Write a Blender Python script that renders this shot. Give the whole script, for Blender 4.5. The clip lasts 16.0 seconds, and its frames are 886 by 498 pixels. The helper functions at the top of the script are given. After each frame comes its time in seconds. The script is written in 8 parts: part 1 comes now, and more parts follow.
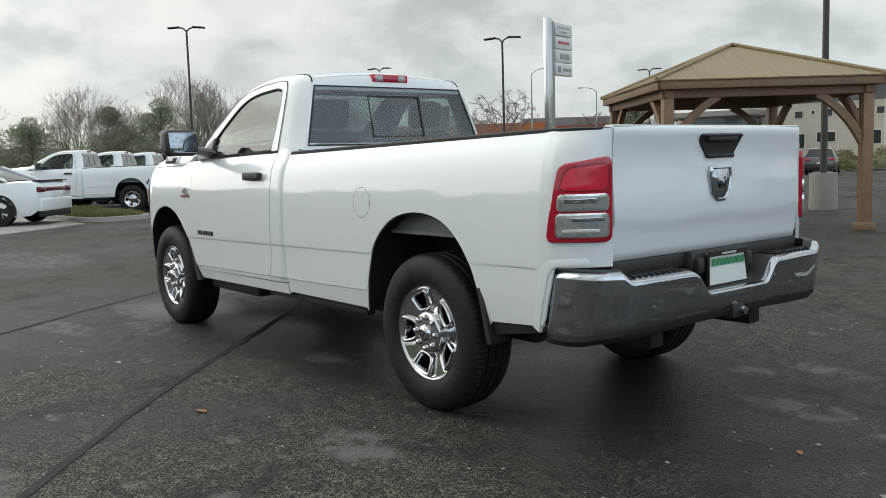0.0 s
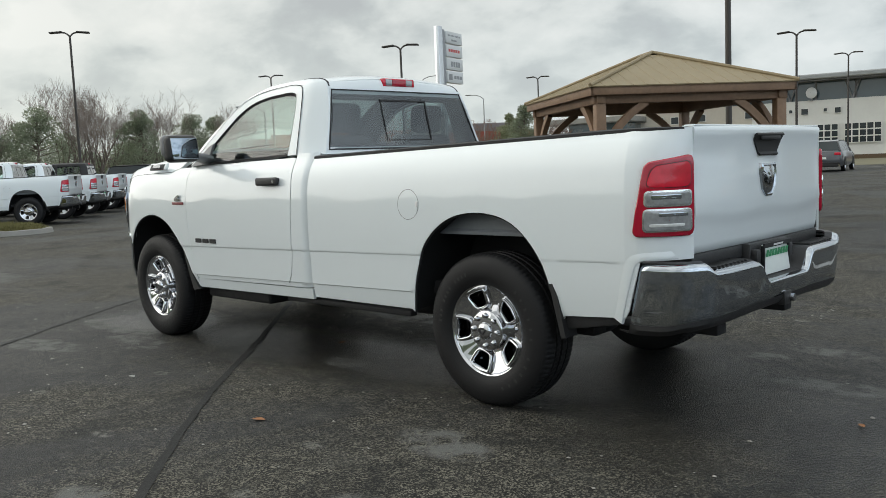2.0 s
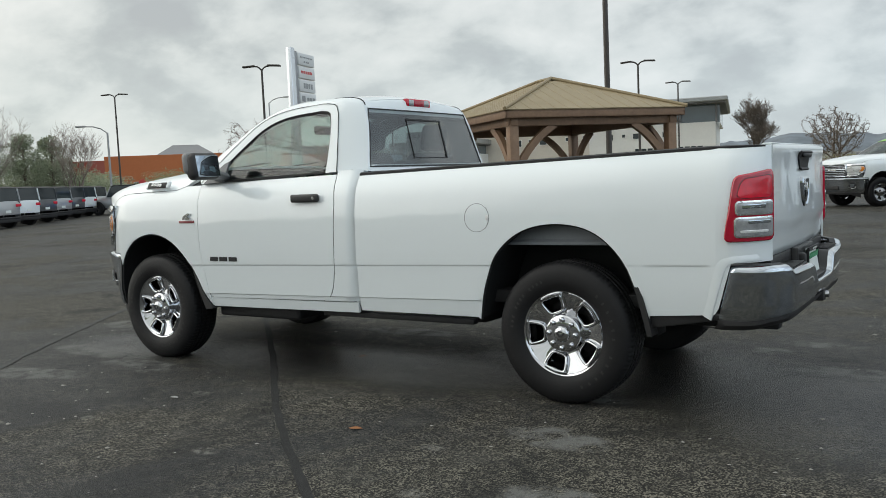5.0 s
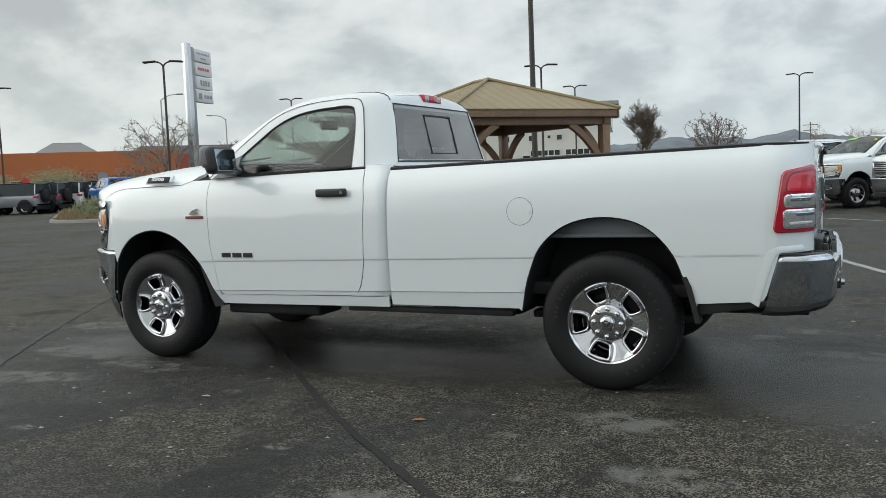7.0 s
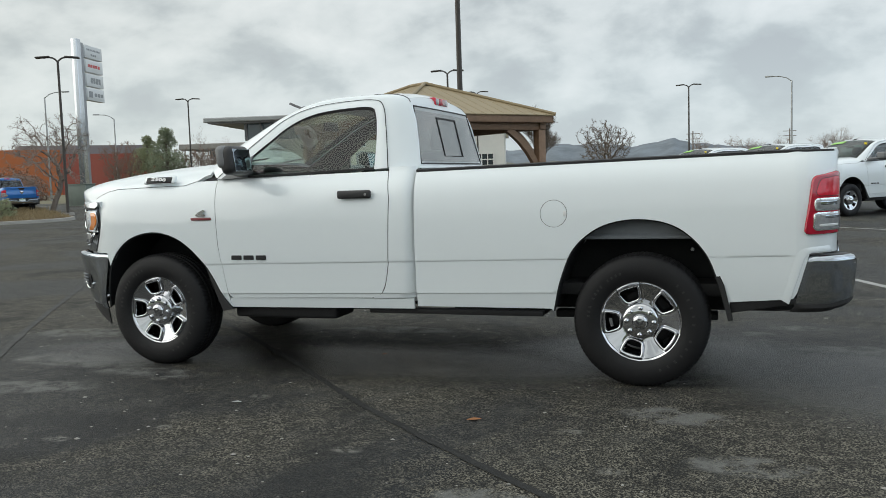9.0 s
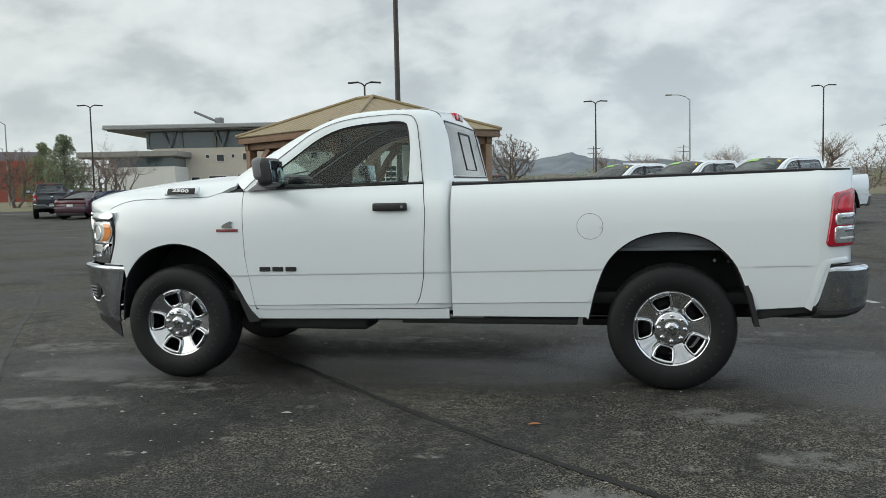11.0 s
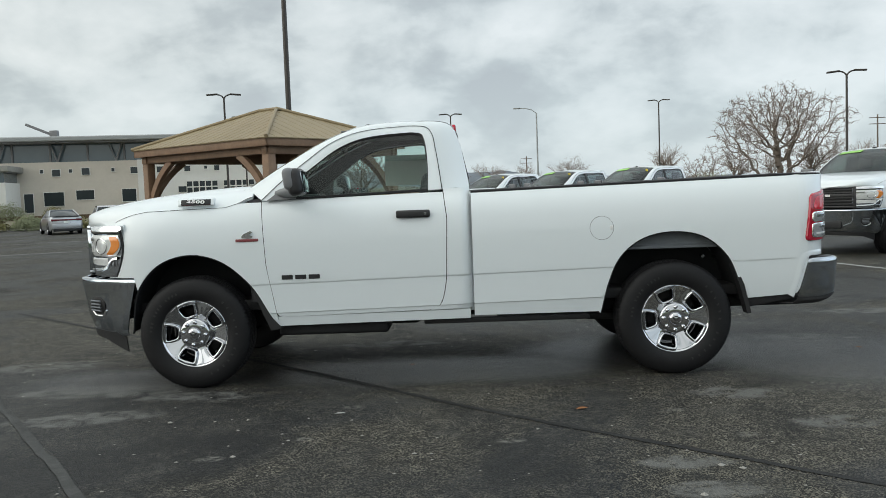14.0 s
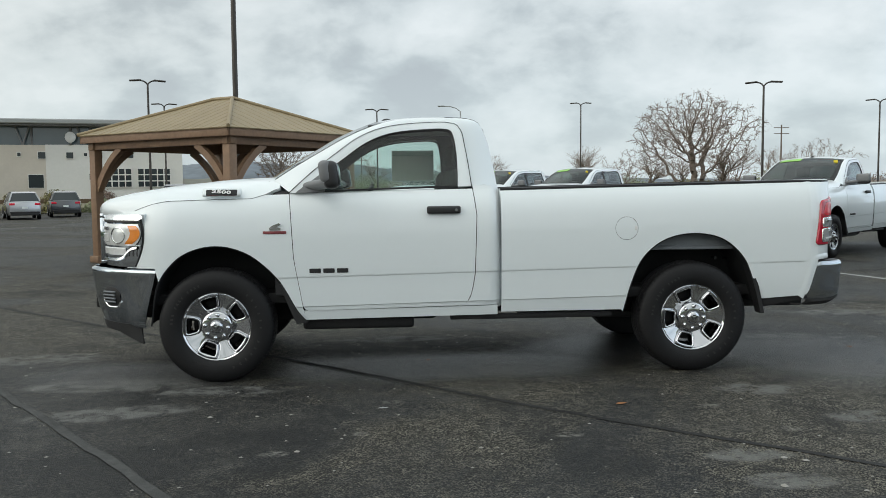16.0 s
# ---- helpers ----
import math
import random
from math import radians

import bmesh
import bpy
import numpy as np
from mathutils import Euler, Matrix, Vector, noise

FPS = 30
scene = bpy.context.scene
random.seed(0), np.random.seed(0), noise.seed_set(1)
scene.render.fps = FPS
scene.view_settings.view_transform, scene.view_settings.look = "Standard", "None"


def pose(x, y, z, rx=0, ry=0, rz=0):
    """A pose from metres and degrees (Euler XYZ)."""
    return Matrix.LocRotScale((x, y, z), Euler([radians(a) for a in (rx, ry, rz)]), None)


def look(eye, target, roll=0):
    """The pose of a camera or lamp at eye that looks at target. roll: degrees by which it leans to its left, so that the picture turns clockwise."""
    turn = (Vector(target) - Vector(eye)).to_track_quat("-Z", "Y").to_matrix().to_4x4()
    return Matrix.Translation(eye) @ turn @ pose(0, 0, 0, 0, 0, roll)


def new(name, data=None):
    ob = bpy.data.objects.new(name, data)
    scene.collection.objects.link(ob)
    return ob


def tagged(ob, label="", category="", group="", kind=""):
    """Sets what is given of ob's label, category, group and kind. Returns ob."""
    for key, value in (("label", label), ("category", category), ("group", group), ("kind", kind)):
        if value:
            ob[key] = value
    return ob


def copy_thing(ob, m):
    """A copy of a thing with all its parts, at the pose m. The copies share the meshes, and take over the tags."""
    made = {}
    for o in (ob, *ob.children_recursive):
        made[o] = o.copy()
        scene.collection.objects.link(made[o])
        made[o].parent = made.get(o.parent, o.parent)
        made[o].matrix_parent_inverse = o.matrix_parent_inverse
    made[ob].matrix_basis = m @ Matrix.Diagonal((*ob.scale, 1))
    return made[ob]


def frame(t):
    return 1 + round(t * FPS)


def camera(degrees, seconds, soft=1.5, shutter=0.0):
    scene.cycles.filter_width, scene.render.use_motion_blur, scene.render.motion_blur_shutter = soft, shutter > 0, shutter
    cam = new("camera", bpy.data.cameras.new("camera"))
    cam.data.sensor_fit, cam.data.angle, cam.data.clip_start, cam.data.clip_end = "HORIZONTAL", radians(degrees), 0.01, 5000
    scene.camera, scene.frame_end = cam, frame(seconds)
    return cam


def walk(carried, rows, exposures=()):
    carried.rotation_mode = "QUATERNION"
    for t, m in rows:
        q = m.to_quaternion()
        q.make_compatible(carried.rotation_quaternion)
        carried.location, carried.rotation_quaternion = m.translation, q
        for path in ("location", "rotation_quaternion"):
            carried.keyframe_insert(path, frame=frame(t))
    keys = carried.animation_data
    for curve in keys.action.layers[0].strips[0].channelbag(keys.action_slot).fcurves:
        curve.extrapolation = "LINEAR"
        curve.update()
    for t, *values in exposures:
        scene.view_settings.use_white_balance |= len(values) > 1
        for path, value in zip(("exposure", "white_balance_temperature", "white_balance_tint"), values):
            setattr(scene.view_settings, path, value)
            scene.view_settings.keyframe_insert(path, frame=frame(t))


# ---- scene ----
cam = camera(55.0, 16.0, soft=0.8)
PATH = [
    (0, (3.556, -3.62, 1.326), (1.996, -2.385, 1.118), -1.7),
    (0.5, (3.407, -3.78, 1.34), (1.892, -2.49, 1.137), -1.8),
    (1, (3.29, -3.995, 1.337), (1.811, -2.664, 1.134), -2.1),
    (1.5, (3.165, -4.205, 1.321), (1.737, -2.819, 1.118), -2.3),
    (2, (2.998, -4.356, 1.326), (1.618, -2.923, 1.126), -2.4),
    (2.5, (2.864, -4.52, 1.338), (1.524, -3.048, 1.146), -2.5),
    (3, (2.739, -4.764, 1.339), (1.444, -3.252, 1.151), -2.5),
    (3.5, (2.589, -4.905, 1.324), (1.353, -3.343, 1.144), -2.5),
    (4, (2.43, -5.041, 1.341), (1.24, -3.443, 1.173), -2.6),
    (6.5, (1.555, -5.86, 1.346), (0.633, -4.094, 1.17), -2.3),
    (7, (1.336, -5.922, 1.343), (0.467, -4.129, 1.17), -2.3),
    (7.5, (1.132, -5.975, 1.353), (0.323, -4.154, 1.182), -2.2),
    (8, (0.923, -6.143, 1.364), (0.168, -4.299, 1.191), -2.1),
    (8.5, (0.743, -6.236, 1.348), (0.051, -4.367, 1.172), -2.0),
    (9, (0.521, -6.301, 1.362), (-0.114, -4.413, 1.19), -1.8),
    (11.5, (-0.507, -6.807, 1.399), (-0.858, -4.843, 1.254), -1.3),
    (12, (-0.703, -6.898, 1.385), (-0.986, -4.923, 1.247), -1.4),
    (12.5, (-0.906, -6.938, 1.397), (-1.122, -4.954, 1.264), -1.6),
    (13, (-1.108, -7.035, 1.403), (-1.273, -5.047, 1.269), -1.8),
    (13.5, (-1.322, -7.164, 1.4), (-1.428, -5.171, 1.269), -2.0),
    (14, (-1.517, -7.191, 1.398), (-1.572, -5.196, 1.266), -2.1),
    (14.5, (-1.719, -7.194, 1.417), (-1.722, -5.199, 1.28), -2.0),
    (15, (-1.944, -7.246, 1.429), (-1.897, -5.252, 1.29), -1.7),
    (15.5, (-2.141, -7.258, 1.41), (-2.051, -5.265, 1.262), -1.2),
    (16, (-2.368, -7.206, 1.418), (-2.221, -5.217, 1.273), -0.5),
]
walk(cam, [(t, look(eye, target, roll)) for t, eye, target, roll in PATH], ((0, 0.0, 6580, 10.0), (7, 0.0, 6500, 9.6), (16, 0.0, 6440, 8.6)))

# ---- daylight: broken overcast, a soft low sun behind thin cloud ----
SUN_AZ, SUN_EL = 246.0, 22.0      # degrees, clockwise from +y
world = bpy.data.worlds.new("overcast_sky")
scene.world = world
world.use_nodes = True


def node(tree, kind, **values):
    n = tree.nodes.new(kind)
    for key, value in values.items():
        if key in n.inputs:
            n.inputs[key].default_value = value
    return n


def build_sky():
    t = world.node_tree
    t.nodes.clear()
    out, bg = t.nodes.new("ShaderNodeOutputWorld"), t.nodes.new("ShaderNodeBackground")
    sky = t.nodes.new("ShaderNodeTexSky")
    sky.sky_type, sky.sun_disc = "NISHITA", False
    sky.sun_elevation, sky.sun_rotation = radians(SUN_EL), radians(SUN_AZ)
    co = t.nodes.new("ShaderNodeTexCoord")
    sep = t.nodes.new("ShaderNodeSeparateXYZ")
    t.links.new(co.outputs["Generated"], sep.inputs[0])
    # cloud base as a flat deck, so that the clouds flatten towards the horizon
    up = t.nodes.new("ShaderNodeMath"); up.operation = "MAXIMUM"; up.inputs[1].default_value = 0.0
    t.links.new(sep.outputs["Z"], up.inputs[0])
    lift = t.nodes.new("ShaderNodeMath"); lift.operation = "ADD"; lift.inputs[1].default_value = 0.58
    t.links.new(up.outputs[0], lift.inputs[0])
    both_ = t.nodes.new("ShaderNodeCombineXYZ")
    for k in range(3):
        t.links.new(lift.outputs[0], both_.inputs[k])
    deck = t.nodes.new("ShaderNodeVectorMath"); deck.operation = "DIVIDE"
    t.links.new(co.outputs["Generated"], deck.inputs[0]); t.links.new(both_.outputs[0], deck.inputs[1])
    big = node(t, "ShaderNodeTexNoise", Scale=2.7, Detail=9.0, Roughness=0.48, Distortion=0.10)
    small = node(t, "ShaderNodeTexNoise", Scale=7.0, Detail=9.0, Roughness=0.52, Distortion=0.15)
    for n_ in (big, small):
        t.links.new(deck.outputs[0], n_.inputs["Vector"])
    mixn = node(t, "ShaderNodeMix"); mixn.data_type = "FLOAT"; mixn.inputs[0].default_value = 0.46
    t.links.new(big.outputs["Fac"], mixn.inputs[2]); t.links.new(small.outputs["Fac"], mixn.inputs[3])
    ramp = t.nodes.new("ShaderNodeValToRGB")
    e = ramp.color_ramp.elements
    e[0].position, e[0].color = 0.40, (0.42, 0.45, 0.462, 1)
    e[1].position, e[1].color = 0.60, (0.73, 0.76, 0.75, 1)
    for p, c in ((0.45, (0.47, 0.51, 0.515, 1)), (0.51, (0.61, 0.65, 0.645, 1))):
        k = e.new(p); k.color = c
    t.links.new(mixn.outputs[0], ramp.inputs[0])
    # paler, bluish band low over the horizon
    low = node(t, "ShaderNodeMapRange"); low.inputs[1].default_value, low.inputs[2].default_value = 0.0, 0.16
    low.inputs[3].default_value, low.inputs[4].default_value = 0.55, 0.0
    t.links.new(sep.outputs["Z"], low.inputs[0])
    hz = node(t, "ShaderNodeMix"); hz.data_type = "RGBA"
    hz.inputs[7].default_value = (0.56, 0.645, 0.68, 1)
    t.links.new(low.outputs[0], hz.inputs[0]); t.links.new(ramp.outputs[0], hz.inputs[6])
    # the cloud is brighter and warmer towards the hidden sun
    sunv = t.nodes.new("ShaderNodeVectorMath"); sunv.operation = "DOT_PRODUCT"
    az, el = radians(SUN_AZ), radians(SUN_EL)
    sunv.inputs[1].default_value = (math.sin(az) * math.cos(el), math.cos(az) * math.cos(el), math.sin(el))
    t.links.new(co.outputs["Generated"], sunv.inputs[0])
    near = node(t, "ShaderNodeMapRange"); near.inputs[1].default_value, near.inputs[2].default_value = 0.68, 1.0
    t.links.new(sunv.outputs["Value"], near.inputs[0])
    halo = t.nodes.new("ShaderNodeMath"); halo.operation = "POWER"; halo.inputs[1].default_value = 1.6
    t.links.new(near.outputs[0], halo.inputs[0])
    shine = t.nodes.new("ShaderNodeMath"); shine.operation = "MULTIPLY_ADD"
    shine.inputs[1].default_value, shine.inputs[2].default_value = 1.15, 1.06
    t.links.new(halo.outputs[0], shine.inputs[0])
    glow = t.nodes.new("ShaderNodeVectorMath"); glow.operation = "SCALE"
    t.links.new(hz.outputs[2], glow.inputs[0]); t.links.new(shine.outputs[0], glow.inputs["Scale"])
    # warmer towards the sun, cooler and thinner away from it
    side = node(t, "ShaderNodeMapRange"); side.inputs[1].default_value, side.inputs[2].default_value = -0.3, 0.9
    t.links.new(sunv.outputs["Value"], side.inputs[0])
    tint = node(t, "ShaderNodeMix"); tint.data_type = "RGBA"
    tint.inputs[6].default_value, tint.inputs[7].default_value = (0.985, 1.0, 1.03, 1), (1.035, 1.0, 0.945, 1)
    t.links.new(side.outputs[0], tint.inputs[0])
    east = node(t, "ShaderNodeMapRange"); east.inputs[1].default_value, east.inputs[2].default_value = 0.50, 1.0
    t.links.new(sep.outputs["X"], east.inputs[0])
    thin = node(t, "ShaderNodeMix"); thin.data_type = "RGBA"
    thin.inputs[7].default_value = (1.85, 2.02, 2.30, 1)
    t.links.new(east.outputs[0], thin.inputs[0]); t.links.new(tint.outputs[2], thin.inputs[6])
    toned = t.nodes.new("ShaderNodeVectorMath"); toned.operation = "MULTIPLY"
    t.links.new(glow.outputs[0], toned.inputs[0]); t.links.new(thin.outputs[2], toned.inputs[1])
    # an overcast sky is brightest overhead
    high = node(t, "ShaderNodeMapRange"); high.inputs[1].default_value, high.inputs[2].default_value = 0.30, 1.0
    high.inputs[3].default_value, high.inputs[4].default_value = 1.0, 1.75
    t.links.new(sep.outputs["Z"], high.inputs[0])
    dome = t.nodes.new("ShaderNodeVectorMath"); dome.operation = "SCALE"
    t.links.new(toned.outputs[0], dome.inputs[0]); t.links.new(high.outputs[0], dome.inputs["Scale"])
    # a little of the clear sky behind it all
    clear = t.nodes.new("ShaderNodeVectorMath"); clear.operation = "SCALE"; clear.inputs["Scale"].default_value = 0.012
    t.links.new(sky.outputs[0], clear.inputs[0])
    total = t.nodes.new("ShaderNodeVectorMath"); total.operation = "ADD"
    t.links.new(dome.outputs[0], total.inputs[0]); t.links.new(clear.outputs[0], total.inputs[1])
    t.links.new(total.outputs[0], bg.inputs[0])
    bg.inputs[1].default_value = 1.0
    t.links.new(bg.outputs[0], out.inputs[0])


build_sky()
sun = new("sun", bpy.data.lights.new("sun", "SUN"))
sun.data.energy, sun.data.angle, sun.data.color = 0.90, radians(75), (1.0, 0.97, 0.92)
sun.matrix_world = look((0, 0, 30), (-math.sin(radians(SUN_AZ)) * math.cos(radians(SUN_EL)), -math.cos(radians(SUN_AZ)) * math.cos(radians(SUN_EL)), 30 - math.sin(radians(SUN_EL))))


# ---- materials ----
def material(name, color, rough=0.5, metal=0.0, grain=30.0, vary=0.12, bump=0.0, bump_scale=200.0, stain=0.0, stain_scale=1.2,
             coat=0.0, rough_vary=0.1, random_hue=0.0, emission=0.0, spec=0.5):
    m = bpy.data.materials.new(name)
    m.use_nodes = True
    t = m.node_tree
    p = t.nodes["Principled BSDF"]
    co = t.nodes.new("ShaderNodeTexCoord")
    fine = node(t, "ShaderNodeTexNoise", Scale=grain, Detail=6.0, Roughness=0.6)
    broad = node(t, "ShaderNodeTexNoise", Scale=stain_scale, Detail=5.0, Roughness=0.6)
    for n in (fine, broad):
        t.links.new(co.outputs["Object"], n.inputs["Vector"])
    dark = tuple(c * (1 - vary) for c in color) + (1,)
    light = tuple(min(1, c * (1 + vary)) for c in color) + (1,)
    mix = node(t, "ShaderNodeMix"); mix.data_type = "RGBA"
    mix.inputs[6].default_value, mix.inputs[7].default_value = dark, light
    t.links.new(fine.outputs["Fac"], mix.inputs[0])
    last = mix.outputs[2]
    if stain > 0:
        r = node(t, "ShaderNodeMapRange"); r.inputs[1].default_value, r.inputs[2].default_value = 0.42, 0.68
        r.inputs[3].default_value, r.inputs[4].default_value = 0.0, stain
        t.links.new(broad.outputs["Fac"], r.inputs[0])
        mx = node(t, "ShaderNodeMix"); mx.data_type = "RGBA"
        mx.inputs[7].default_value = tuple(c * 0.55 for c in color) + (1,)
        t.links.new(r.outputs[0], mx.inputs[0]); t.links.new(last, mx.inputs[6])
        last = mx.outputs[2]
    if random_hue > 0:
        info = t.nodes.new("ShaderNodeObjectInfo")
        h = t.nodes.new("ShaderNodeHueSaturation")
        rr = node(t, "ShaderNodeMapRange"); rr.inputs[3].default_value, rr.inputs[4].default_value = 1 - random_hue, 1 + random_hue
        t.links.new(info.outputs["Random"], rr.inputs[0]); t.links.new(rr.outputs[0], h.inputs["Value"])
        t.links.new(last, h.inputs["Color"])
        last = h.outputs[0]
    t.links.new(last, p.inputs["Base Color"])
    rv = node(t, "ShaderNodeMapRange")
    rv.inputs[3].default_value, rv.inputs[4].default_value = max(0.0, rough * (1 - rough_vary)), min(1, rough * (1 + rough_vary))
    t.links.new(broad.outputs["Fac"], rv.inputs[0]); t.links.new(rv.outputs[0], p.inputs["Roughness"])
    p.inputs["Metallic"].default_value = metal
    p.inputs["Coat Weight"].default_value = coat
    p.inputs["Coat Roughness"].default_value = 0.02
    p.inputs["Coat IOR"].default_value = 1.55
    p.inputs["Specular IOR Level"].default_value = spec
    if bump > 0:
        b = node(t, "ShaderNodeTexNoise", Scale=bump_scale, Detail=4.0)
        t.links.new(co.outputs["Object"], b.inputs["Vector"])
        bn = node(t, "ShaderNodeBump", Strength=bump, Distance=0.01)
        t.links.new(b.outputs["Fac"], bn.inputs["Height"]); t.links.new(bn.outputs[0], p.inputs["Normal"])
    if emission > 0:
        p.inputs["Emission Color"].default_value = tuple(color) + (1,)
        p.inputs["Emission Strength"].default_value = emission
    return m


def glass_material(name, tint, gloss_rough=0.0, base_gloss=0.07, edge_gloss=0.9):
    m = bpy.data.materials.new(name)
    m.use_nodes = True
    t = m.node_tree
    t.nodes.clear()
    out = t.nodes.new("ShaderNodeOutputMaterial")
    tr = t.nodes.new("ShaderNodeBsdfTransparent"); tr.inputs[0].default_value = (*tint, 1)
    gl = node(t, "ShaderNodeBsdfGlossy", Roughness=gloss_rough)
    lw = node(t, "ShaderNodeLayerWeight", Blend=0.5)
    pw = t.nodes.new("ShaderNodeMath"); pw.operation = "POWER"; pw.inputs[1].default_value = 3.0
    t.links.new(lw.outputs["Facing"], pw.inputs[0])
    fr = t.nodes.new("ShaderNodeMath"); fr.operation = "MULTIPLY_ADD"
    fr.inputs[1].default_value, fr.inputs[2].default_value = edge_gloss, base_gloss
    t.links.new(pw.outputs[0], fr.inputs[0])
    mx = t.nodes.new("ShaderNodeMixShader")
    t.links.new(fr.outputs[0], mx.inputs[0]); t.links.new(tr.outputs[0], mx.inputs[1]); t.links.new(gl.outputs[0], mx.inputs[2])
    t.links.new(mx.outputs[0], out.inputs[0])
    return m


M = {}
M["paint"] = material("white_car_paint", (0.755, 0.805, 0.822), 0.30, grain=6, vary=0.012, coat=1.0, rough_vary=0.12, stain_scale=2.0)
M["paint_silver"] = material("silver_car_paint", (0.42, 0.43, 0.45), 0.3, metal=0.5, grain=300, vary=0.06, coat=1.0)
M["paint_grey"] = material("dark_grey_car_paint", (0.07, 0.075, 0.085), 0.3, metal=0.3, grain=300, vary=0.08, coat=1.0)
M["paint_blue"] = material("blue_car_paint", (0.012, 0.15, 0.48), 0.3, metal=0.2, grain=300, vary=0.08, coat=1.0)
M["paint_navy"] = material("navy_car_paint", (0.02, 0.03, 0.11), 0.3, metal=0.2, grain=300, vary=0.08, coat=1.0)
M["paint_plum"] = material("plum_car_paint", (0.06, 0.02, 0.035), 0.3, metal=0.2, grain=300, vary=0.08, coat=1.0)
M["chrome"] = material("chrome", (0.49, 0.525, 0.565), 0.03, metal=1.0, grain=20, vary=0.02, rough_vary=0.3, stain_scale=5)
M["bright_chrome"] = material("satin_chrome", (0.82, 0.83, 0.84), 0.16, metal=1.0, grain=20, vary=0.03)
M["dull_chrome"] = material("dull_chrome", (0.45, 0.46, 0.48), 0.22, metal=1.0, grain=20, vary=0.05)
M["black"] = material("black_plastic", (0.022, 0.022, 0.023), 0.48, grain=60, vary=0.2, bump=0.12, bump_scale=700)
M["seal"] = material("black_rubber_seal", (0.012, 0.012, 0.013), 0.6, grain=60, vary=0.2)
M["under"] = material("underbody_steel", (0.011, 0.011, 0.012), 0.7, grain=25, vary=0.4, bump=0.3, bump_scale=40)
M["liner"] = material("wheel_liner", (0.009, 0.010, 0.011), 0.75, grain=40, vary=0.3, bump=0.3, bump_scale=120)
M["tyre"] = material("tyre_rubber", (0.010, 0.010, 0.011), 0.55, grain=40, vary=0.25, bump=0.25, bump_scale=260, stain_scale=6, rough_vary=0.25, spec=0.28)
M["tyre_mark"] = material("tyre_lettering", (0.013, 0.013, 0.013), 0.6, grain=60, vary=0.2)
M["red"] = material("red_lens", (0.40, 0.005, 0.026), 0.12, grain=90, vary=0.12, coat=0.5)
M["lens_groove"] = material("deep_red_plastic", (0.10, 0.003, 0.008), 0.3, grain=90, vary=0.1)
M["red_dark"] = material("bright_red_lens", (0.62, 0.010, 0.034), 0.2, grain=14, vary=0.45, coat=0.35)
M["clear_lens"] = material("clear_lens", (0.34, 0.35, 0.36), 0.10, metal=0.35, grain=24, vary=0.75, coat=1.0, bump=0.12, bump_scale=30)
M["lamp_glass"] = material("headlamp_lens", (0.74, 0.75, 0.74), 0.12, metal=0.25, grain=50, vary=0.3, coat=1.0, bump=0.25, bump_scale=25)
M["wheel_chrome"] = material("chrome_wheel", (0.60, 0.61, 0.63), 0.025, metal=1.0, grain=20, vary=0.03, rough_vary=0.3, stain_scale=5)
M["smoked_red"] = material("smoked_red_lens", (0.10, 0.008, 0.014), 0.12, grain=60, vary=0.2, coat=0.6)
M["amber"] = material("amber_lens", (0.75, 0.24, 0.03), 0.2, grain=120, vary=0.2, coat=1.0)
M["glass"] = glass_material("side_glass", (0.74, 0.85, 0.81), 0.0, 0.05, 0.75)
M["glass_front"] = glass_material("windscreen_glass", (0.42, 0.47, 0.45), 0.0, 0.035, 0.5)
M["glass_clear"] = glass_material("clear_windscreen_glass", (0.86, 0.92, 0.89))
M["glass_dark"] = glass_material("tinted_glass", (0.54, 0.59, 0.60), 0.0, 0.10)
M["interior"] = material("grey_interior_trim", (0.035, 0.036, 0.040), 0.7, grain=90, vary=0.2, bump=0.2, bump_scale=400)
M["cloth"] = material("grey_seat_cloth", (0.045, 0.047, 0.052), 0.9, grain=200, vary=0.25, bump=0.3, bump_scale=600)
M["headliner"] = material("grey_headliner", (0.16, 0.165, 0.17), 0.9, grain=200, vary=0.1)
M["paper"] = material("window_paper", (0.75, 0.77, 0.72), 0.8, grain=15, vary=0.05)
M["print"] = material("printed_ink", (0.12, 0.14, 0.13), 0.8, grain=15, vary=0.1)
M["plate_white"] = material("plate_white", (0.72, 0.76, 0.73), 0.5, grain=20, vary=0.05)
M["plate_green"] = material("plate_green", (0.05, 0.30, 0.13), 0.5, grain=20, vary=0.1)
M["badge_red"] = material("badge_red", (0.22, 0.05, 0.055), 0.35, grain=80, vary=0.15)
M["mirror"] = material("mirror_glass", (0.30, 0.34, 0.38), 0.02, metal=1.0, grain=5, vary=0.02)
M["shade_grey"] = material("grey_inner_panel", (0.15, 0.165, 0.18), 0.5, grain=20, vary=0.15)
# grey of the cap; on arm and sail, sky sheen painted over black plastic
M["mirror_grey"] = material("grey_sheen_mirror_plastic", (0.17, 0.175, 0.18), 0.4, grain=60, vary=0.1)
M["sticker"] = material("fluorescent_green_sticker", (0.28, 0.58, 0.12), 0.6, grain=20, vary=0.08)
M["yellow_card"] = material("yellow_card", (0.75, 0.60, 0.04), 0.6, grain=20, vary=0.08)
M["white_paint"] = material("white_gloss_letters", (0.75, 0.75, 0.74), 0.4, grain=30, vary=0.05)


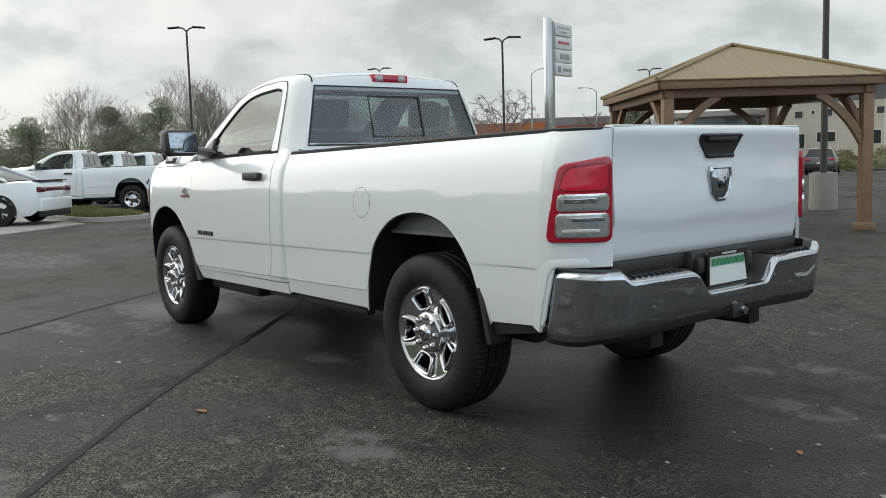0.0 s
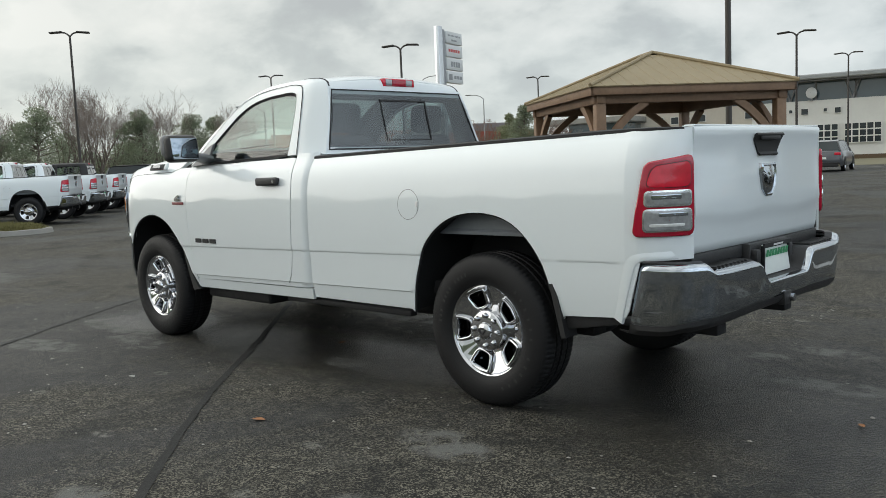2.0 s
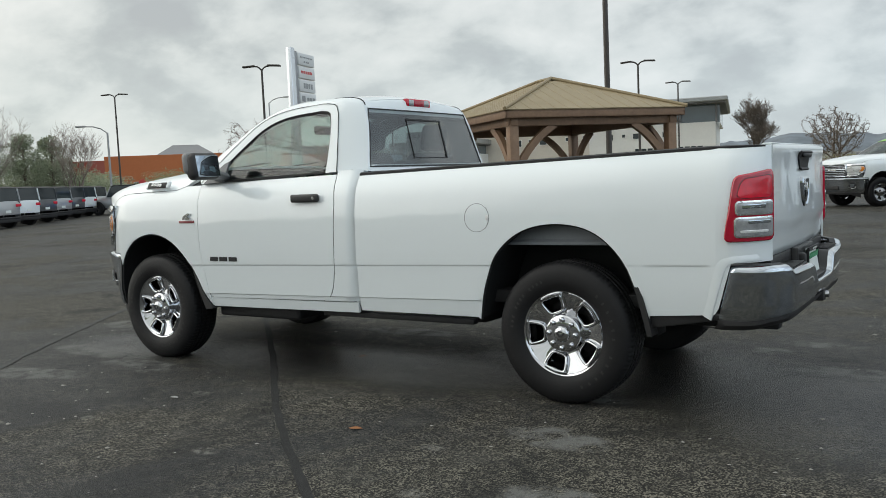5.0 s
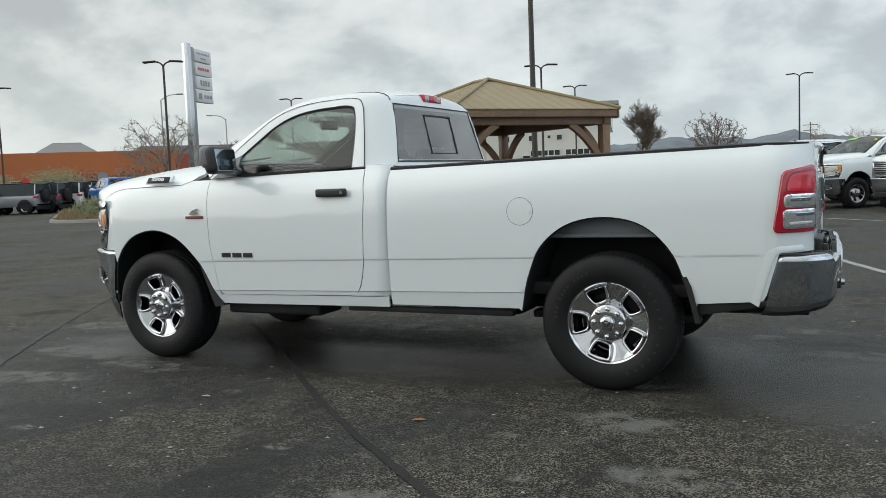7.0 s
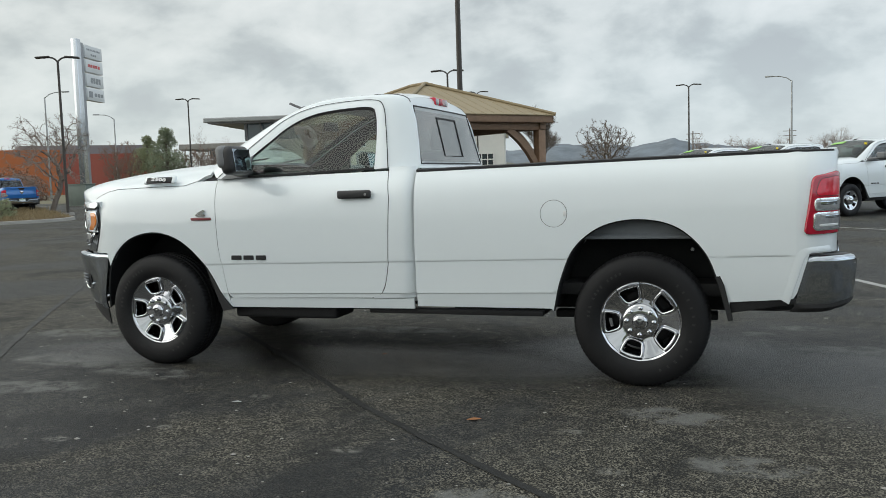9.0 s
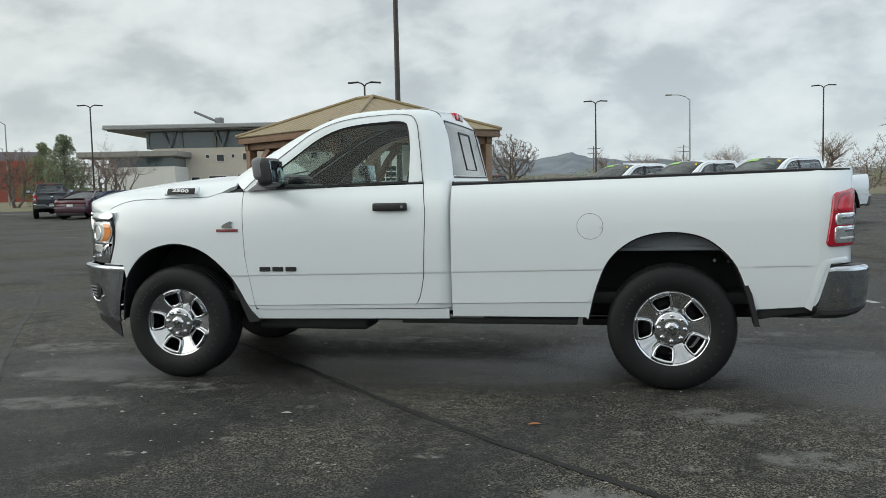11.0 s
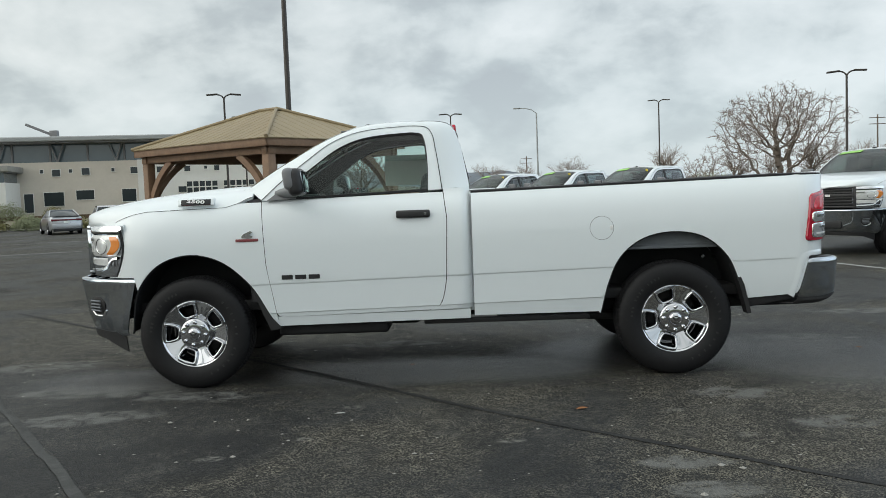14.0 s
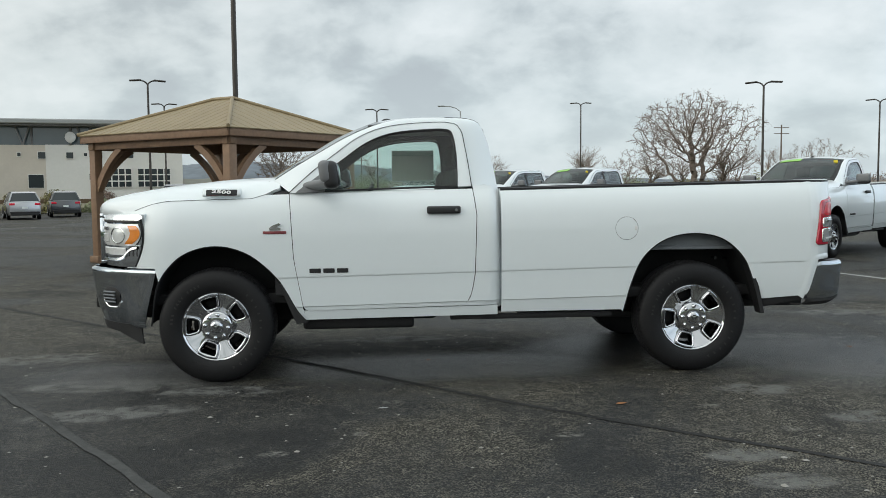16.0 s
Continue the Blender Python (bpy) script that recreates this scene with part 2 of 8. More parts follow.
# ---- mesh helpers ----
def mesh_part(name, verts, faces, mat, parent=None, label="", smooth=True, angle=38, thick=0.0, doubles=0.0):
    me = bpy.data.meshes.new(name)
    me.from_pydata([tuple(map(float, v)) for v in verts], [], faces)
    bm = bmesh.new()
    bm.from_mesh(me)
    if doubles > 0:
        bmesh.ops.remove_doubles(bm, verts=bm.verts, dist=doubles)
        bmesh.ops.dissolve_degenerate(bm, edges=bm.edges, dist=1e-5)
    bmesh.ops.recalc_face_normals(bm, faces=bm.faces)
    if thick:
        thicken(bm, thick)
    return finish(name, bm, mat, parent, label, smooth, angle, me)


def finish(name, bm, mat, parent=None, label="", smooth=True, angle=38, me=None):
    me = me or bpy.data.meshes.new(name)
    bm.to_mesh(me)
    bm.free()
    if smooth:
        me.polygons.foreach_set("use_smooth", [True] * len(me.polygons))
        me.set_sharp_from_angle(angle=radians(angle))
    if mat is not None:
        me.materials.append(mat)
    ob = new(name, me)
    ob.parent = parent
    if label:
        ob["label"] = label
    return ob


CENTRE = [None]


def thicken(bm, thick):
    """Gives an open sheet a back and a rim, each with its own vertices so that edges stay crisp."""
    if CENTRE[0] is not None:
        away = sum(f.normal.dot(f.calc_center_median() - CENTRE[0]) * f.calc_area() for f in bm.faces)
        if away < 0:
            bmesh.ops.reverse_faces(bm, faces=bm.faces)
    bm.normal_update()
    verts, faces = list(bm.verts), list(bm.faces)
    rim = [[(l.vert, l.link_loop_next.vert) for l in e.link_loops][0] for e in bm.edges if len(e.link_faces) == 1]
    inner = {v: bm.verts.new(v.co - v.normal * thick) for v in verts}
    for f in faces:
        bm.faces.new([inner[v] for v in reversed(f.verts)])
    for a, b in rim:
        q = [bm.verts.new(p) for p in (b.co, a.co, inner[a].co, inner[b].co)]
        bm.faces.new(q)


def part(name, bm, material_, parent=None, label="", smooth=True, angle=38):
    return finish(name, bm, material_, parent, label, smooth, angle)


def add_box(bm, lo, hi, bevel=0.0, segments=2, rot=None):
    """A box between two corners, its edges rounded by bevel; rot turns it about its centre."""
    lo, hi = Vector(lo), Vector(hi)
    c, d = (lo + hi) / 2, hi - lo
    m = Matrix.Translation(c) @ (rot.to_4x4() if rot is not None else Matrix.Identity(4)) @ Matrix.Diagonal((d.x, d.y, d.z, 1))
    r = bmesh.ops.create_cube(bm, size=1, matrix=m)
    if bevel > 0:
        es = list({e for v in r["verts"] for e in v.link_edges})
        bmesh.ops.bevel(bm, geom=es, offset=bevel, segments=segments, profile=0.5, affect="EDGES")
    return bm


def box(lo, hi, bevel=0.0, segments=2, rot=None):
    return add_box(bmesh.new(), lo, hi, bevel, segments, rot)


def add_rod(bm, a, b, r1, r2=None, seg=12, caps=True):
    a, b = Vector(a), Vector(b)
    r2 = r1 if r2 is None else r2
    d = b - a
    m = Matrix.Translation((a + b) / 2) @ d.to_track_quat("Z", "Y").to_matrix().to_4x4()
    bmesh.ops.create_cone(bm, cap_ends=caps, segments=seg, radius1=r1, radius2=r2, depth=d.length, matrix=m)
    return bm


def rod(a, b, r1, r2=None, seg=12):
    return add_rod(bmesh.new(), a, b, r1, r2, seg)


def lathe(profile, axis_point, seg=64, axis="y", wobble=None):
    """Verts and faces of a profile of (radius, offset along the axis) turned round the axis; wobble(k, j, r) may change a radius."""
    verts, faces, n = [], [], len(profile)
    for k in range(seg):
        a = 2 * math.pi * k / seg
        for j, (r, o) in enumerate(profile):
            rr = wobble(k, j, r) if wobble else r
            if axis == "y":
                p = (axis_point[0] + rr * math.cos(a), axis_point[1] + o, axis_point[2] + rr * math.sin(a))
            else:
                p = (axis_point[0] + rr * math.cos(a), axis_point[1] + rr * math.sin(a), axis_point[2] + o)
            verts.append(p)
    for k in range(seg):
        for j in range(n - 1):
            a, b = k * n + j, ((k + 1) % seg) * n + j
            faces.append((a, b, b + 1, a + 1))
    return verts, faces


def sheet(rows):
    """Verts and quads of a grid given as rows of points."""
    n = len(rows[0])
    verts = [p for r in rows for p in r]
    faces = [(i * n + j, i * n + j + 1, (i + 1) * n + j + 1, (i + 1) * n + j) for i in range(len(rows) - 1) for j in range(n - 1)]
    return verts, faces


def mirror_y(verts, faces):
    return [(x, -y, z) for x, y, z in verts], [tuple(reversed(f)) for f in faces]


def curve_points(points, n):
    """n points evenly along a smooth curve through the given ones."""
    p = np.array(points, float)
    d = np.r_[0, np.cumsum(np.linalg.norm(np.diff(p, axis=0), axis=1))]
    tang = np.gradient(p, d, axis=0)
    out = []
    for s in np.linspace(0, d[-1], n):
        i = min(max(np.searchsorted(d, s) - 1, 0), len(d) - 2)
        h = d[i + 1] - d[i]
        u = (s - d[i]) / h
        out.append((2 * u**3 - 3 * u**2 + 1) * p[i] + (u**3 - 2 * u**2 + u) * h * tang[i] + (-2 * u**3 + 3 * u**2) * p[i + 1] + (u**3 - u**2) * h * tang[i + 1])
    return np.array(out)


def thing(name, at=(0, 0, 0), **tags):
    ob = new(name)
    ob.empty_display_size = 0.2
    ob.location = at
    return tagged(ob, **tags)


# ---- pickup truck: rear axle at x = 0, nose towards -x, left side at -y ----
SIDE_S = (0.40, 0.44, 0.49, 0.54, 0.572, 0.578, 0.66, 0.789, 0.794, 0.835, 1.00, 1.15, 1.24, 1.30, 1.345, 1.385, 1.41, 1.44, 1.65, 1.86, 1.93)
SIDE_W = (0.922, 0.932, 0.942, 0.950, 0.9545, 0.9612, 0.9635, 0.9680, 0.9722, 0.9740, 0.9735, 0.967, 0.955, 0.938, 0.918, 0.892, 0.878, 0.868, 0.806, 0.737, 0.70)
RAKE = 0.0165


def side_w(x, z):
    """Half-width of the body side at x and height z."""
    h = z - RAKE * (x + 1.5)
    w = float(np.interp(h, SIDE_S, SIDE_W))
    # the sill step ends at the rear arch, the crease between arch and bumper
    if x > -0.55 and 0.54 < h < 0.66:
        k = min(1.0, (x + 0.55) / 0.05)
        w += k * (float(np.interp(h, (0.54, 0.66), (0.950, 0.9635))) - w)
    if x > 0.40 and 0.66 < h < 0.835:
        k = float(np.interp(x, (0.40, 0.49, 0.54, 0.83, 0.88), (0, 1, 0, 0, 1)))
        w += k * (float(np.interp(h, (0.66, 0.835), (0.9635, 0.9740))) - w)
    if x < -3.75:
        w -= float(np.interp(-x, (3.75, 3.9, 4.0, 4.1, 4.2, 4.3, 4.4), (0, 0.006, 0.022, 0.062, 0.115, 0.175, 0.25)))
    return w


LEVELS = (0.44, 0.47, 0.505, 0.54, 0.560, 0.572, 0.578, 0.60, 0.65, 0.72, 0.782, 0.789, 0.794, 0.802, 0.835, 0.88, 0.94, 1.0, 1.08, 1.15, 1.20, 1.24, 1.27, 1.30, 1.325, 1.345, 1.365, 1.385, 1.40)


def columns_panel(xs, bottom, top, inset=None, shear=None):
    """A body panel of upright columns at xs, from bottom(x) to top(x), following the side's shape."""
    rows = []
    for i, x in enumerate(xs):
        lo, hi = bottom(x), top(x)
        col = []
        for s in LEVELS:
            z = min(max(s + RAKE * (x + 1.5), lo), hi)
            xx = x + (shear(x, z) if shear else 0)
            col.append((xx, -(side_w(x, z) - (inset(i, x, z) if inset else 0)), z))
        rows.append(col)
    return sheet(rows)


REAR_ARCH = curve_points([(-0.546, 0.47), (-0.487, 0.70), (-0.40, 0.885), (-0.253, 1.005), (-0.004, 1.058), (0.223, 1.009), (0.387, 0.858), (0.468, 0.667), (0.52, 0.50)], 45)
FRONT_ARCH = curve_points([(-4.05, 0.42), (-3.955, 0.78), (-3.80, 0.941), (-3.548, 1.007), (-3.323, 0.945), (-3.144, 0.793), (-2.993, 0.45)], 41)
DOOR_FRONT = ((0.45, -2.915), (0.53, -2.93), (0.91, -2.995), (1.22, -3.012), (1.42, -3.028))


def door_front(z):
    return float(np.interp(z, [p[0] for p in DOOR_FRONT], [p[1] for p in DOOR_FRONT]))


def both(name, vf, mat, parent, label="", **kw):
    """The same panel on the left and on the right side."""
    a = mesh_part(name, *vf, mat, parent, label, **kw)
    b = mesh_part(name, *mirror_y(*vf), mat, parent, label, **kw)
    return a, b


def build_wheel(parent, x, y, z, side, turn, full=True):
    """One wheel; side -1 shows its face towards -y."""
    w = thing("wheel")
    w.parent = parent
    w.matrix_basis = pose(x, y, z) @ (Matrix.Identity(4) if side < 0 else pose(0, 0, 0, 0, 0, 180))
    R = 0.421
    prof = [(0.236, -0.085), (0.244, -0.112), (0.268, -0.128), (0.30, -0.139), (0.345, -0.139), (0.372, -0.133), (0.396, -0.124), (0.410, -0.112), (R - 0.003, -0.098),
            (R, -0.084), (R, -0.056), (R - 0.009, -0.053), (R - 0.009, -0.045), (R + 0.001, -0.042), (R + 0.001, -0.010), (R - 0.009, -0.007), (R - 0.009, 0.003), (R + 0.001, 0.006),
            (R + 0.001, 0.040), (R - 0.009, 0.043), (R - 0.009, 0.051), (R, 0.054), (R, 0.084), (R - 0.004, 0.10), (0.405, 0.122), (0.34, 0.138), (0.27, 0.128), (0.232, 0.10)]

    def tread(k, j, r):
        if j in (7, 8, 9) or j in (22, 23, 24):
            return r - (0.0045 if k % 3 == 0 else 0.0)
        if j in (10, 13, 14, 17, 18, 21):
            return r - (0.003 if k % 3 == 0 else 0.0)
        return r
    mesh_part("tyre", *lathe(prof, (0, 0, 0), 270 if full else 90, "y", tread), M["tyre"], w, angle=32)
    # raised sidewall marks
    bm = bmesh.new()
    for k in range(26):
        a = math.pi * (0.62 + 0.76 * k / 26) if k < 13 else math.pi * (-0.38 + 0.76 * (k - 13) / 13 * 0.9)
        if k in (4, 9, 19):
            continue
        ca, sa = math.cos(a), math.sin(a)
        rot = Matrix(((ca, 0, -sa), (0, 1, 0), (sa, 0, ca)))
        c = Vector((0.322 * ca, -0.1395, 0.322 * sa))
        add_box(bm, c - Vector((0.009, 0.0008, 0.006)), c + Vector((0.009, 0.0008, 0.006)), rot=rot)
    if full:
        tagged(part("sidewall_mark", bm, M["tyre_mark"], w, smooth=False), kind="stuff")
    else:
        bm.free()
    # rim barrel and lip
    lip = [(0.222, 0.09), (0.219, -0.03), (0.223, -0.07), (0.232, -0.098), (0.241, -0.113), (0.250, -0.118), (0.255, -0.112), (0.250, -0.098), (0.240, -0.09), (0.238, 0.09)]
    mesh_part("rim", *lathe(lip, (0, 0, 0), 80), M["wheel_chrome"], w, angle=60)
    mesh_part("brake_drum", *lathe([(0.0, -0.005), (0.17, -0.005), (0.19, 0.01), (0.195, 0.09), (0.0, 0.095)], (0, 0, 0), 40), M["under"], w)
    # concave chrome face with five rounded windows, each with a raised border
    def dish(r):
        return float(np.interp(r, (0.10, 0.122, 0.234, 0.244), (-0.074, -0.075, -0.106, -0.109)))
    rc, r_in, r_out, fifth = 0.176, 0.110, 0.243, math.pi / 5
    sides = ((0.0, 1.0, 0.034), (0.0, -1.0, 0.037), (0.9585, -0.285, 0.044), (-0.9585, -0.285, 0.044))
    rays = 56 if full else 20
    angs = [2 * math.pi * k / rays for k in range(rays)]
    for rr in (r_in, r_out):
        for q in (-1, 1):
            angs.append(math.atan2(rr * math.cos(fifth) - rc, q * rr * math.sin(fifth)) % (2 * math.pi))
    angs.sort()
    steps = ((-0.006, 0.052), (0.0, 0.008), (0.002, -0.006), (0.006, -0.016), (0.011, -0.021), (0.017, -0.021), (0.022, -0.014), (0.025, -0.004), (0.027, 0.002)) if full else ((-0.002, 0.04), (0.002, -0.005), (0.014, 0.0))
    loops = []
    for phi in angs:
        dx, dz = math.cos(phi), math.sin(phi)
        hole = sum((max(0.0, nx * dx + nz * dz) / h) ** 7 for nx, nz, h in sides) ** (-1 / 7)
        reach = [rc * math.sin(fifth) / q for q in (abs(dx) * math.cos(fifth) - dz * math.sin(fifth),) if q > 1e-6]
        reach.append(-rc * dz + math.sqrt((rc * dz) ** 2 - rc * rc + r_out * r_out))
        disc = (rc * dz) ** 2 - rc * rc + r_in * r_in
        if dz < 0 and disc > 0:
            reach.append(-rc * dz - math.sqrt(disc))
        edge = min(reach)
        row = []
        for grow, lift in steps:
            d = min(hole + grow, edge * 0.97)
            row.append((d, lift))
        last = row[-1][0]
        row += [(last + (edge - last) * q, 0.0) for q in (0.35, 0.7, 1.0)]
        loops.append([(d * dx, rc + d * dz, lift) for d, lift in row])
    verts, faces = [], []
    n_a, n_b = len(loops), len(loops[0])
    for k in range(5):
        ang = turn + 2 * fifth * k
        base = len(verts)
        for row in loops:
            for tx, tz, lift in row:
                r_ = math.hypot(tx, tz)
                b_ = ang - math.atan2(tx, tz)
                verts.append((r_ * math.cos(b_), dish(r_) + lift, r_ * math.sin(b_)))
        for p in range(n_a):
            for q in range(n_b - 1):
                a, b = base + p * n_b + q, base + (p + 1) % n_a * n_b + q
                faces.append((a, a + 1, b + 1, b))
    mesh_part("wheel_face", verts, faces, M["wheel_chrome"], w, angle=60, doubles=0.0003)
    hub = [(0.112, -0.070), (0.112, -0.108), (0.108, -0.116), (0.098, -0.120), (0.060, -0.126), (0.050, -0.126)]
    mesh_part("hub_cover", *lathe(hub, (0, 0, 0), 48), M["wheel_chrome"], w, angle=45)
    cap = [(0.0, -0.152), (0.024, -0.150), (0.038, -0.145), (0.046, -0.136), (0.049, -0.124)]
    mesh_part("centre_cap", *lathe(cap, (0, 0, 0), 32), M["wheel_chrome"], w, angle=45)
    if full:
        # plain dark mark on the cap
        bm = bmesh.new()
        for a_, b_ in (((-0.024, 0.012), (-0.004, -0.016)), ((0.024, 0.012), (0.004, -0.016)), ((-0.012, 0.016), (0.012, 0.016))):
            add_rod(bm, (a_[0], -0.150, a_[1]), (b_[0], -0.152, b_[1]), 0.006, 0.004, 8)
        part("cap_emblem", bm, M["under"], w)
    nut = bmesh.new()
    add_rod(nut, (0, -0.136, 0), (0, -0.112, 0), 0.0145, 0.0175, 10)
    add_rod(nut, (0, -0.143, 0), (0, -0.136, 0), 0.007, 0.0145, 10)
    first = part("wheel_nut", nut, M["wheel_chrome"], w)
    for k in range(8 if full else 1):
        a = 2 * math.pi * (k + 0.5) / 8 + turn
        n = first if k == 0 else first.copy()
        if k:
            scene.collection.objects.link(n)
        n.location = (0.084 * math.cos(a), 0, 0.084 * math.sin(a))
    return w


def plan_strip(plan, zs, offset):
    """A shell along a plan curve of (x, y) at heights zs(i) -> list; offset(i, j) pushes it out."""
    p = np.array(plan)
    tx = np.gradient(p, axis=0)
    nrm = np.stack([tx[:, 1], -tx[:, 0]], 1)
    nrm /= np.linalg.norm(nrm, axis=1)[:, None] + 1e-9
    rows = []
    for i in range(len(p)):
        rows.append([(p[i, 0] + nrm[i, 0] * offset(i, j), p[i, 1] + nrm[i, 1] * offset(i, j), z) for j, z in enumerate(zs(i))])
    return rows


def bar_letters(parent, name, mat, origin, ux, uz, widths, height, gap, depth, normal, label="", split=False):
    """A row of plain bars that stand in for lettering."""
    bm = bmesh.new()
    o, ux, uz, nrm = Vector(origin), Vector(ux), Vector(uz), Vector(normal)
    at = 0.0
    for w in widths:
        vs = []
        for dd in (0, depth):
            for a, b in ((at, 0), (at + w, 0), (at + w, height), (at, height)):
                vs.append(bm.verts.new(o + ux * a + uz * b + nrm * dd))
        for f in ((4, 5, 6, 7), (0, 1, 5, 4), (1, 2, 6, 5), (2, 3, 7, 6), (3, 0, 4, 7)):
            bm.faces.new([vs[k] for k in f])
        at += w + gap
        if split:
            bmesh.ops.recalc_face_normals(bm, faces=bm.faces)
            part(name, bm, mat, parent, label, smooth=False)
            bm = bmesh.new()
    if split:
        bm.free()
        return None
    bmesh.ops.recalc_face_normals(bm, faces=bm.faces)
    return tagged(part(name, bm, mat, parent, label, smooth=False), kind="stuff")


def pickup(paint, ext=0.0, label="", group="", grille="chrome", mirrors="black", full=True, sticker=False, turns=(1.92, 1.85, 0.5, 0.1), top_paint=None):
    """A heavy pickup. ext lengthens the cab into a crew cab and shortens the bed; full adds the finest parts."""
    car = thing("pickup_truck", label=label, category="pickup truck", group=group)
    CENTRE[0] = Vector((-1.7, 0, 0.9))
    P = M[paint]
    TOP = M[top_paint] if top_paint else P
    bx = -1.472 + ext                       # front of the bed

    # --- bed ---
    def bed_bottom(x):
        if REAR_ARCH[0][0] <= x <= REAR_ARCH[-1][0]:
            return float(np.interp(x, REAR_ARCH[:, 0], REAR_ARCH[:, 1]))
        if x < 0:
            return 0.486
        return float(np.interp(x, (0.52, 0.862, 0.885, 0.905, 0.972), (0.548, 0.570, 0.576, 0.61, 0.845)))

    def bed_top(x):
        return 1.394 + 0.0185 * (x + 1.472)
    corner = ((0.86, 0), (0.90, 0.0), (0.96, 0.010), (1.01, 0.033), (1.055, 0.07), (1.09, 0.11), (1.115, 0.152), (1.13, 0.188), (1.136, 0.208))
    xs = list(np.linspace(bx, -0.56, 16)) + [p[0] for p in REAR_ARCH] + [0.53, 0.6, 0.7, 0.78, 0.83, 0.85, 0.862, 0.87, 0.878, 0.885, 0.892]
    xs += [0.90, 0.905, 0.92, 0.935, 0.95, 0.96, 0.972, 0.985, 1.01, 1.035, 1.055, 1.075, 1.09, 1.105, 1.115, 1.124, 1.13, 1.136]

    def rear_inset(i, x, z):
        return (side_w(x, z) - 0.765) * float(np.interp(x, [c[0] for c in corner], [c[1] for c in corner])) / 0.208
    both("bed_side", columns_panel(xs, bed_bottom, bed_top, rear_inset), P, car, thick=0.012, doubles=0.0008)

    def skin(x, z):
        return side_w(x, z) - rear_inset(0, x, z)
    # rolled lip of the body round the bumper's end
    outer = curve_points([(0.862, 0.540), (0.885, 0.62), (0.910, 0.70), (0.934, 0.78), (0.950, 0.822), (0.975, 0.842), (1.01, 0.848), (1.06, 0.850), (1.10, 0.851)], 40)
    inner = curve_points([(0.815, 0.568), (0.838, 0.64), (0.857, 0.711), (0.876, 0.785), (0.893, 0.838), (0.920, 0.868), (0.965, 0.882), (1.03, 0.888), (1.08, 0.890)], 40)
    rows = []
    for (xo, zo), (xi, zi) in zip(outer, inner):
        row = []
        for f_, lift in ((0.0, -0.001), (0.15, 0.0006), (0.35, 0.0022), (0.6, 0.0042), (0.85, 0.0050), (0.96, 0.0042), (1.0, 0.001), (1.0, -0.03)):
            x, z = xi + (xo - xi) * f_, zi + (zo - zi) * f_
            a = float(np.interp(x, (0.95, 1.10), (0, radians(50))))
            row.append((x + lift * math.sin(a), -(skin(x, z) + lift * math.cos(a)), z))
        rows.append(row)
    both("bed_lip", sheet(rows), P, car)
    # black rail cap
    rows = []
    for x in list(np.linspace(bx, 0.96, 24)) + [x for x in xs if 0.96 < x < 1.12]:
        w, zt = skin(x, bed_top(x)), bed_top(x)
        k = float(np.interp(x, (0.80, 1.0, 1.11), (1.0, 0.6, 0.25)))
        rows.append([(x, -(w + 0.003), zt - 0.006), (x, -(w + 0.003), zt + 0.010 * k), (x, -(w - 0.012), zt + 0.017 * k), (x, -(w - 0.085), zt + 0.017 * k), (x, -(w - 0.10), zt - 0.02)])
    both("bed_rail_cap", sheet(rows), M["seal"], car, doubles=0.0005)
    # inner bed: floor, inner walls, front wall
    rows = [[(x, -0.80, bed_top(x) - 0.03), (x, -0.79, 1.11)] for x in (bx + 0.01, 1.10)]
    both("bed_inner_wall", sheet(rows), P, car, thick=0.02)
    part("bed_floor", box((bx, -0.52, 0.76), (1.08, 0.52, 0.80), 0.005), M["under"], car)
    part("tailgate_sill", box((1.06, -0.76, 0.79), (1.125, 0.76, 0.858), 0.008), M["black"], car)
    part("bed_front_wall", box((bx, -0.86, 0.52), (bx + 0.03, 0.86, bed_top(bx) + 0.012), 0.008), P, car)
    # tailgate
    ys = np.linspace(-0.757, 0.757, 41)
    rows = []
    for y in ys:
        q = 1 - (y / 0.752) ** 2
        bow = 0.016 * q - 0.017
        col = [(1.118, 0.856), (1.132, 0.862), (1.139, 0.90), (1.143, 0.97), (1.150, 1.01), (1.158, 1.035), (1.160, 1.06), (1.156, 1.12), (1.152, 1.22), (1.150, 1.30), (1.152, 1.36),
               (1.157, 1.40), (1.160, 1.425), (1.158, 1.440), (1.148, 1.449), (1.10, 1.452)]
        dip = 0.022 * math.exp(-((abs(y) - 0.35) / 0.26) ** 2)
        rows.append([(x + bow, y, z - (dip if 0.96 < z < 1.07 else 0)) for x, z in col])
    mesh_part("tailgate", *sheet(rows), P, car, thick=0.03, angle=60)
    for s in (-1, 1):
        y0, y1 = sorted((s * 0.750, s * 0.768))
        part("tailgate_gap", box((1.09, y0, 0.86), (1.122, y1, 1.44), 0.0), M["seal"], car)
    part("tailgate_cap", box((1.085, -0.75, 1.447), (1.138, 0.75, 1.456), 0.004), P, car)
    rows = [[(1.180, 0.165 * a, 1.404), (1.172, 0.166 * a, 1.398), (1.160, 0.160 * a, 1.372), (1.157, 0.115 * a, 1.318), (1.168, 0.11 * a, 1.306)] for a in np.linspace(-1, 1, 15)]
    mesh_part("tailgate_handle", *sheet(rows), M["seal"], car, "black tailgate handle", thick=0.012)
    part("handle_lever", box((1.166, -0.120, 1.376), (1.182, 0.120, 1.400), 0.008), M["seal"], car)
    # plain shield in place of the maker's sign
    bm = bmesh.new()
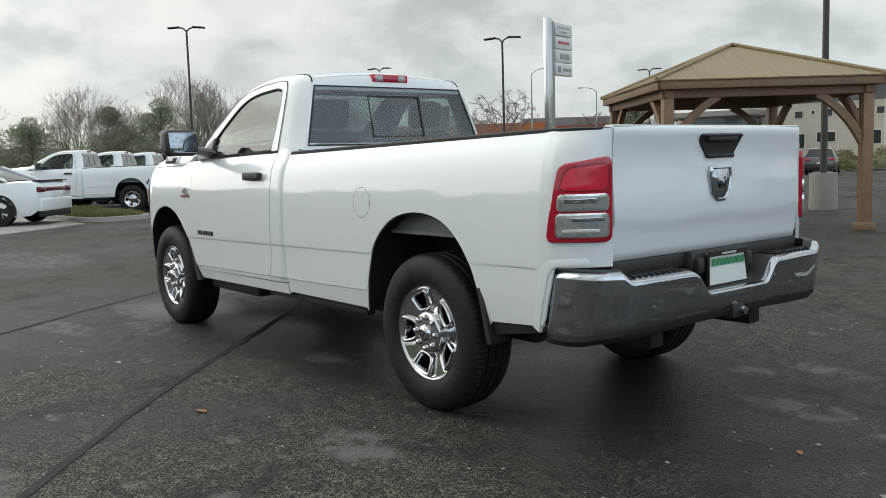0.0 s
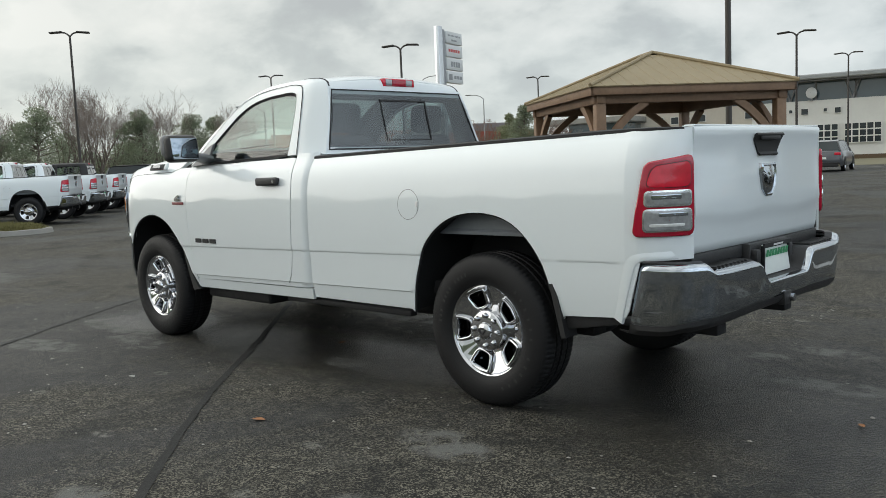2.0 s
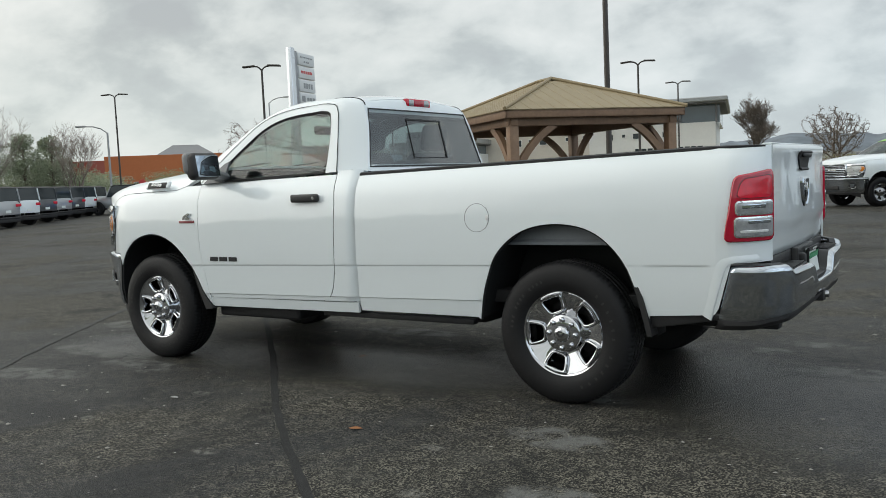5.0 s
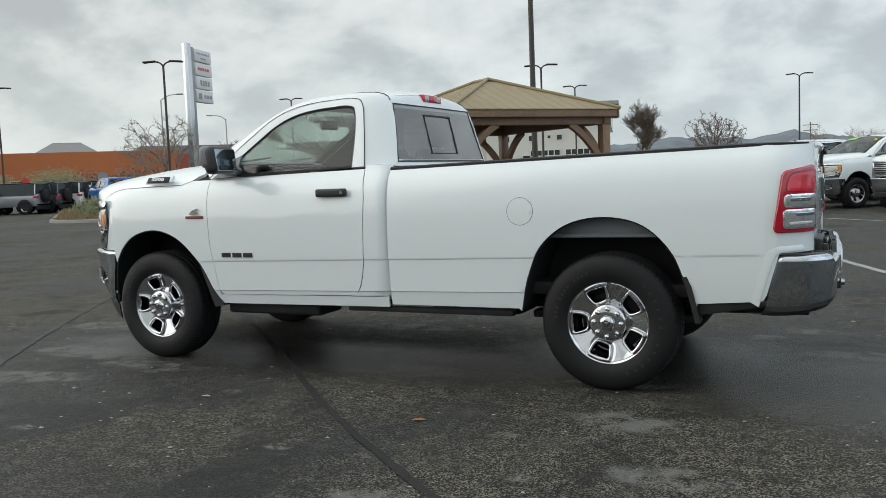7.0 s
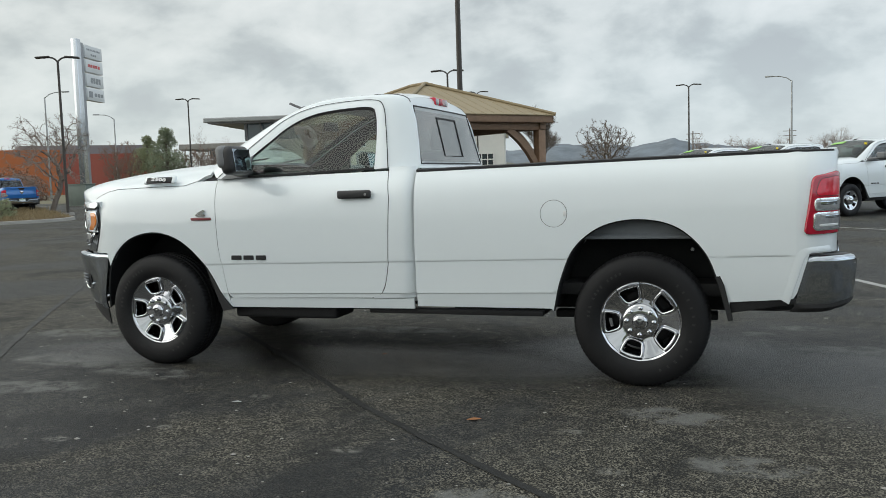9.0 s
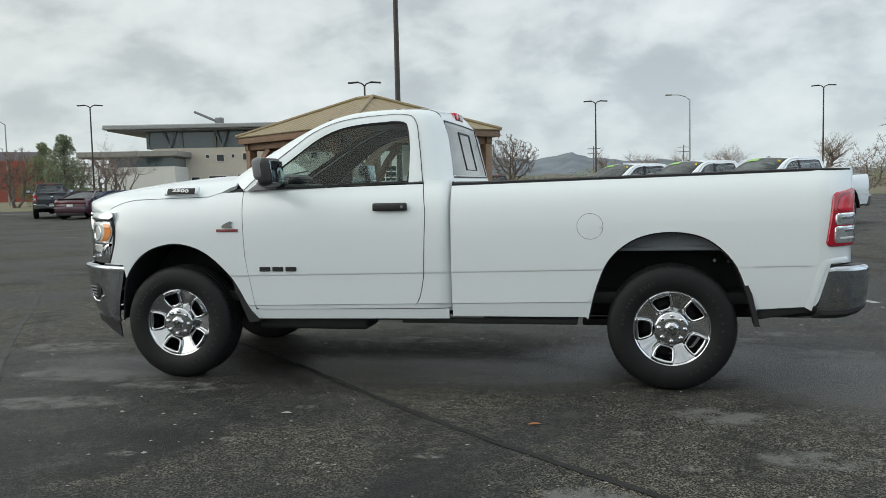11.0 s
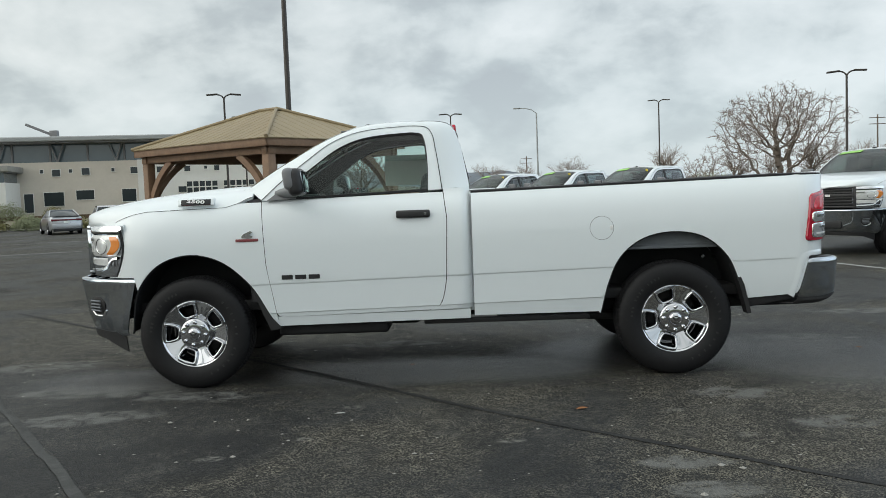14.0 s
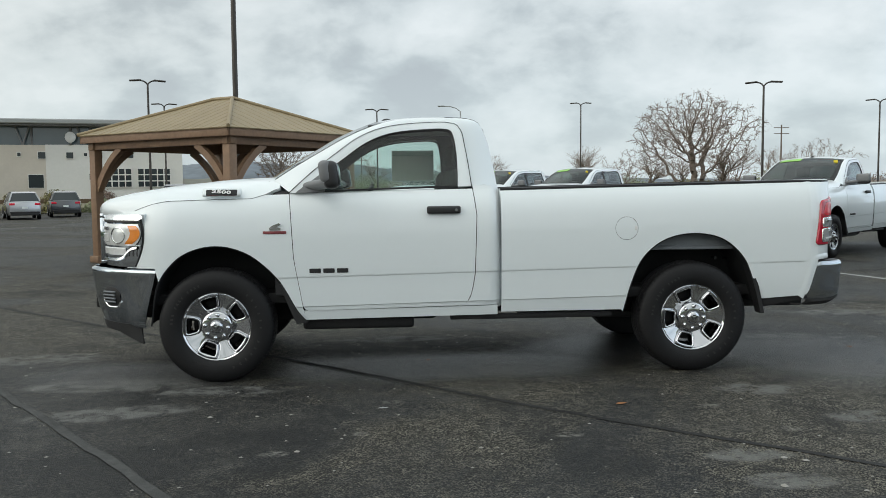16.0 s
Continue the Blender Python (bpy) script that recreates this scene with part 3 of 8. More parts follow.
    pts = [(-0.088, 1.262), (0.088, 1.262), (0.094, 1.215), (0.075, 1.125), (0.036, 1.088), (-0.036, 1.088), (-0.075, 1.125), (-0.094, 1.215)]
    for d, k in ((1.148, 1.0), (1.164, 0.97), (1.170, 0.86), (1.164, 0.80), (1.170, 0.55), (1.174, 0.25)):
        for y, z in pts:
            bm.verts.new((d, y * k, 1.175 + (z - 1.175) * k))
    bm.verts.ensure_lookup_table()
    for r in range(5):
        for k in range(8):
            a, b = r * 8 + k, r * 8 + (k + 1) % 8
            bm.faces.new([bm.verts[q] for q in (a, b, b + 8, a + 8)])
    bm.faces.new([bm.verts[40 + k] for k in range(8)])
    bmesh.ops.recalc_face_normals(bm, faces=bm.faces)
    part("tailgate_emblem", bm, M["chrome"], car, "plain chrome shield", angle=20)

    # --- tail lights, wrapped round the rear corner ---
    arc_x = np.linspace(0.90, 1.136, 60)
    arc_s = np.r_[0, np.cumsum(np.hypot(np.diff(arc_x), np.diff([skin(x, 1.1) for x in arc_x])))]

    def tail_pad(u0, u1, z0, z1, radius, out, lean=0.0, slope=0.0):
        """A rounded pad on the corner: u runs round it from front to rear, z up; lean draws the upper front edge back."""
        w_, h_ = u1 - u0, z1 - z0
        edge = []
        for cu, cz, a0 in ((u1, z1, 0), (u0, z1, 90), (u0, z0, 180), (u1, z0, 270)):
            for k in range(7):
                a = radians(a0 + 15 * k)
                du, dz = (radius if cu == u0 else -radius), (radius if cz == z0 else -radius)
                edge.append((cu + du + radius * math.cos(a), cz + dz + radius * math.sin(a)))
        corners, edge = edge, []
        for k, (a, b) in enumerate(zip(corners, corners[1:] + corners[:1])):
            n = max(1, int(math.dist(a, b) / 0.012))
            edge += [(a[0] + (b[0] - a[0]) * q / n, a[1] + (b[1] - a[1]) * q / n) for q in range(n)]
        rows = []
        for scale, lift in ((1.0, -0.004), (0.985, out * 0.7), (0.955, out), (0.82, out * 1.03), (0.64, out * 1.04), (0.46, out * 1.04), (0.28, out * 1.04), (0.12, out * 1.04), (0.02, out * 1.04)):
            row = []
            for u, z in edge + edge[:1]:
                uu, zz = (u0 + u1) / 2 + (u - (u0 + u1) / 2) * scale, (z0 + z1) / 2 + (z - (z0 + z1) / 2) * scale
                back_ = (u1 - uu) / w_
                uu += lean * (zz - z0) / h_ * back_
                zz -= slope * back_ * (zz - z0) / h_
                x = float(np.interp(uu, arc_s, arc_x))
                d = 0.004
                t_ = Vector((2 * d, -(skin(min(x + d, 1.136), zz) - skin(x - d, zz)), 0)).normalized()
                n_ = Vector((t_.y, -t_.x, 0))
                if n_.y > 0:
                    n_ = -n_
                row.append((x + n_.x * lift, -skin(x, zz) + n_.y * lift, zz))
            rows.append(row)
        return sheet(rows)
    end = float(arc_s[-1]) - 0.004
    for s in (-1, 1):
        tl = None
        for name, args, mat_, lab in (("tail_light", (0.035, end, 0.952, 1.326, 0.036, 0.016, 0.052, 0.034), "red", "red tail light with two clear reversing lenses"),
                                      ("lens_groove", (0.090, end - 0.016, 1.172, 1.302, 0.036, 0.0168, 0.028, 0.023), "lens_groove", ""),
                                      ("red_lens", (0.096, end - 0.021, 1.176, 1.296, 0.034, 0.0185, 0.026, 0.022), "red_dark", ""),
                                      ("lens_rim", (0.086, end - 0.018, 1.088, 1.166, 0.022, 0.0225, 0.004), "bright_chrome", ""),
                                      ("lens_rim", (0.080, end - 0.018, 0.974, 1.084, 0.022, 0.0225, 0.004), "bright_chrome", ""),
                                      ("reverse_lens", (0.095, end - 0.026, 1.097, 1.157, 0.017, 0.0245, 0.003), "clear_lens", ""),
                                      ("reverse_lens", (0.089, end - 0.026, 0.983, 1.075, 0.017, 0.0245, 0.003), "clear_lens", ""),
                                      ("reflector", (0.118, end - 0.075, 1.124, 1.146, 0.006, 0.0262, 0.0), "chrome", ""),
                                      ("reflector", (0.150, end - 0.045, 1.046, 1.064, 0.006, 0.0262, 0.0), "chrome", ""),
                                      ("reflector", (0.112, end - 0.060, 1.000, 1.014, 0.005, 0.0262, 0.0), "lamp_glass", "")):
            vf = tail_pad(*args)
            if s > 0:
                vf = mirror_y(*vf)
            o = mesh_part(name, *vf, M[mat_], tl or car, lab, thick=0.006, doubles=0.0001)
            tl = tl or o

    # --- rear bumper ---
    half = [(0.897, 0.934), (0.93, 0.938), (1.00, 0.937), (1.06, 0.932), (1.11, 0.921), (1.155, 0.898), (1.185, 0.868), (1.205, 0.835), (1.222, 0.80), (1.228, 0.785), (1.232, 0.765), (1.238, 0.72),
            (1.246, 0.60), (1.252, 0.45), (1.254, 0.345), (1.255, 0.315), (1.256, 0.285), (1.2565, 0.255), (1.257, 0.235), (1.258, 0.20), (1.26, 0.10), (1.26, 0.0)]
    plan = [(x, -y) for x, y in half] + [(x, y) for x, y in reversed(half[:-1])]
    plan = [tuple(p) for p in curve_points(plan, 150)]

    def b_top(i):
        y = abs(plan[i][1])
        return float(np.interp(y, (0, 0.235, 0.255, 0.315, 0.345, 0.765, 0.80, 0.94), (0.682, 0.682, 0.692, 0.775, 0.792, 0.796, 0.830, 0.834)))

    def b_low(i):
        y = abs(plan[i][1])
        return float(np.interp(y, (0, 0.3, 0.80, 0.90, 0.94), (0.583, 0.580, 0.563, 0.552, 0.528)))
    fr = (0.0, 0.02, 0.06, 0.3, 0.6, 0.86, 0.90, 0.94, 0.975, 1.0)
    off = (-0.030, -0.010, -0.003, 0.003, 0.009, 0.015, 0.0145, 0.011, 0.002, -0.022)
    bumper = mesh_part("rear_bumper", *sheet(plan_strip(plan, lambda i: [b_low(i) + (b_top(i) - b_low(i)) * f for f in fr], lambda i, j: off[j])), M["chrome"], car, thick=0.012, angle=50)
    for v in bumper.data.vertices:
        v.co.x += 0.075 * max(0.0, min(1.0, (1.03 - v.co.x) / 0.13)) * max(0.0, (v.co.z - 0.56) / 0.27)
    rows = []
    for i, (x, y) in enumerate(plan):
        inx = 1.115 if abs(y) < 0.76 else x - 0.05
        rows.append([(x - 0.018, y, b_top(i) - 0.001), (x - 0.035, y * 0.985, b_top(i) + 0.004), (inx, y * 0.95 if abs(y) > 0.76 else y, b_top(i) + (0.004 if abs(y) > 0.3 else 0.03))])
    mesh_part("bumper_step_pad", *sheet(rows), M["black"], bumper, "black ribbed plastic step", thick=0.01)
    for s in (-1, 1):
        first = None
        for k in range(9 if full else 0):
            y = s * (0.40 + 0.04 * k)
            if first is None:
                first = part("pad_rib", box((1.13, -0.008, 0.797), (1.225, 0.008, 0.806), 0.003), M["black"], bumper)
                o = first
            else:
                o = first.copy(); scene.collection.objects.link(o)
            o.location.y = y
    rows = []
    for i, (x, y) in enumerate(plan):
        zl = b_low(i)
        rows.append([(x - 0.005, y * 0.995, zl + 0.012), (x - 0.008, y * 0.995, zl - 0.012), (x - 0.03, y * 0.97, zl - 0.04), (x - 0.10, y * 0.93, zl - 0.04)])
    mesh_part("bumper_valance", *sheet(rows), M["black"], bumper, thick=0.008)
    part("plate_recess", box((1.10, -0.235, 0.665), (1.165, 0.235, 0.86), 0.01), M["black"], bumper)
    for y in (-0.20, 0.20):
        part("plate_lamp", box((1.15, y - 0.025, 0.76), (1.20, y + 0.025, 0.83), 0.012), M["black"], bumper)
    part("hitch_receiver", box((1.10, -0.045, 0.530), (1.265, 0.045, 0.60), 0.006), M["black"], bumper)
    bm = rod((1.262, 0.03, 0.5625), (1.285, 0.03, 0.5625), 0.022, 0.020, 16)
    part("hitch_plug", bm, M["dull_chrome"], bumper)
    part("hitch_beam", box((1.05, -0.55, 0.535), (1.13, 0.55, 0.60), 0.01), M["under"], bumper)
    # dealer plate with bars for lettering
    plate = part("licence_plate", box((1.196, -0.155, 0.695), (1.201, 0.155, 0.848), 0.003, rot=Euler((0, radians(-8), 0)).to_matrix()), M["plate_white"], car, "white and green dealer plate in a black frame")
    bm = bmesh.new()
    for lo, hi in (((1.199, -0.162, 0.832), (1.212, 0.162, 0.856)), ((1.187, -0.162, 0.686), (1.199, 0.162, 0.712)), ((1.19, -0.163, 0.70), (1.209, -0.154, 0.845)), ((1.19, 0.154, 0.70), (1.209, 0.163, 0.845))):
        add_box(bm, lo, hi, 0.002, 1)
    part("plate_frame", bm, M["seal"], plate)
    lean = Vector((math.sin(radians(8)), 0, math.cos(radians(8))))
    bar_letters(plate, "plate_bar", M["plate_green"], (1.2035, -0.135, 0.785), (0, 1, 0), lean, [0.026] * 8, 0.036, 0.0085, 0.0015, (1, 0, 0), split=full)
    bar_letters(plate, "plate_bar", M["plate_green"], (1.199, -0.13, 0.745), (0, 1, 0), lean, [0.10, 0.05, 0.06], 0.010, 0.012, 0.0015, (1, 0, 0), split=full)
    bar_letters(plate, "frame_bar", M["white_paint"], (1.2115, -0.06, 0.838), (0, 1, 0), lean, [0.011] * 8, 0.010, 0.004, 0.0015, (1, 0, 0), split=full)
    bar_letters(plate, "frame_bar", M["white_paint"], (1.1985, -0.06, 0.693), (0, 1, 0), lean, [0.013] * 8, 0.012, 0.003, 0.0015, (1, 0, 0), split=full)

    # --- front wings ---
    def wing_bottom(x):
        if x < -3.985:
            return 0.848
        if FRONT_ARCH[0][0] <= x <= FRONT_ARCH[-1][0]:
            return float(np.interp(x, FRONT_ARCH[:, 0], FRONT_ARCH[:, 1]))
        return 0.452

    def wing_top(x):
        return float(np.interp(x, (-4.22, -4.16, -4.1, -4.0, -3.9, -3.6, -3.3, -3.2, -3.12, -3.0), (1.225, 1.258, 1.284, 1.315, 1.333, 1.341, 1.346, 1.375, 1.415, 1.425)))
    xs = [-4.215, -4.20, -4.19, -4.17, -4.15, -4.13, -4.11, -4.08, -4.05, -4.02, -3.995] + sorted([p[0] for p in FRONT_ARCH if p[0] > -3.985] + [-3.27, -3.24, -3.21, -3.18, -3.15, -3.12, -3.09]) + [-2.985]

    def wing_shear(x, z):
        k = float(np.interp(x, (-3.35, -2.985), (0, 1)))
        return k * (door_front(z) - 0.006 - (-2.985))
    both("front_wing", columns_panel(xs, wing_bottom, wing_top, None, wing_shear), P, car, thick=0.025, doubles=0.0008)

    # --- bonnet ---
    q_list = (0.0, 0.025, 0.052, 0.08, 0.107, 0.15, 0.194, 0.26, 0.325, 0.45, 0.7, 1.0)
    dome_x = (-4.52, -4.505, -4.48, -4.42, -4.33, -4.25, -4.10, -3.955, -3.75, -3.53, -3.32, -3.05)
    dome_z = (1.225, 1.262, 1.305, 1.358, 1.382, 1.400, 1.426, 1.448, 1.473, 1.496, 1.510, 1.516)
    rows = []
    for q in list(q_list) + [2 - q for q in reversed(q_list[:-1])]:
        s = 1 if q <= 1 else -1
        qq = q if q <= 1 else 2 - q
        x_back, x_front = -3.10 + 0.05 * qq, float(np.interp(qq, (0, 0.052, 0.107, 0.194, 0.325, 0.45, 1), (-4.215, -4.29, -4.36, -4.43, -4.485, -4.50, -4.52)))
        f = float(np.interp(qq, (0, 0.025, 0.052, 0.107, 0.194, 0.325, 0.45, 1.0), (0, 0.17, 0.32, 0.56, 0.76, 0.90, 0.95, 1.0)))
        row = []
        for p in np.linspace(0, 1, 44) ** 0.85:
            x = x_back + (x_front - x_back) * p
            xe = -3.10 + (-4.215 + 3.10) * p
            ze = wing_top(xe)
            w = side_w(xe, ze)
            zd = float(np.interp(x, dome_x, dome_z))
            row.append((x, -s * w * (1 - qq), ze + (zd - ze) * f))
        for dx, zl in ((-0.004, 1.262), (0.0, 1.240), (0.022, 1.226)):
            row.append((x_front + dx, row[43][1], min(row[43][2] - 0.001, zl)))
        rows.append(row)
    bonnet = mesh_part("bonnet", *sheet(rows), P, car, thick=0.02, angle=70)
    for s in (-1, 1):
        rows = [[(x, s * (side_w(x, wing_top(x) + d) + 0.0025), wing_top(x) + d) for d in (-0.0016, 0.0016)] for x in np.linspace(-4.15, -3.08, 40)]
        mesh_part("bonnet_gap", *sheet(rows), M["seal"], bonnet, smooth=False)
    part("cowl", box((-3.20, -0.74, 1.44), (-3.02, 0.74, 1.475), 0.01), M["seal"], car)
    for y0, y1 in ((-0.62, -0.10), (0.02, 0.50)):
        bm = bmesh.new()
        add_rod(bm, (-3.13, y0, 1.492), (-3.05, y1, 1.545), 0.008, 0.006, 8)
        add_rod(bm, (-3.15, y0, 1.47), (-3.13, y0, 1.505), 0.016, 0.014, 10)
        part("wiper", bm, M["seal"], car)

    # --- cab: doors, corners, pillars, roof ---
    def belt(x):
        return 1.387 + 0.034 * (x + 2.96) / 1.17

    def door_panel(front, rear, name="door"):
        zs = [0.532, 0.536, 0.545, 0.5588, 0.5648, 0.575, 0.615, 0.67, 0.72, 0.767, 0.7758, 0.7808, 0.79, 0.805, 0.83, 0.87, 0.93, 1.0, 1.08, 1.15, 1.20, 1.24, 1.27, 1.30, 1.325, 1.345, 1.365, 1.38, 1.395]
        rows = []
        for z in zs:
            xl, xr = front(z), rear(z)
            row = []
            for u in np.linspace(0, 1, 25):
                x = xl + (xr - xl) * u
                zz = z + RAKE * (x + 2.3)
                if z > 1.33:
                    zz = min(zz, belt(x))
                row.append((x, -(side_w(x, zz) + 0.001), zz))
            rows.append(row)
        return sheet(rows)

    def b_edge(z):
        return float(np.interp(z, (0.532, 0.54, 0.56, 0.60, 0.66, 0.76, 1.2, 1.43), (-1.80, -1.765, -1.73, -1.705, -1.69, -1.672, -1.656, -1.683)))

    def f_edge(z):
        return door_front(z) + float(np.interp(z, (0.532, 0.545, 0.57), (0.03, 0.008, 0)))
    panels = []
    if ext:
        panels.append((f_edge, lambda z: -2.0))
        panels.append((lambda z: -1.992, lambda z: b_edge(z) + ext))
    else:
        panels.append((f_edge, b_edge))
    doors = [both("door", door_panel(a, b), P, car, thick=0.025) for a, b in panels]
    # sill below the doors, cab corner behind them
    both("sill", columns_panel(list(np.linspace(-2.99, -1.50 + ext, 20)), lambda x: 0.452 + 0.010 * (x + 2.95), lambda x: 0.527 + 0.010 * (x + 2.3), lambda i, x, z: 0.004, lambda x, z: 0.06 * (x < -2.98)), P, car, thick=0.02, doubles=0.0005)
    rows = []
    zs = [0.53, 0.5588, 0.5648, 0.5852, 0.5912, 0.62, 0.67, 0.72, 0.767, 0.7758, 0.7808, 0.79, 0.8022, 0.8072, 0.815, 0.835, 0.9, 1.0, 1.08, 1.15, 1.2, 1.24, 1.27, 1.30, 1.325, 1.345, 1.365, 1.385, 1.40, 1.42]
    for u in np.linspace(0, 1, 12):
        row = []
        for z in zs:
            x0 = b_edge(z) + 0.006
            x = x0 + (-1.482 - x0) * u
            zz = z + RAKE * (x + 2.3)
            ins = 0.042 * max(0, (u - 0.55) / 0.45) ** 2.4
            row.append((x + ext, -(side_w(x, zz) - ins), zz))
        rows.append(row)
    both("cab_corner", sheet(rows), P, car, thick=0.02)
    # loops of the side glass, the door frame and the roof edge, from the front belt up and round to the rear belt
    e = ext
    glass_loop = [(-2.955, 1.387), (-2.80, 1.510), (-2.62, 1.645), (-2.469, 1.752), (-2.38, 1.795), (-2.28, 1.826), (-2.15, 1.846), (-2.0 + e * 0.5, 1.856), (-1.87 + e, 1.857), (-1.825 + e, 1.845), (-1.806 + e, 1.80), (-1.79 + e, 1.70), (-1.784 + e, 1.55), (-1.786 + e, 1.421)]
    frame_loop = [(-3.028, 1.386), (-2.86, 1.540), (-2.68, 1.680), (-2.52, 1.795), (-2.41, 1.845), (-2.30, 1.876), (-2.15, 1.897), (-2.0 + e * 0.5, 1.906), (-1.84 + e, 1.905), (-1.784 + e, 1.892), (-1.752 + e, 1.85), (-1.725 + e, 1.73), (-1.702 + e, 1.58), (-1.683 + e, 1.425)]
    roof_loop = [(-3.16, 1.470, 0.755), (-2.98, 1.585, 0.750), (-2.80, 1.692, 0.725), (-2.60, 1.806, 0.688), (-2.46, 1.868, 0.668), (-2.33, 1.912, 0.655), (-2.17, 1.940, 0.648), (-2.0 + e * 0.5, 1.948, 0.645), (-1.80 + e, 1.946, 0.645), (-1.70 + e, 1.940, 0.645),
                 (-1.618 + e, 1.915, 0.648), (-1.555 + e, 1.80, 0.68), (-1.514 + e, 1.62, 0.725), (-1.480 + e, 1.42, 0.79)]

    def wide(z):
        return float(np.interp(z, SIDE_S[15:], SIDE_W[15:]))
    g = curve_points([(x, -wide(z), z) for x, z in glass_loop], 60)
    f = curve_points([(x, -wide(z), z) for x, z in frame_loop], 60)
    r = curve_points([(x, -y, z) for x, z, y in roof_loop], 60)
    both("window_frame", sheet([[tuple(a), tuple(a * 0.5 + b * 0.5 + np.array((0, -0.004, 0))), tuple(b)] for a, b in zip(g, f)]), TOP, car, thick=0.03)
    shell = []
    for a, b in zip(f, r):
        m = a * 0.5 + b * 0.5
        shell.append([tuple(a + np.array((0.0, 0.004, 0.004))), tuple(a * 0.75 + b * 0.25 + np.array((0, -0.006, 0.007))), tuple(m + np.array((0, -0.006, 0.012))), tuple(a * 0.25 + b * 0.75 + np.array((0, -0.004, 0.009))), tuple(b)])
    both("cab_pillar", sheet(shell), TOP, car, thick=0.02, angle=60)
    # dark seam round the door frame, dark trim inside the pillars
    def seam(name, pts, w0, w1, outward):
        rows = []
        for a, b in pts:
            d = (b - a) / (np.linalg.norm(b - a) + 1e-9)
            rows.append([tuple(a + d * w0 + np.array((0, -outward, outward * 0.4))), tuple(a + d * w1 + np.array((0, -outward, outward * 0.4)))])
        both(name, sheet(rows), M["seal"], car, thick=0.002)
    seam("door_seam", list(zip(f, r)), -0.0015, 0.0035, 0.0045)
    both("pillar_trim", sheet([[tuple(a + np.array((0, 0.012, 0))), tuple(a + np.array((0, 0.036, 0))), tuple(a * 0.5 + b * 0.5 + np.array((0, 0.040, -0.012))), tuple(b + np.array((0, 0.030, -0.026)))] for a, b in zip(g, r)]), M["interior"], car, thick=0.004)
    for edge in (door_front, lambda z: b_edge(z) + e + 0.006):
        rows = [[(edge(z) - 0.0066 + q, -(side_w(edge(z), z + RAKE * (edge(z) + 2.3)) - 0.0035), z + RAKE * (edge(z) + 2.3)) for q in (0.0, 0.0072)] for z in np.linspace(0.545, 1.40, 40)]
        both("door_seam", sheet(rows), M["seal"], car, thick=0.002)
    # side glass and its black belt seal
    base = [np.array((x, -wide(belt(x)), belt(x))) for x in np.linspace(g[0][0], g[-1][0], 60)]
    glass_rows = [[tuple(b + (a - b) * k + np.array((0, 0.010, 0))) for k in np.linspace(0, 1, 6)] for a, b in zip(g, base)]
    both("side_window", sheet(glass_rows), M["glass"], car, doubles=0.0005)
    rows = [[(x, -(wide(belt(x)) + 0.004), belt(x) - 0.004), (x, -(wide(belt(x)) + 0.003), belt(x) + 0.010), (x, -(wide(belt(x)) - 0.014), belt(x) + 0.012)] for x in np.linspace(-2.95, -1.79 + e, 24)]
    both("belt_seal", sheet(rows), M["seal"], car)
    rows = [[tuple(a + np.array((0, -0.002, 0))), tuple(a * 0.955 + b * 0.045 + np.array((0, 0.010, 0)))] for a, b in zip(g, base)]
    both("window_seal", sheet(rows), M["seal"], car)
    if ext:
        rows = [[(-2.03, -(wide(z) + 0.002), z), (-1.955, -(wide(z) + 0.002), z)] for z in np.linspace(1.40, 1.87, 8)]
        both("door_pillar", sheet(rows), M["seal"], car, thick=0.01)

    def across(i0, i1, n, crown, name, mat, inset=0.0, thick=0.015, label="", lift=0.0):
        rows = []
        for i in range(i0, i1 + 1):
            a = r[i]
            row = []
            for u in np.linspace(-1 + inset, 1 - inset, n):
                c = 1 - u * u
                nrm = crown(i)
                row.append((a[0] + nrm[0] * c, u * -a[1], a[2] + nrm[1] * c + lift))
            rows.append(row)
        return mesh_part(name, *sheet(rows), M[mat] if isinstance(mat, str) else mat, car, label, thick=thick, angle=60)
    top = [i for i in range(60) if r[i][2] > 1.90]
    iw, ib = top[0], top[-1]
    across(0, iw, 17, lambda i: (-0.13 * (1 - 0.5 * i / iw), 0.01 + 0.03 * i / iw), "windscreen", "glass_clear" if full else "glass_front", 0.07, 0.006)
    for s in (-1, 1):
        rows = [[(r[i][0] - 0.13 * (1 - 0.5 * i / iw) * (1 - u * u), s * u * -r[i][1], r[i][2] + (0.01 + 0.03 * i / iw) * (1 - u * u) - 0.004) for u in (0.88, 0.94, 1.0)] for i in range(iw + 1)]
        mesh_part("windscreen_border", *sheet(rows), M["seal"], car, thick=0.004)
    across(iw, ib, 17, lambda i: (-0.065 * max(0, 1 - (i - iw) / 6), 0.042), "roof", TOP, 0.0, 0.02)
    # back of the cab: white surround with a dark window
    rear = curve_points([tuple(r[i]) for i in range(ib, 60)], 24)
    for lo, hi, nm, mt in ((1.845, 2.0, "cab_back", TOP), (1.30, 1.455, "cab_back", P)):
        rows = [[(a[0] + 0.012 * (1 - u * u), u * -a[1], a[2] + (0.035 * (1 - u * u) if a[2] > 1.88 else 0)) for u in np.linspace(-1, 1, 15)] for a in rear if lo - 0.02 <= a[2] <= hi + 0.02]
        if len(rows) > 1:
            mesh_part(nm, *sheet(rows), mt, car, thick=0.02)
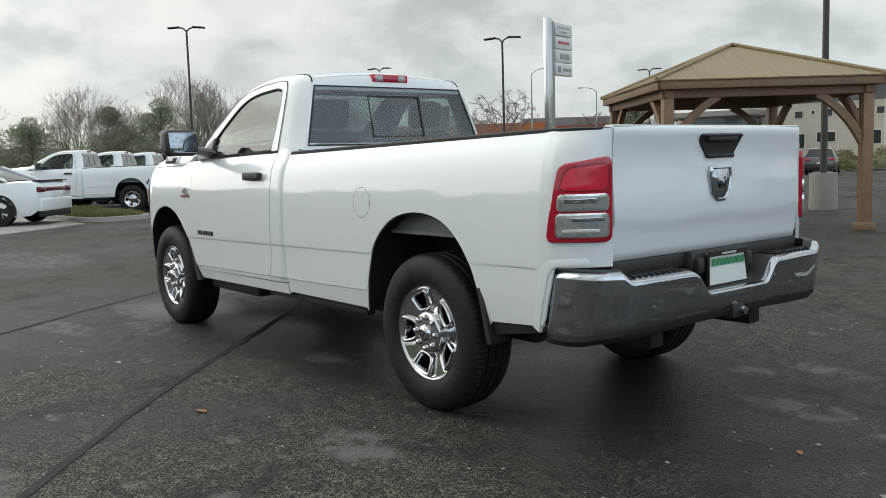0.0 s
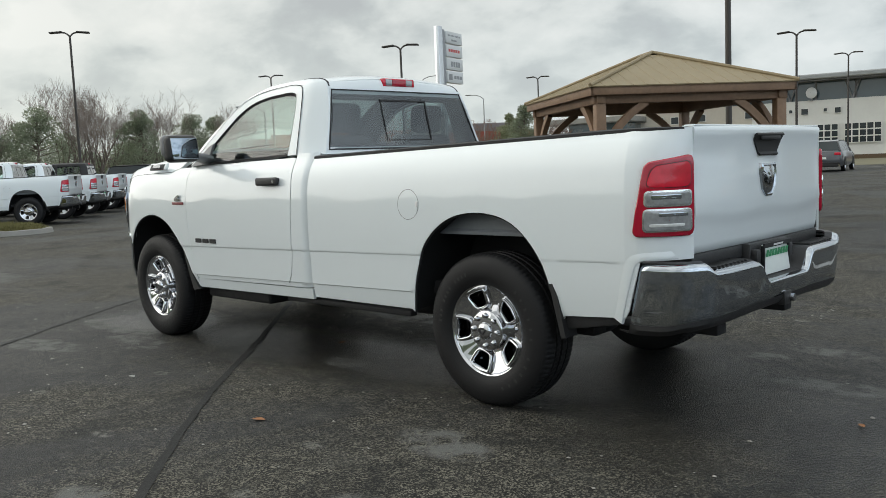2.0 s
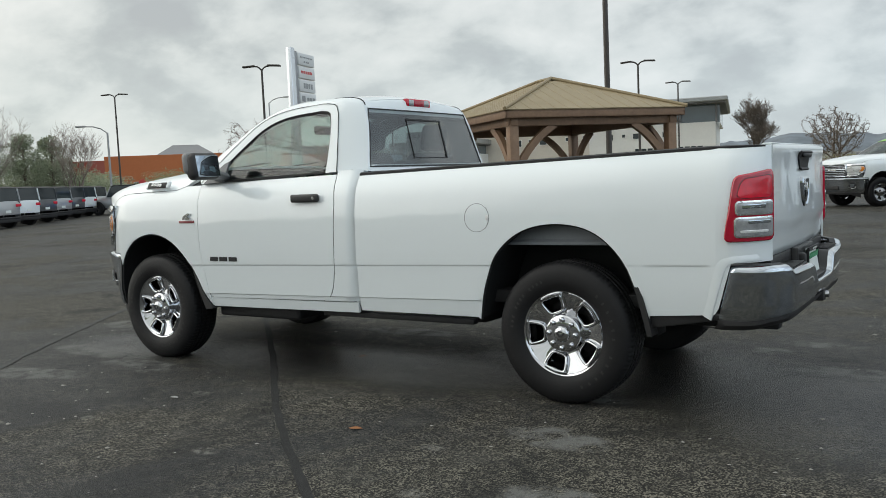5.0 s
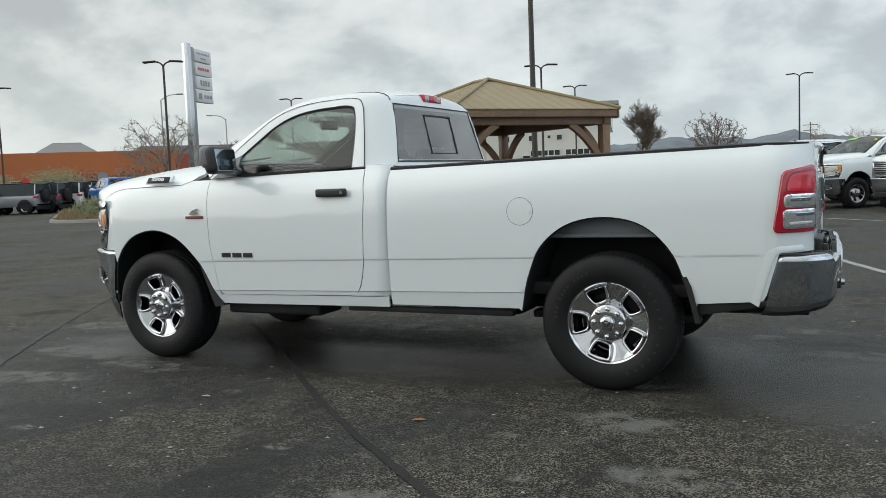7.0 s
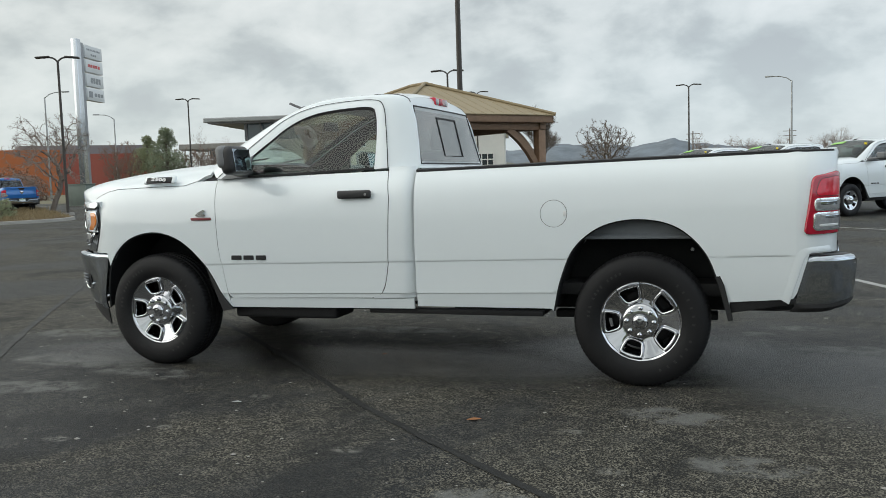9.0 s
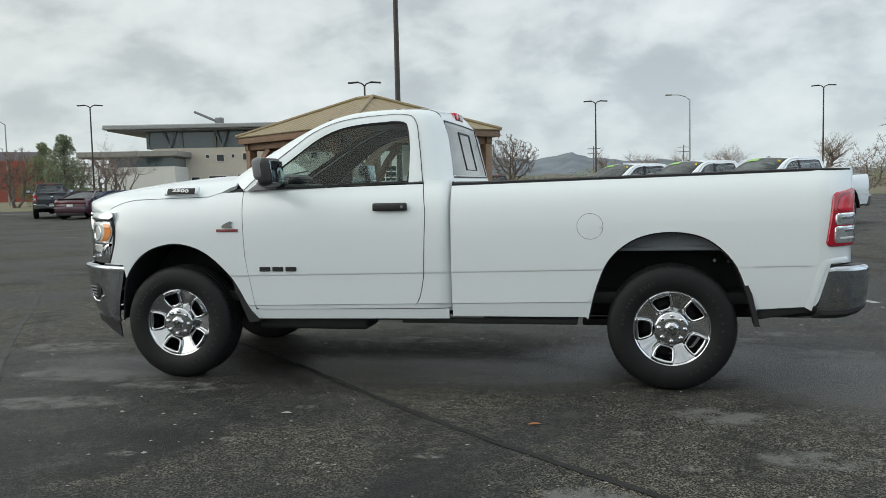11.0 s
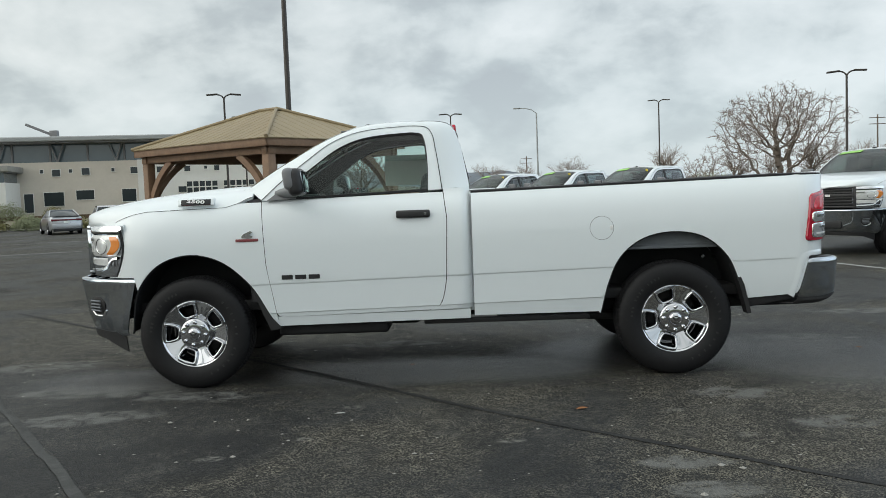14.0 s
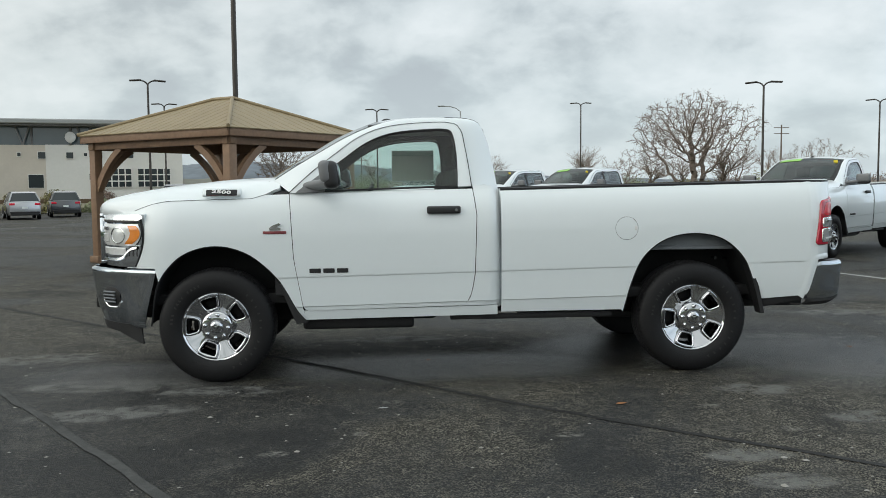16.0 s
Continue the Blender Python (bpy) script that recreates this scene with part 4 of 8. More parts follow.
    rows = [[(-1.520 + e, -(side_w(-1.5, z) - 0.055), z), (-1.474 + e, -(side_w(-1.5, z) - 0.055), z)] for z in np.linspace(0.52, 1.40, 14)]
    both("cab_back_flange", sheet(rows), P, car, thick=0.01)
    part("cab_back_lower", box((-1.60 + e, -0.85, 0.50), (-1.505 + e, 0.85, 1.42), 0.02), P, car)

    def back(y, z):
        """A place on the rear window's sheet."""
        fz = (z - 1.453) / 0.404
        return (-1.489 - 0.090 * fz + 0.016 * (1 - (y / 0.75) ** 2) + e, y, z)

    def back_patch(y0, y1, z0, z1, out=0.0, n=15, m=6, taper=0.0):
        rows = []
        for j in range(m):
            fz = j / (m - 1)
            z = z0 + (z1 - z0) * fz
            rows.append([(lambda p: (p[0] + out, p[1], p[2]))(back((y0 + (y1 - y0) * u) * (1 - taper * fz), z)) for u in np.linspace(0, 1, n)])
        return sheet(rows)
    # white returns between the pillars and the rear window
    for s in (-1, 1):
        rows = []
        for a in rear:
            if 1.43 <= a[2] <= 1.875:
                k = (a[2] - 1.453) / 0.404
                win = back(s * (0.752 - 0.114 * k), a[2])
                out = np.array((a[0], s * abs(a[1]), a[2]))
                mid = np.array((max(a[0], win[0]) + 0.004, (out[1] + win[1]) / 2, a[2]))
                rows.append([tuple(out), tuple(mid), (win[0] + 0.003, win[1], a[2])])
        mesh_part("window_return", *sheet(rows), TOP, car, thick=0.012)
    rear_window = mesh_part("rear_window", *back_patch(-0.748, 0.748, 1.453, 1.857, 0.004, taper=0.152), M["glass_dark"], car, "dark-tinted sliding rear window", thick=0.005)
    for y0, y1, z0, z1 in ((-0.225, 0.225, 1.786, 1.797), (-0.225, 0.225, 1.507, 1.510)):
        mesh_part("slider_frame", *back_patch(y0, y1, z0, z1, 0.010, 9, 2), M["seal"], rear_window, thick=0.006)
    for y, w in ((-0.222, 0.002), (0.222, 0.006)):
        mesh_part("slider_frame", *back_patch(y - w, y + w, 1.505, 1.797, 0.010, 2, 5), M["seal"], rear_window, thick=0.006)
    for y0, y1, z0, z1 in ((-0.755, 0.755, 1.446, 1.455), (-0.64, 0.64, 1.854, 1.861)):
        mesh_part("window_gasket", *back_patch(y0, y1, z0, z1, 0.008, 15, 2), M["seal"], rear_window, thick=0.006)
    for s in (-1, 1):
        rows = [[(lambda p: (p[0] + 0.008, p[1], p[2]))(back(s * (0.748 - 0.114 * k + dd), 1.453 + 0.404 * k)) for dd in (-0.003, 0.005)] for k in np.linspace(0, 1, 8)]
        mesh_part("window_gasket", *sheet(rows), M["seal"], rear_window, thick=0.006)
    stop = part("stop_lamp", box((-1.67 + e, -0.158, 1.893), (-1.572 + e, 0.158, 1.953), 0.012), M["red_dark"], car, "high red stop lamp with clear ends")
    part("stop_lens", box((-1.578 + e, -0.066, 1.900), (-1.568 + e, 0.066, 1.946), 0.004), M["red"], stop)
    for y in (-0.10, 0.10):
        part("cargo_lens", box((-1.578 + e, y - 0.032, 1.900), (-1.569 + e, y + 0.032, 1.946), 0.004), M["clear_lens"], stop)
    for s in (-1, 1):
        rows = [[tuple(b * np.array((1, -s, 1)) + np.array((0, s * d, 0.002 + h))) for d, h in ((-0.010, 0.003), (-0.022, 0.004))] for b in (r[i] for i in range(ib - 7, ib + 2))]
        mesh_part("roof_ditch_strip", *sheet(rows), M["seal"], car, thick=0.005)
    v_, f_ = lathe([(0.045, -0.02), (0.044, 0.004), (0.036, 0.016), (0.020, 0.024), (0.0, 0.027)], (-2.30, 0.0, 1.968), 20, "z")
    mesh_part("roof_aerial", v_, f_, M["seal"], car, "small black roof aerial")

    # --- glazing details, handles, mirrors ---
    for k, (a, b) in enumerate(panels):
        hx = b(1.25) - 0.365 if not ext or k == 0 else b(1.25) - 0.34
        if not ext:
            hx = -2.024
        z0, z1 = 1.224 + RAKE * (hx + 2.02), 1.280 + RAKE * (hx + 2.02)
        for s, dr in zip((-1, 1), doors[k]):
            w = side_w(hx + 0.12, 1.25)
            y0, y1 = sorted((s * (w - 0.01), s * (w + 0.005)))
            h = part("handle_recess", box((hx + 0.02, y0, z0 + 0.006), (hx + 0.23, y1, z1 - 0.006), 0.006), M["seal"], dr)
            y0, y1 = sorted((s * (w + 0.012), s * (w + 0.042)))
            h = part("door_handle", box((hx, y0, z0), (hx + 0.25, y1, z1), 0.014, 3), M["black"], dr, "black plastic door handle")
            y0, y1 = sorted((s * (w + 0.040), s * (w + 0.045)))
            part("lock_button", rod((hx + 0.215, y0, (z0 + z1) / 2), (hx + 0.215, y1, (z0 + z1) / 2), 0.011, seg=14), M["dull_chrome"], h)
    for s in (-1, 1):
        y0, y1 = sorted((s * 1.02, s * 1.275))
        turn_ = Euler((0, radians(-7), 0)).to_matrix()
        mir = part("door_mirror", box((-2.762, y0, 1.412), (-2.650, y1, 1.608), 0.045, 4, rot=turn_), M["black"], car, "black mirror with a grey cap")
        y0, y1 = sorted((s * 1.045, s * 1.252))
        part("mirror_glass", box((-2.654, y0, 1.434), (-2.645, y1, 1.588), 0.004, rot=turn_), M["mirror"], mir)
        y0, y1 = sorted((s * 1.03, s * 1.281))
        part("mirror_cap", box((-2.786, y0, 1.455), (-2.700, y1, 1.612), 0.036, 4, rot=turn_), M["mirror_grey"], mir)
        # arm: a tapering bracket from the sail to the housing
        rows = []
        for q in np.linspace(0, 1, 7):
            yy = s * (0.85 + 0.21 * q)
            cx, cz = -2.85 + 0.135 * q, 1.432 + 0.030 * q
            hx_, hz = 0.105 - 0.055 * q, 0.040 - 0.008 * q
            rows.append([(cx + hx_ * math.cos(a), yy, cz + hz * math.sin(a)) for a in np.linspace(0, 2 * math.pi, 13)])
        mesh_part("mirror_arm", *sheet(rows), M["mirror_grey"], mir, angle=60)
        tri = [(-2.985, 1.384), (-2.77, 1.392), (-2.745, 1.545), (-2.79, 1.530)]
        vs = [(x, s * (wide(z) + d), z) for d in (-0.004, 0.018) for x, z in tri]
        mesh_part("mirror_base", vs, [(3, 2, 1, 0), (4, 5, 6, 7), (0, 1, 5, 4), (1, 2, 6, 5), (2, 3, 7, 6), (3, 0, 4, 7)], M["mirror_grey"], mir, smooth=False)
    # fuel door on the left
    fx, fz = -0.527, 1.100
    bm = bmesh.new()
    ring = []
    for k in range(40):
        a = 2 * math.pi * k / 40
        for rad in (0.0845, 0.0868):
            x, z = fx + rad * math.cos(a), fz + rad * math.sin(a)
            bm.verts.new((x, -(side_w(x, z) + 0.0015), z))
    bm.verts.ensure_lookup_table()
    for k in range(40):
        n = (k + 1) % 40
        bm.faces.new([bm.verts[q] for q in (2 * k, 2 * n, 2 * n + 1, 2 * k + 1)])
    fuel = part("fuel_door_gap", bm, M["seal"], car, smooth=False)
    part("fuel_door_notch", box((fx + 0.062, -(side_w(fx, fz) + 0.004), fz - 0.016), (fx + 0.082, -(side_w(fx, fz) - 0.004), fz + 0.016), 0.004), M["white_paint"], fuel)

    # --- nose: grille, headlights, bumper ---
    nose_half = [(-4.070, 0.925), (-4.13, 0.899), (-4.19, 0.867), (-4.25, 0.829), (-4.31, 0.780), (-4.37, 0.717), (-4.41, 0.66), (-4.44, 0.60), (-4.455, 0.56)]
    for s in (-1, 1):
        pl = np.array(curve_points([(x, y) for x, y in nose_half], 20))

        def on_lamp(u, z, out):
            k = u * (len(pl) - 1)
            i = min(int(k), len(pl) - 2)
            p = pl[i] + (pl[i + 1] - pl[i]) * (k - i)
            t_ = pl[i + 1] - pl[i]
            p = p + np.array((-abs(t_[1]), abs(t_[0]))) / np.linalg.norm(t_) * out
            return (p[0], s * p[1], z)

        def oval(uc, zc, ru, rz, rings, mat_, name, parent):
            """A round reflector: rings of (share of the radius, depth)."""
            rows = [[on_lamp(uc + ru * f * math.cos(a), zc + rz * f * math.sin(a), o_) for a in np.linspace(0, 2 * math.pi, 25)] for f, o_ in rings]
            return mesh_part(name, *sheet(rows), M[mat_], parent, angle=50)

        def lamp(u0, u1, z0, z1, out, mat_, name, parent, slant=0.0, lab="", lean=0.0):
            rows = []
            for u in np.linspace(u0, u1, 14):
                col = []
                for fz in np.linspace(0, 1, 9):
                    v = min(1.0, u + 2.1 * slant * (fz - 0.6) ** 2 * (1 - u))
                    col.append(on_lamp(v, z0 + (z1 - z0) * fz, out * min(1, 5 * min(fz, 1 - fz) + 0.4) + lean * math.cos(fz * math.pi / 2)))
                rows.append(col)
            return mesh_part(name, *sheet(rows), M[mat_], parent, lab, thick=0.02 if parent is car else 0.006)
        lamp(0.0, 0.40, 0.855, 1.240, -0.016, paint, "fender_corner", car)
        hl = lamp(0.022, 1.0, 0.858, 1.238, 0.004, "chrome", "headlight", car, 0.19, "clear headlight with amber marker in a chrome bezel")
        lamp(0.0, 0.40, 0.855, 1.240, -0.001, "seal", "headlight_gap", hl, 0.19)
        lamp(0.022, 0.99, 1.004, 1.178, 0.005, "seal", "lens_gap", hl, 0.15)
        lamp(0.035, 0.98, 1.010, 1.170, 0.012, "lamp_glass", "headlight_lens", hl, 0.15)
        lamp(0.045, 0.20, 1.018, 1.162, 0.017, "amber", "amber_marker", hl, 0.22)
        oval(0.44, 1.086, 0.150, 0.062, ((1.0, 0.012), (1.0, 0.016), (0.90, 0.017), (0.86, 0.013)), "bright_chrome", "lamp_ring", hl)
        oval(0.44, 1.086, 0.120, 0.050, ((1.0, 0.013), (0.75, 0.015), (0.45, 0.016), (0.0, 0.0165)), "lamp_glass", "main_lamp", hl)
        lamp(0.64, 0.96, 1.120, 1.150, 0.018, "bright_chrome", "side_reflector", hl)
        lamp(0.64, 0.96, 1.030, 1.100, 0.016, "lamp_glass", "side_reflector", hl)
        lamp(0.04, 0.30, 1.008, 1.016, 0.018, "bright_chrome", "lens_edge", hl)
        lamp(0.10, 0.99, 0.925, 1.003, 0.004, "seal", "lens_gap", hl)
        lamp(0.30, 0.98, 0.940, 0.997, 0.010, "lamp_glass", "lower_lamp", hl)

        # bright rim that dips under the lower lamp
        rim = curve_points([(0.10, 0.996), (0.20, 0.985), (0.27, 0.960), (0.33, 0.928), (0.42, 0.912), (0.60, 0.905), (0.98, 0.905)], 26)
        mesh_part("lower_bezel", *sheet([[on_lamp(u, z + dz, o_) for dz, o_ in ((0.013, 0.006), (0.010, 0.016), (-0.006, 0.018), (-0.012, 0.006))] for u, z in rim]), M["bright_chrome"], hl)
        lamp(0.05, 0.99, 1.178, 1.186, 0.006, "seal", "bezel_line", hl)
        lamp(0.0, 1.0, 1.186, 1.240, 0.006, "bright_chrome", "top_bezel", hl, 0.16, lean=0.012)
    gm = M["chrome"] if grille == "chrome" else M["black"]
    grl = part("grille", box((-4.44, -0.60, 0.88), (-4.38, 0.60, 1.215), 0.02), M["seal"], car, "dark grille with bright bars")
    for z in (0.93, 0.985, 1.04, 1.135, 1.185):
        part("grille_bar", box((-4.475, -0.575, z - 0.012), (-4.435, 0.575, z + 0.012), 0.006), gm, grl)
    part("grille_band", box((-4.485, -0.58, 1.06), (-4.44, 0.58, 1.115), 0.012), gm, grl)
    bar_letters(grl, "grille_mark", M["white_paint"], (-4.4865, -0.17, 1.068), (0, 1, 0), (0, 0, 1), (0.09, 0.09, 0.10), 0.038, 0.03, 0.004, (-1, 0, 0))
    bm = bmesh.new()
    for lo, hi in (((-4.475, -0.62, 1.20), (-4.41, 0.62, 1.245)), ((-4.475, -0.62, 0.86), (-4.41, 0.62, 0.90)), ((-4.475, -0.62, 0.88), (-4.41, -0.575, 1.22)), ((-4.475, 0.575, 0.88), (-4.41, 0.62, 1.22))):
        add_box(bm, lo, hi, 0.012)
    part("grille_surround", bm, gm, grl)
    half = [(-3.988, 0.946), (-4.03, 0.938), (-4.10, 0.915), (-4.18, 0.880), (-4.26, 0.842), (-4.33, 0.802), (-4.39, 0.762), (-4.44, 0.720), (-4.49, 0.672), (-4.54, 0.61), (-4.575, 0.52), (-4.60, 0.40), (-4.615, 0.2), (-4.62, 0.0)]
    plan2 = [tuple(p) for p in curve_points([(x, y) for x, y in half] + [(x, -y) for x, y in reversed(half[:-1])], 110)]
    fr2 = (0.0, 0.03, 0.12, 0.3, 0.5, 0.75, 0.90, 0.955, 0.985, 1.0)
    off2 = (-0.105, -0.088, -0.066, -0.040, -0.024, -0.010, 0.001, 0.005, -0.002, -0.028)

    def low2(i):
        return float(np.interp(abs(plan2[i][1]), (0, 0.60, 0.80, 0.95), (0.430, 0.415, 0.402, 0.400)))
    fb = mesh_part("front_bumper", *sheet(plan_strip(plan2, lambda i: [low2(i) + (0.843 - low2(i)) * f_ for f_ in fr2], lambda i, j: off2[j])), M["chrome"], car, thick=0.012, angle=50)
    for v in fb.data.vertices:
        v.co.x -= 0.13 * max(0.0, min(1.0, (v.co.x + 4.24) / 0.22)) * max(0.0, 1 - (v.co.z - 0.40) / 0.42)
    rows = []
    for i, (x, y) in enumerate(plan2):
        if x < -4.20:
            drop = float(np.interp(x, (-4.6, -4.42, -4.30, -4.21), (0.045, 0.050, 0.095, 0.130)))
            rows.append([(x + 0.065, y * 0.935, low2(i) + 0.02), (x + 0.07, y * 0.93, low2(i) - 0.02), (x + 0.08, y * 0.92, low2(i) - drop)])
    mesh_part("air_dam", *sheet(rows), M["black"], fb, thick=0.01)
    for s in (-1, 1):
        hx, hy = [p[0] for p in half][::-1], [p[1] for p in half][::-1]
        ring, rows = [], []
        for x in np.linspace(-4.450, -4.300, 11):
            y = float(np.interp(x, hx, hy))
            k = min(1.0, min(x + 4.450, -4.300 - x) / 0.035)
            z0, z1 = 0.600 - 0.044 * k, 0.664 + 0.036 * k
            face = lambda zz: float(np.interp(zz, (0.533, 0.62, 0.73), (-0.040, -0.024, -0.010)))
            rows.append([(x - 0.62 * (face(zz) + o), s * (y + 0.78 * (face(zz) + o)), zz) for zz, o in ((z0, 0.001), (z0 + 0.014, 0.006), ((z0 + z1) / 2, 0.007), (z1 - 0.014, 0.006), (z1, 0.001))])
            ring.append((x - 0.62 * (face(z0) + 0.002), s * (y + 0.78 * (face(z0) + 0.002)), z0 - 0.006))
        mesh_part("fog_recess", *sheet(rows), M["seal"], fb, thick=0.004)
        bm = bmesh.new()
        for a, b in zip(ring, ring[1:]):
            add_rod(bm, a, b, 0.009, seg=8)
        part("fog_rim", bm, M["bright_chrome"], fb)
        for zz in (0.592, 0.616, 0.640, 0.664):
            bm = bmesh.new()
            add_rod(bm, (-4.328, s * 0.795, zz), (-4.428, s * 0.722, zz), 0.007, seg=8)
            part("fog_slat", bm, M["shade_grey"], fb)
    bm = box((-4.59, -0.42, 0.50), (-4.54, 0.42, 0.64), 0.02)
    part("lower_intake", bm, M["seal"], fb)

    # --- wheel houses, flaps, underbody ---
    for arch, x0 in ((REAR_ARCH, 0.0), (FRONT_ARCH, -3.55)):
        rows = []
        for x, z in arch:
            w = side_w(x, z)
            rows.append([(x, -(w - 0.004), z), (x * 1.0 + (x - x0) * 0.01, -(w - 0.03), z + 0.012), (x, -(w - 0.12), z + 0.02), (x, -0.52, z + 0.02)])
        both("wheel_house", sheet(rows), M["liner"], car, thick=0.01)
        lo = arch[:, 1].min() - 0.02
        vs = [(x, -0.53, z) for x, z in arch] + [(x, -0.53, lo) for x, z in arch]
        n = len(arch)
        both("wheel_house_wall", (vs, [(i, i + 1, n + i + 1, n + i) for i in range(n - 1)]), M["liner"], car, thick=0.01)
    # pale inner edge of the bed above the rear wheel
    both("bed_flange", sheet([[(x, -0.875, 1.075), (x, -0.872, 0.962), (x, -0.885, 0.948), (x, -0.885, 0.930), (x, -0.82, 0.922)] for x in np.linspace(-0.40, 0.36, 10)]), M["shade_grey"], car, thick=0.006)
    for s in (-1, 1):
        for x, z in ((0.303, 0.837), (0.395, 0.830)):
            part("wheel_house_bolt", rod((x, s * 0.535, z), (x, s * 0.60, z), 0.012, seg=8), M["dull_chrome"], car)
    for s in (-1, 1):
        y0, y1 = sorted((s * 0.945, s * 0.70))
        ya, yb = s * 0.86, s * 0.964
        flap = [(0.400, 0.850), (0.418, 0.845), (0.500, 0.65), (0.548, 0.440), (0.520, 0.436), (0.468, 0.65)]
        mesh_part("mud_flap", [(x, ya, z) for x, z in flap] + [(x, yb, z) for x, z in flap], [(5, 4, 3, 2, 1, 0), (6, 7, 8, 9, 10, 11)] + [(k, (k + 1) % 6, 6 + (k + 1) % 6, 6 + k) for k in range(6)], M["seal"], car, smooth=False)
        flap = [(-3.105, 0.72), (-3.088, 0.72), (-2.975, 0.52), (-2.905, 0.437), (-2.985, 0.425), (-3.035, 0.54)]
        mesh_part("mud_flap", [(x, ya, z) for x, z in flap] + [(x, yb, z) for x, z in flap], [(5, 4, 3, 2, 1, 0), (6, 7, 8, 9, 10, 11)] + [(k, (k + 1) % 6, 6 + (k + 1) % 6, 6 + k) for k in range(6)], M["seal"], car, smooth=False)
        y0, y1 = sorted((s * 0.84, s * 0.90))
        part("sill_beam", box((-1.85, y0, 0.425), (-0.62, y1, 0.462), 0.008), M["under"], car)
        y0, y1 = sorted((s * 0.86, s * 0.93))
        bm = box((0.53, y0, 0.50), (0.92, y1, 0.565), 0.006)
        for v in bm.verts:
            if v.co.z < 0.53:
                v.co.z += 0.17 * (v.co.x - 0.66)
        part("bed_skirt", bm, M["under"], car)
        y0, y1 = sorted((s * 0.36, s * 0.46))
        part("frame_rail", box((-4.2, y0, 0.42), (1.10, y1, 0.58), 0.012), M["under"], car)
        part("leaf_spring", box((-0.60, y0 + s * 0.12, 0.37), (0.46, y1 + s * 0.10, 0.42), 0.01), M["under"], car)
    part("front_axle", rod((-3.569, -0.80, 0.40), (-3.569, 0.80, 0.40), 0.055), M["under"], car)
    part("rear_axle", rod((0, -0.80, 0.41), (0, 0.80, 0.41), 0.065), M["under"], car)
    part("differential", box((-0.2, -0.16, 0.25), (0.2, 0.16, 0.57), 0.09, 4), M["under"], car)
    part("gearbox", box((-2.9, -0.30, 0.34), (-1.9, 0.25, 0.62), 0.05, 3), M["under"], car)
    part("fuel_tank", box((-1.3, -0.72, 0.40), (-0.62, -0.2, 0.62), 0.05, 3), M["under"], car)
    part("battery_tray", box((-2.95, -0.86, 0.365), (-2.12, -0.55, 0.455), 0.025, 3), M["under"], car)
    part("exhaust", rod((-2.0, 0.45, 0.42), (0.6, 0.60, 0.50), 0.045), M["under"], car)
    part("floor_pan", box((-4.2, -0.80, 0.56), (1.0, 0.80, 0.64), 0.01), M["under"], car)
    part("engine_bay", box((-4.3, -0.50, 0.6), (-3.1, 0.50, 1.15), 0.03), M["seal"], car)

    # --- cabin ---
    part("cabin_floor", box((-3.05, -0.84, 0.62), (-1.6 + e, 0.84, 0.70), 0.01), M["interior"], car)
    part("firewall", box((-3.15, -0.86, 0.62), (-3.02, 0.86, 1.40), 0.02), M["interior"], car)
    dash = part("dashboard", box((-3.05, -0.80, 1.02), (-2.66, 0.80, 1.375), 0.07, 4), M["interior"], car)
    part("instrument_hood", box((-2.86, -0.56, 1.34), (-2.64, -0.16, 1.425), 0.04, 3), M["interior"], dash)
    part("rear_header", box((-1.70 + e, -0.63, 1.80), (-1.60 + e, 0.63, 1.89), 0.015), M["interior"], car)
    part("headlining", box((-2.45, -0.62, 1.885), (-1.66 + e, 0.62, 1.90), 0.005), M["headliner"], car)
    for s in (-1, 1):
        y0, y1 = sorted((s * 0.80, s * 0.85))
        part("door_card", box((-2.95, y0, 0.66), (-1.72 + e, y1, 1.375), 0.02), M["interior"], car)
    n = 24
    ring_v, ring_f = lathe([(0.185 + 0.016 * math.cos(a), 0.016 * math.sin(a)) for a in np.linspace(0, 2 * math.pi, 9)], (0, 0, 0), 32, "z")
    turn = pose(-2.50, -0.37, 1.27, 0, -66, 0)
    wheel = mesh_part("steering_wheel", [tuple(turn @ Vector(v)) for v in ring_v], ring_f, M["interior"], car)
    bm = bmesh.new()
    for a in (0.2, 2.0, 3.5, 5.2):
        add_rod(bm, turn @ Vector((0, 0, -0.02)), turn @ Vector((0.18 * math.cos(a), 0.18 * math.sin(a), 0)), 0.02, 0.014, 8)
    add_rod(bm, turn @ Vector((0, 0, -0.22)), turn @ Vector((0, 0, 0.01)), 0.04, 0.06, 14)
    part("steering_hub", bm, M["interior"], wheel)
    rows_of_seats = (-2.0,) if not ext else (-2.0, -1.12)
    for sx in rows_of_seats:
        for y in (-0.42, 0.42):
            seat = part("seat", box((sx - 0.38, y - 0.27, 0.82), (sx + 0.16, y + 0.27, 0.99), 0.06, 4), M["cloth"], car)
            part("seat_back", box((sx + 0.10, y - 0.27, 0.90), (sx + 0.25, y + 0.27, 1.56), 0.06, 4, rot=Euler((0, radians(12), 0)).to_matrix()), M["cloth"], seat)
            part("headrest", box((sx + 0.22, y - 0.14, 1.57), (sx + 0.33, y + 0.14, 1.78), 0.045, 4, rot=Euler((0, radians(8), 0)).to_matrix()), M["cloth"], seat)
        part("centre_seat", box((sx - 0.30, -0.15, 0.85), (sx + 0.27, 0.15, 1.02), 0.05, 3), M["cloth"], car)
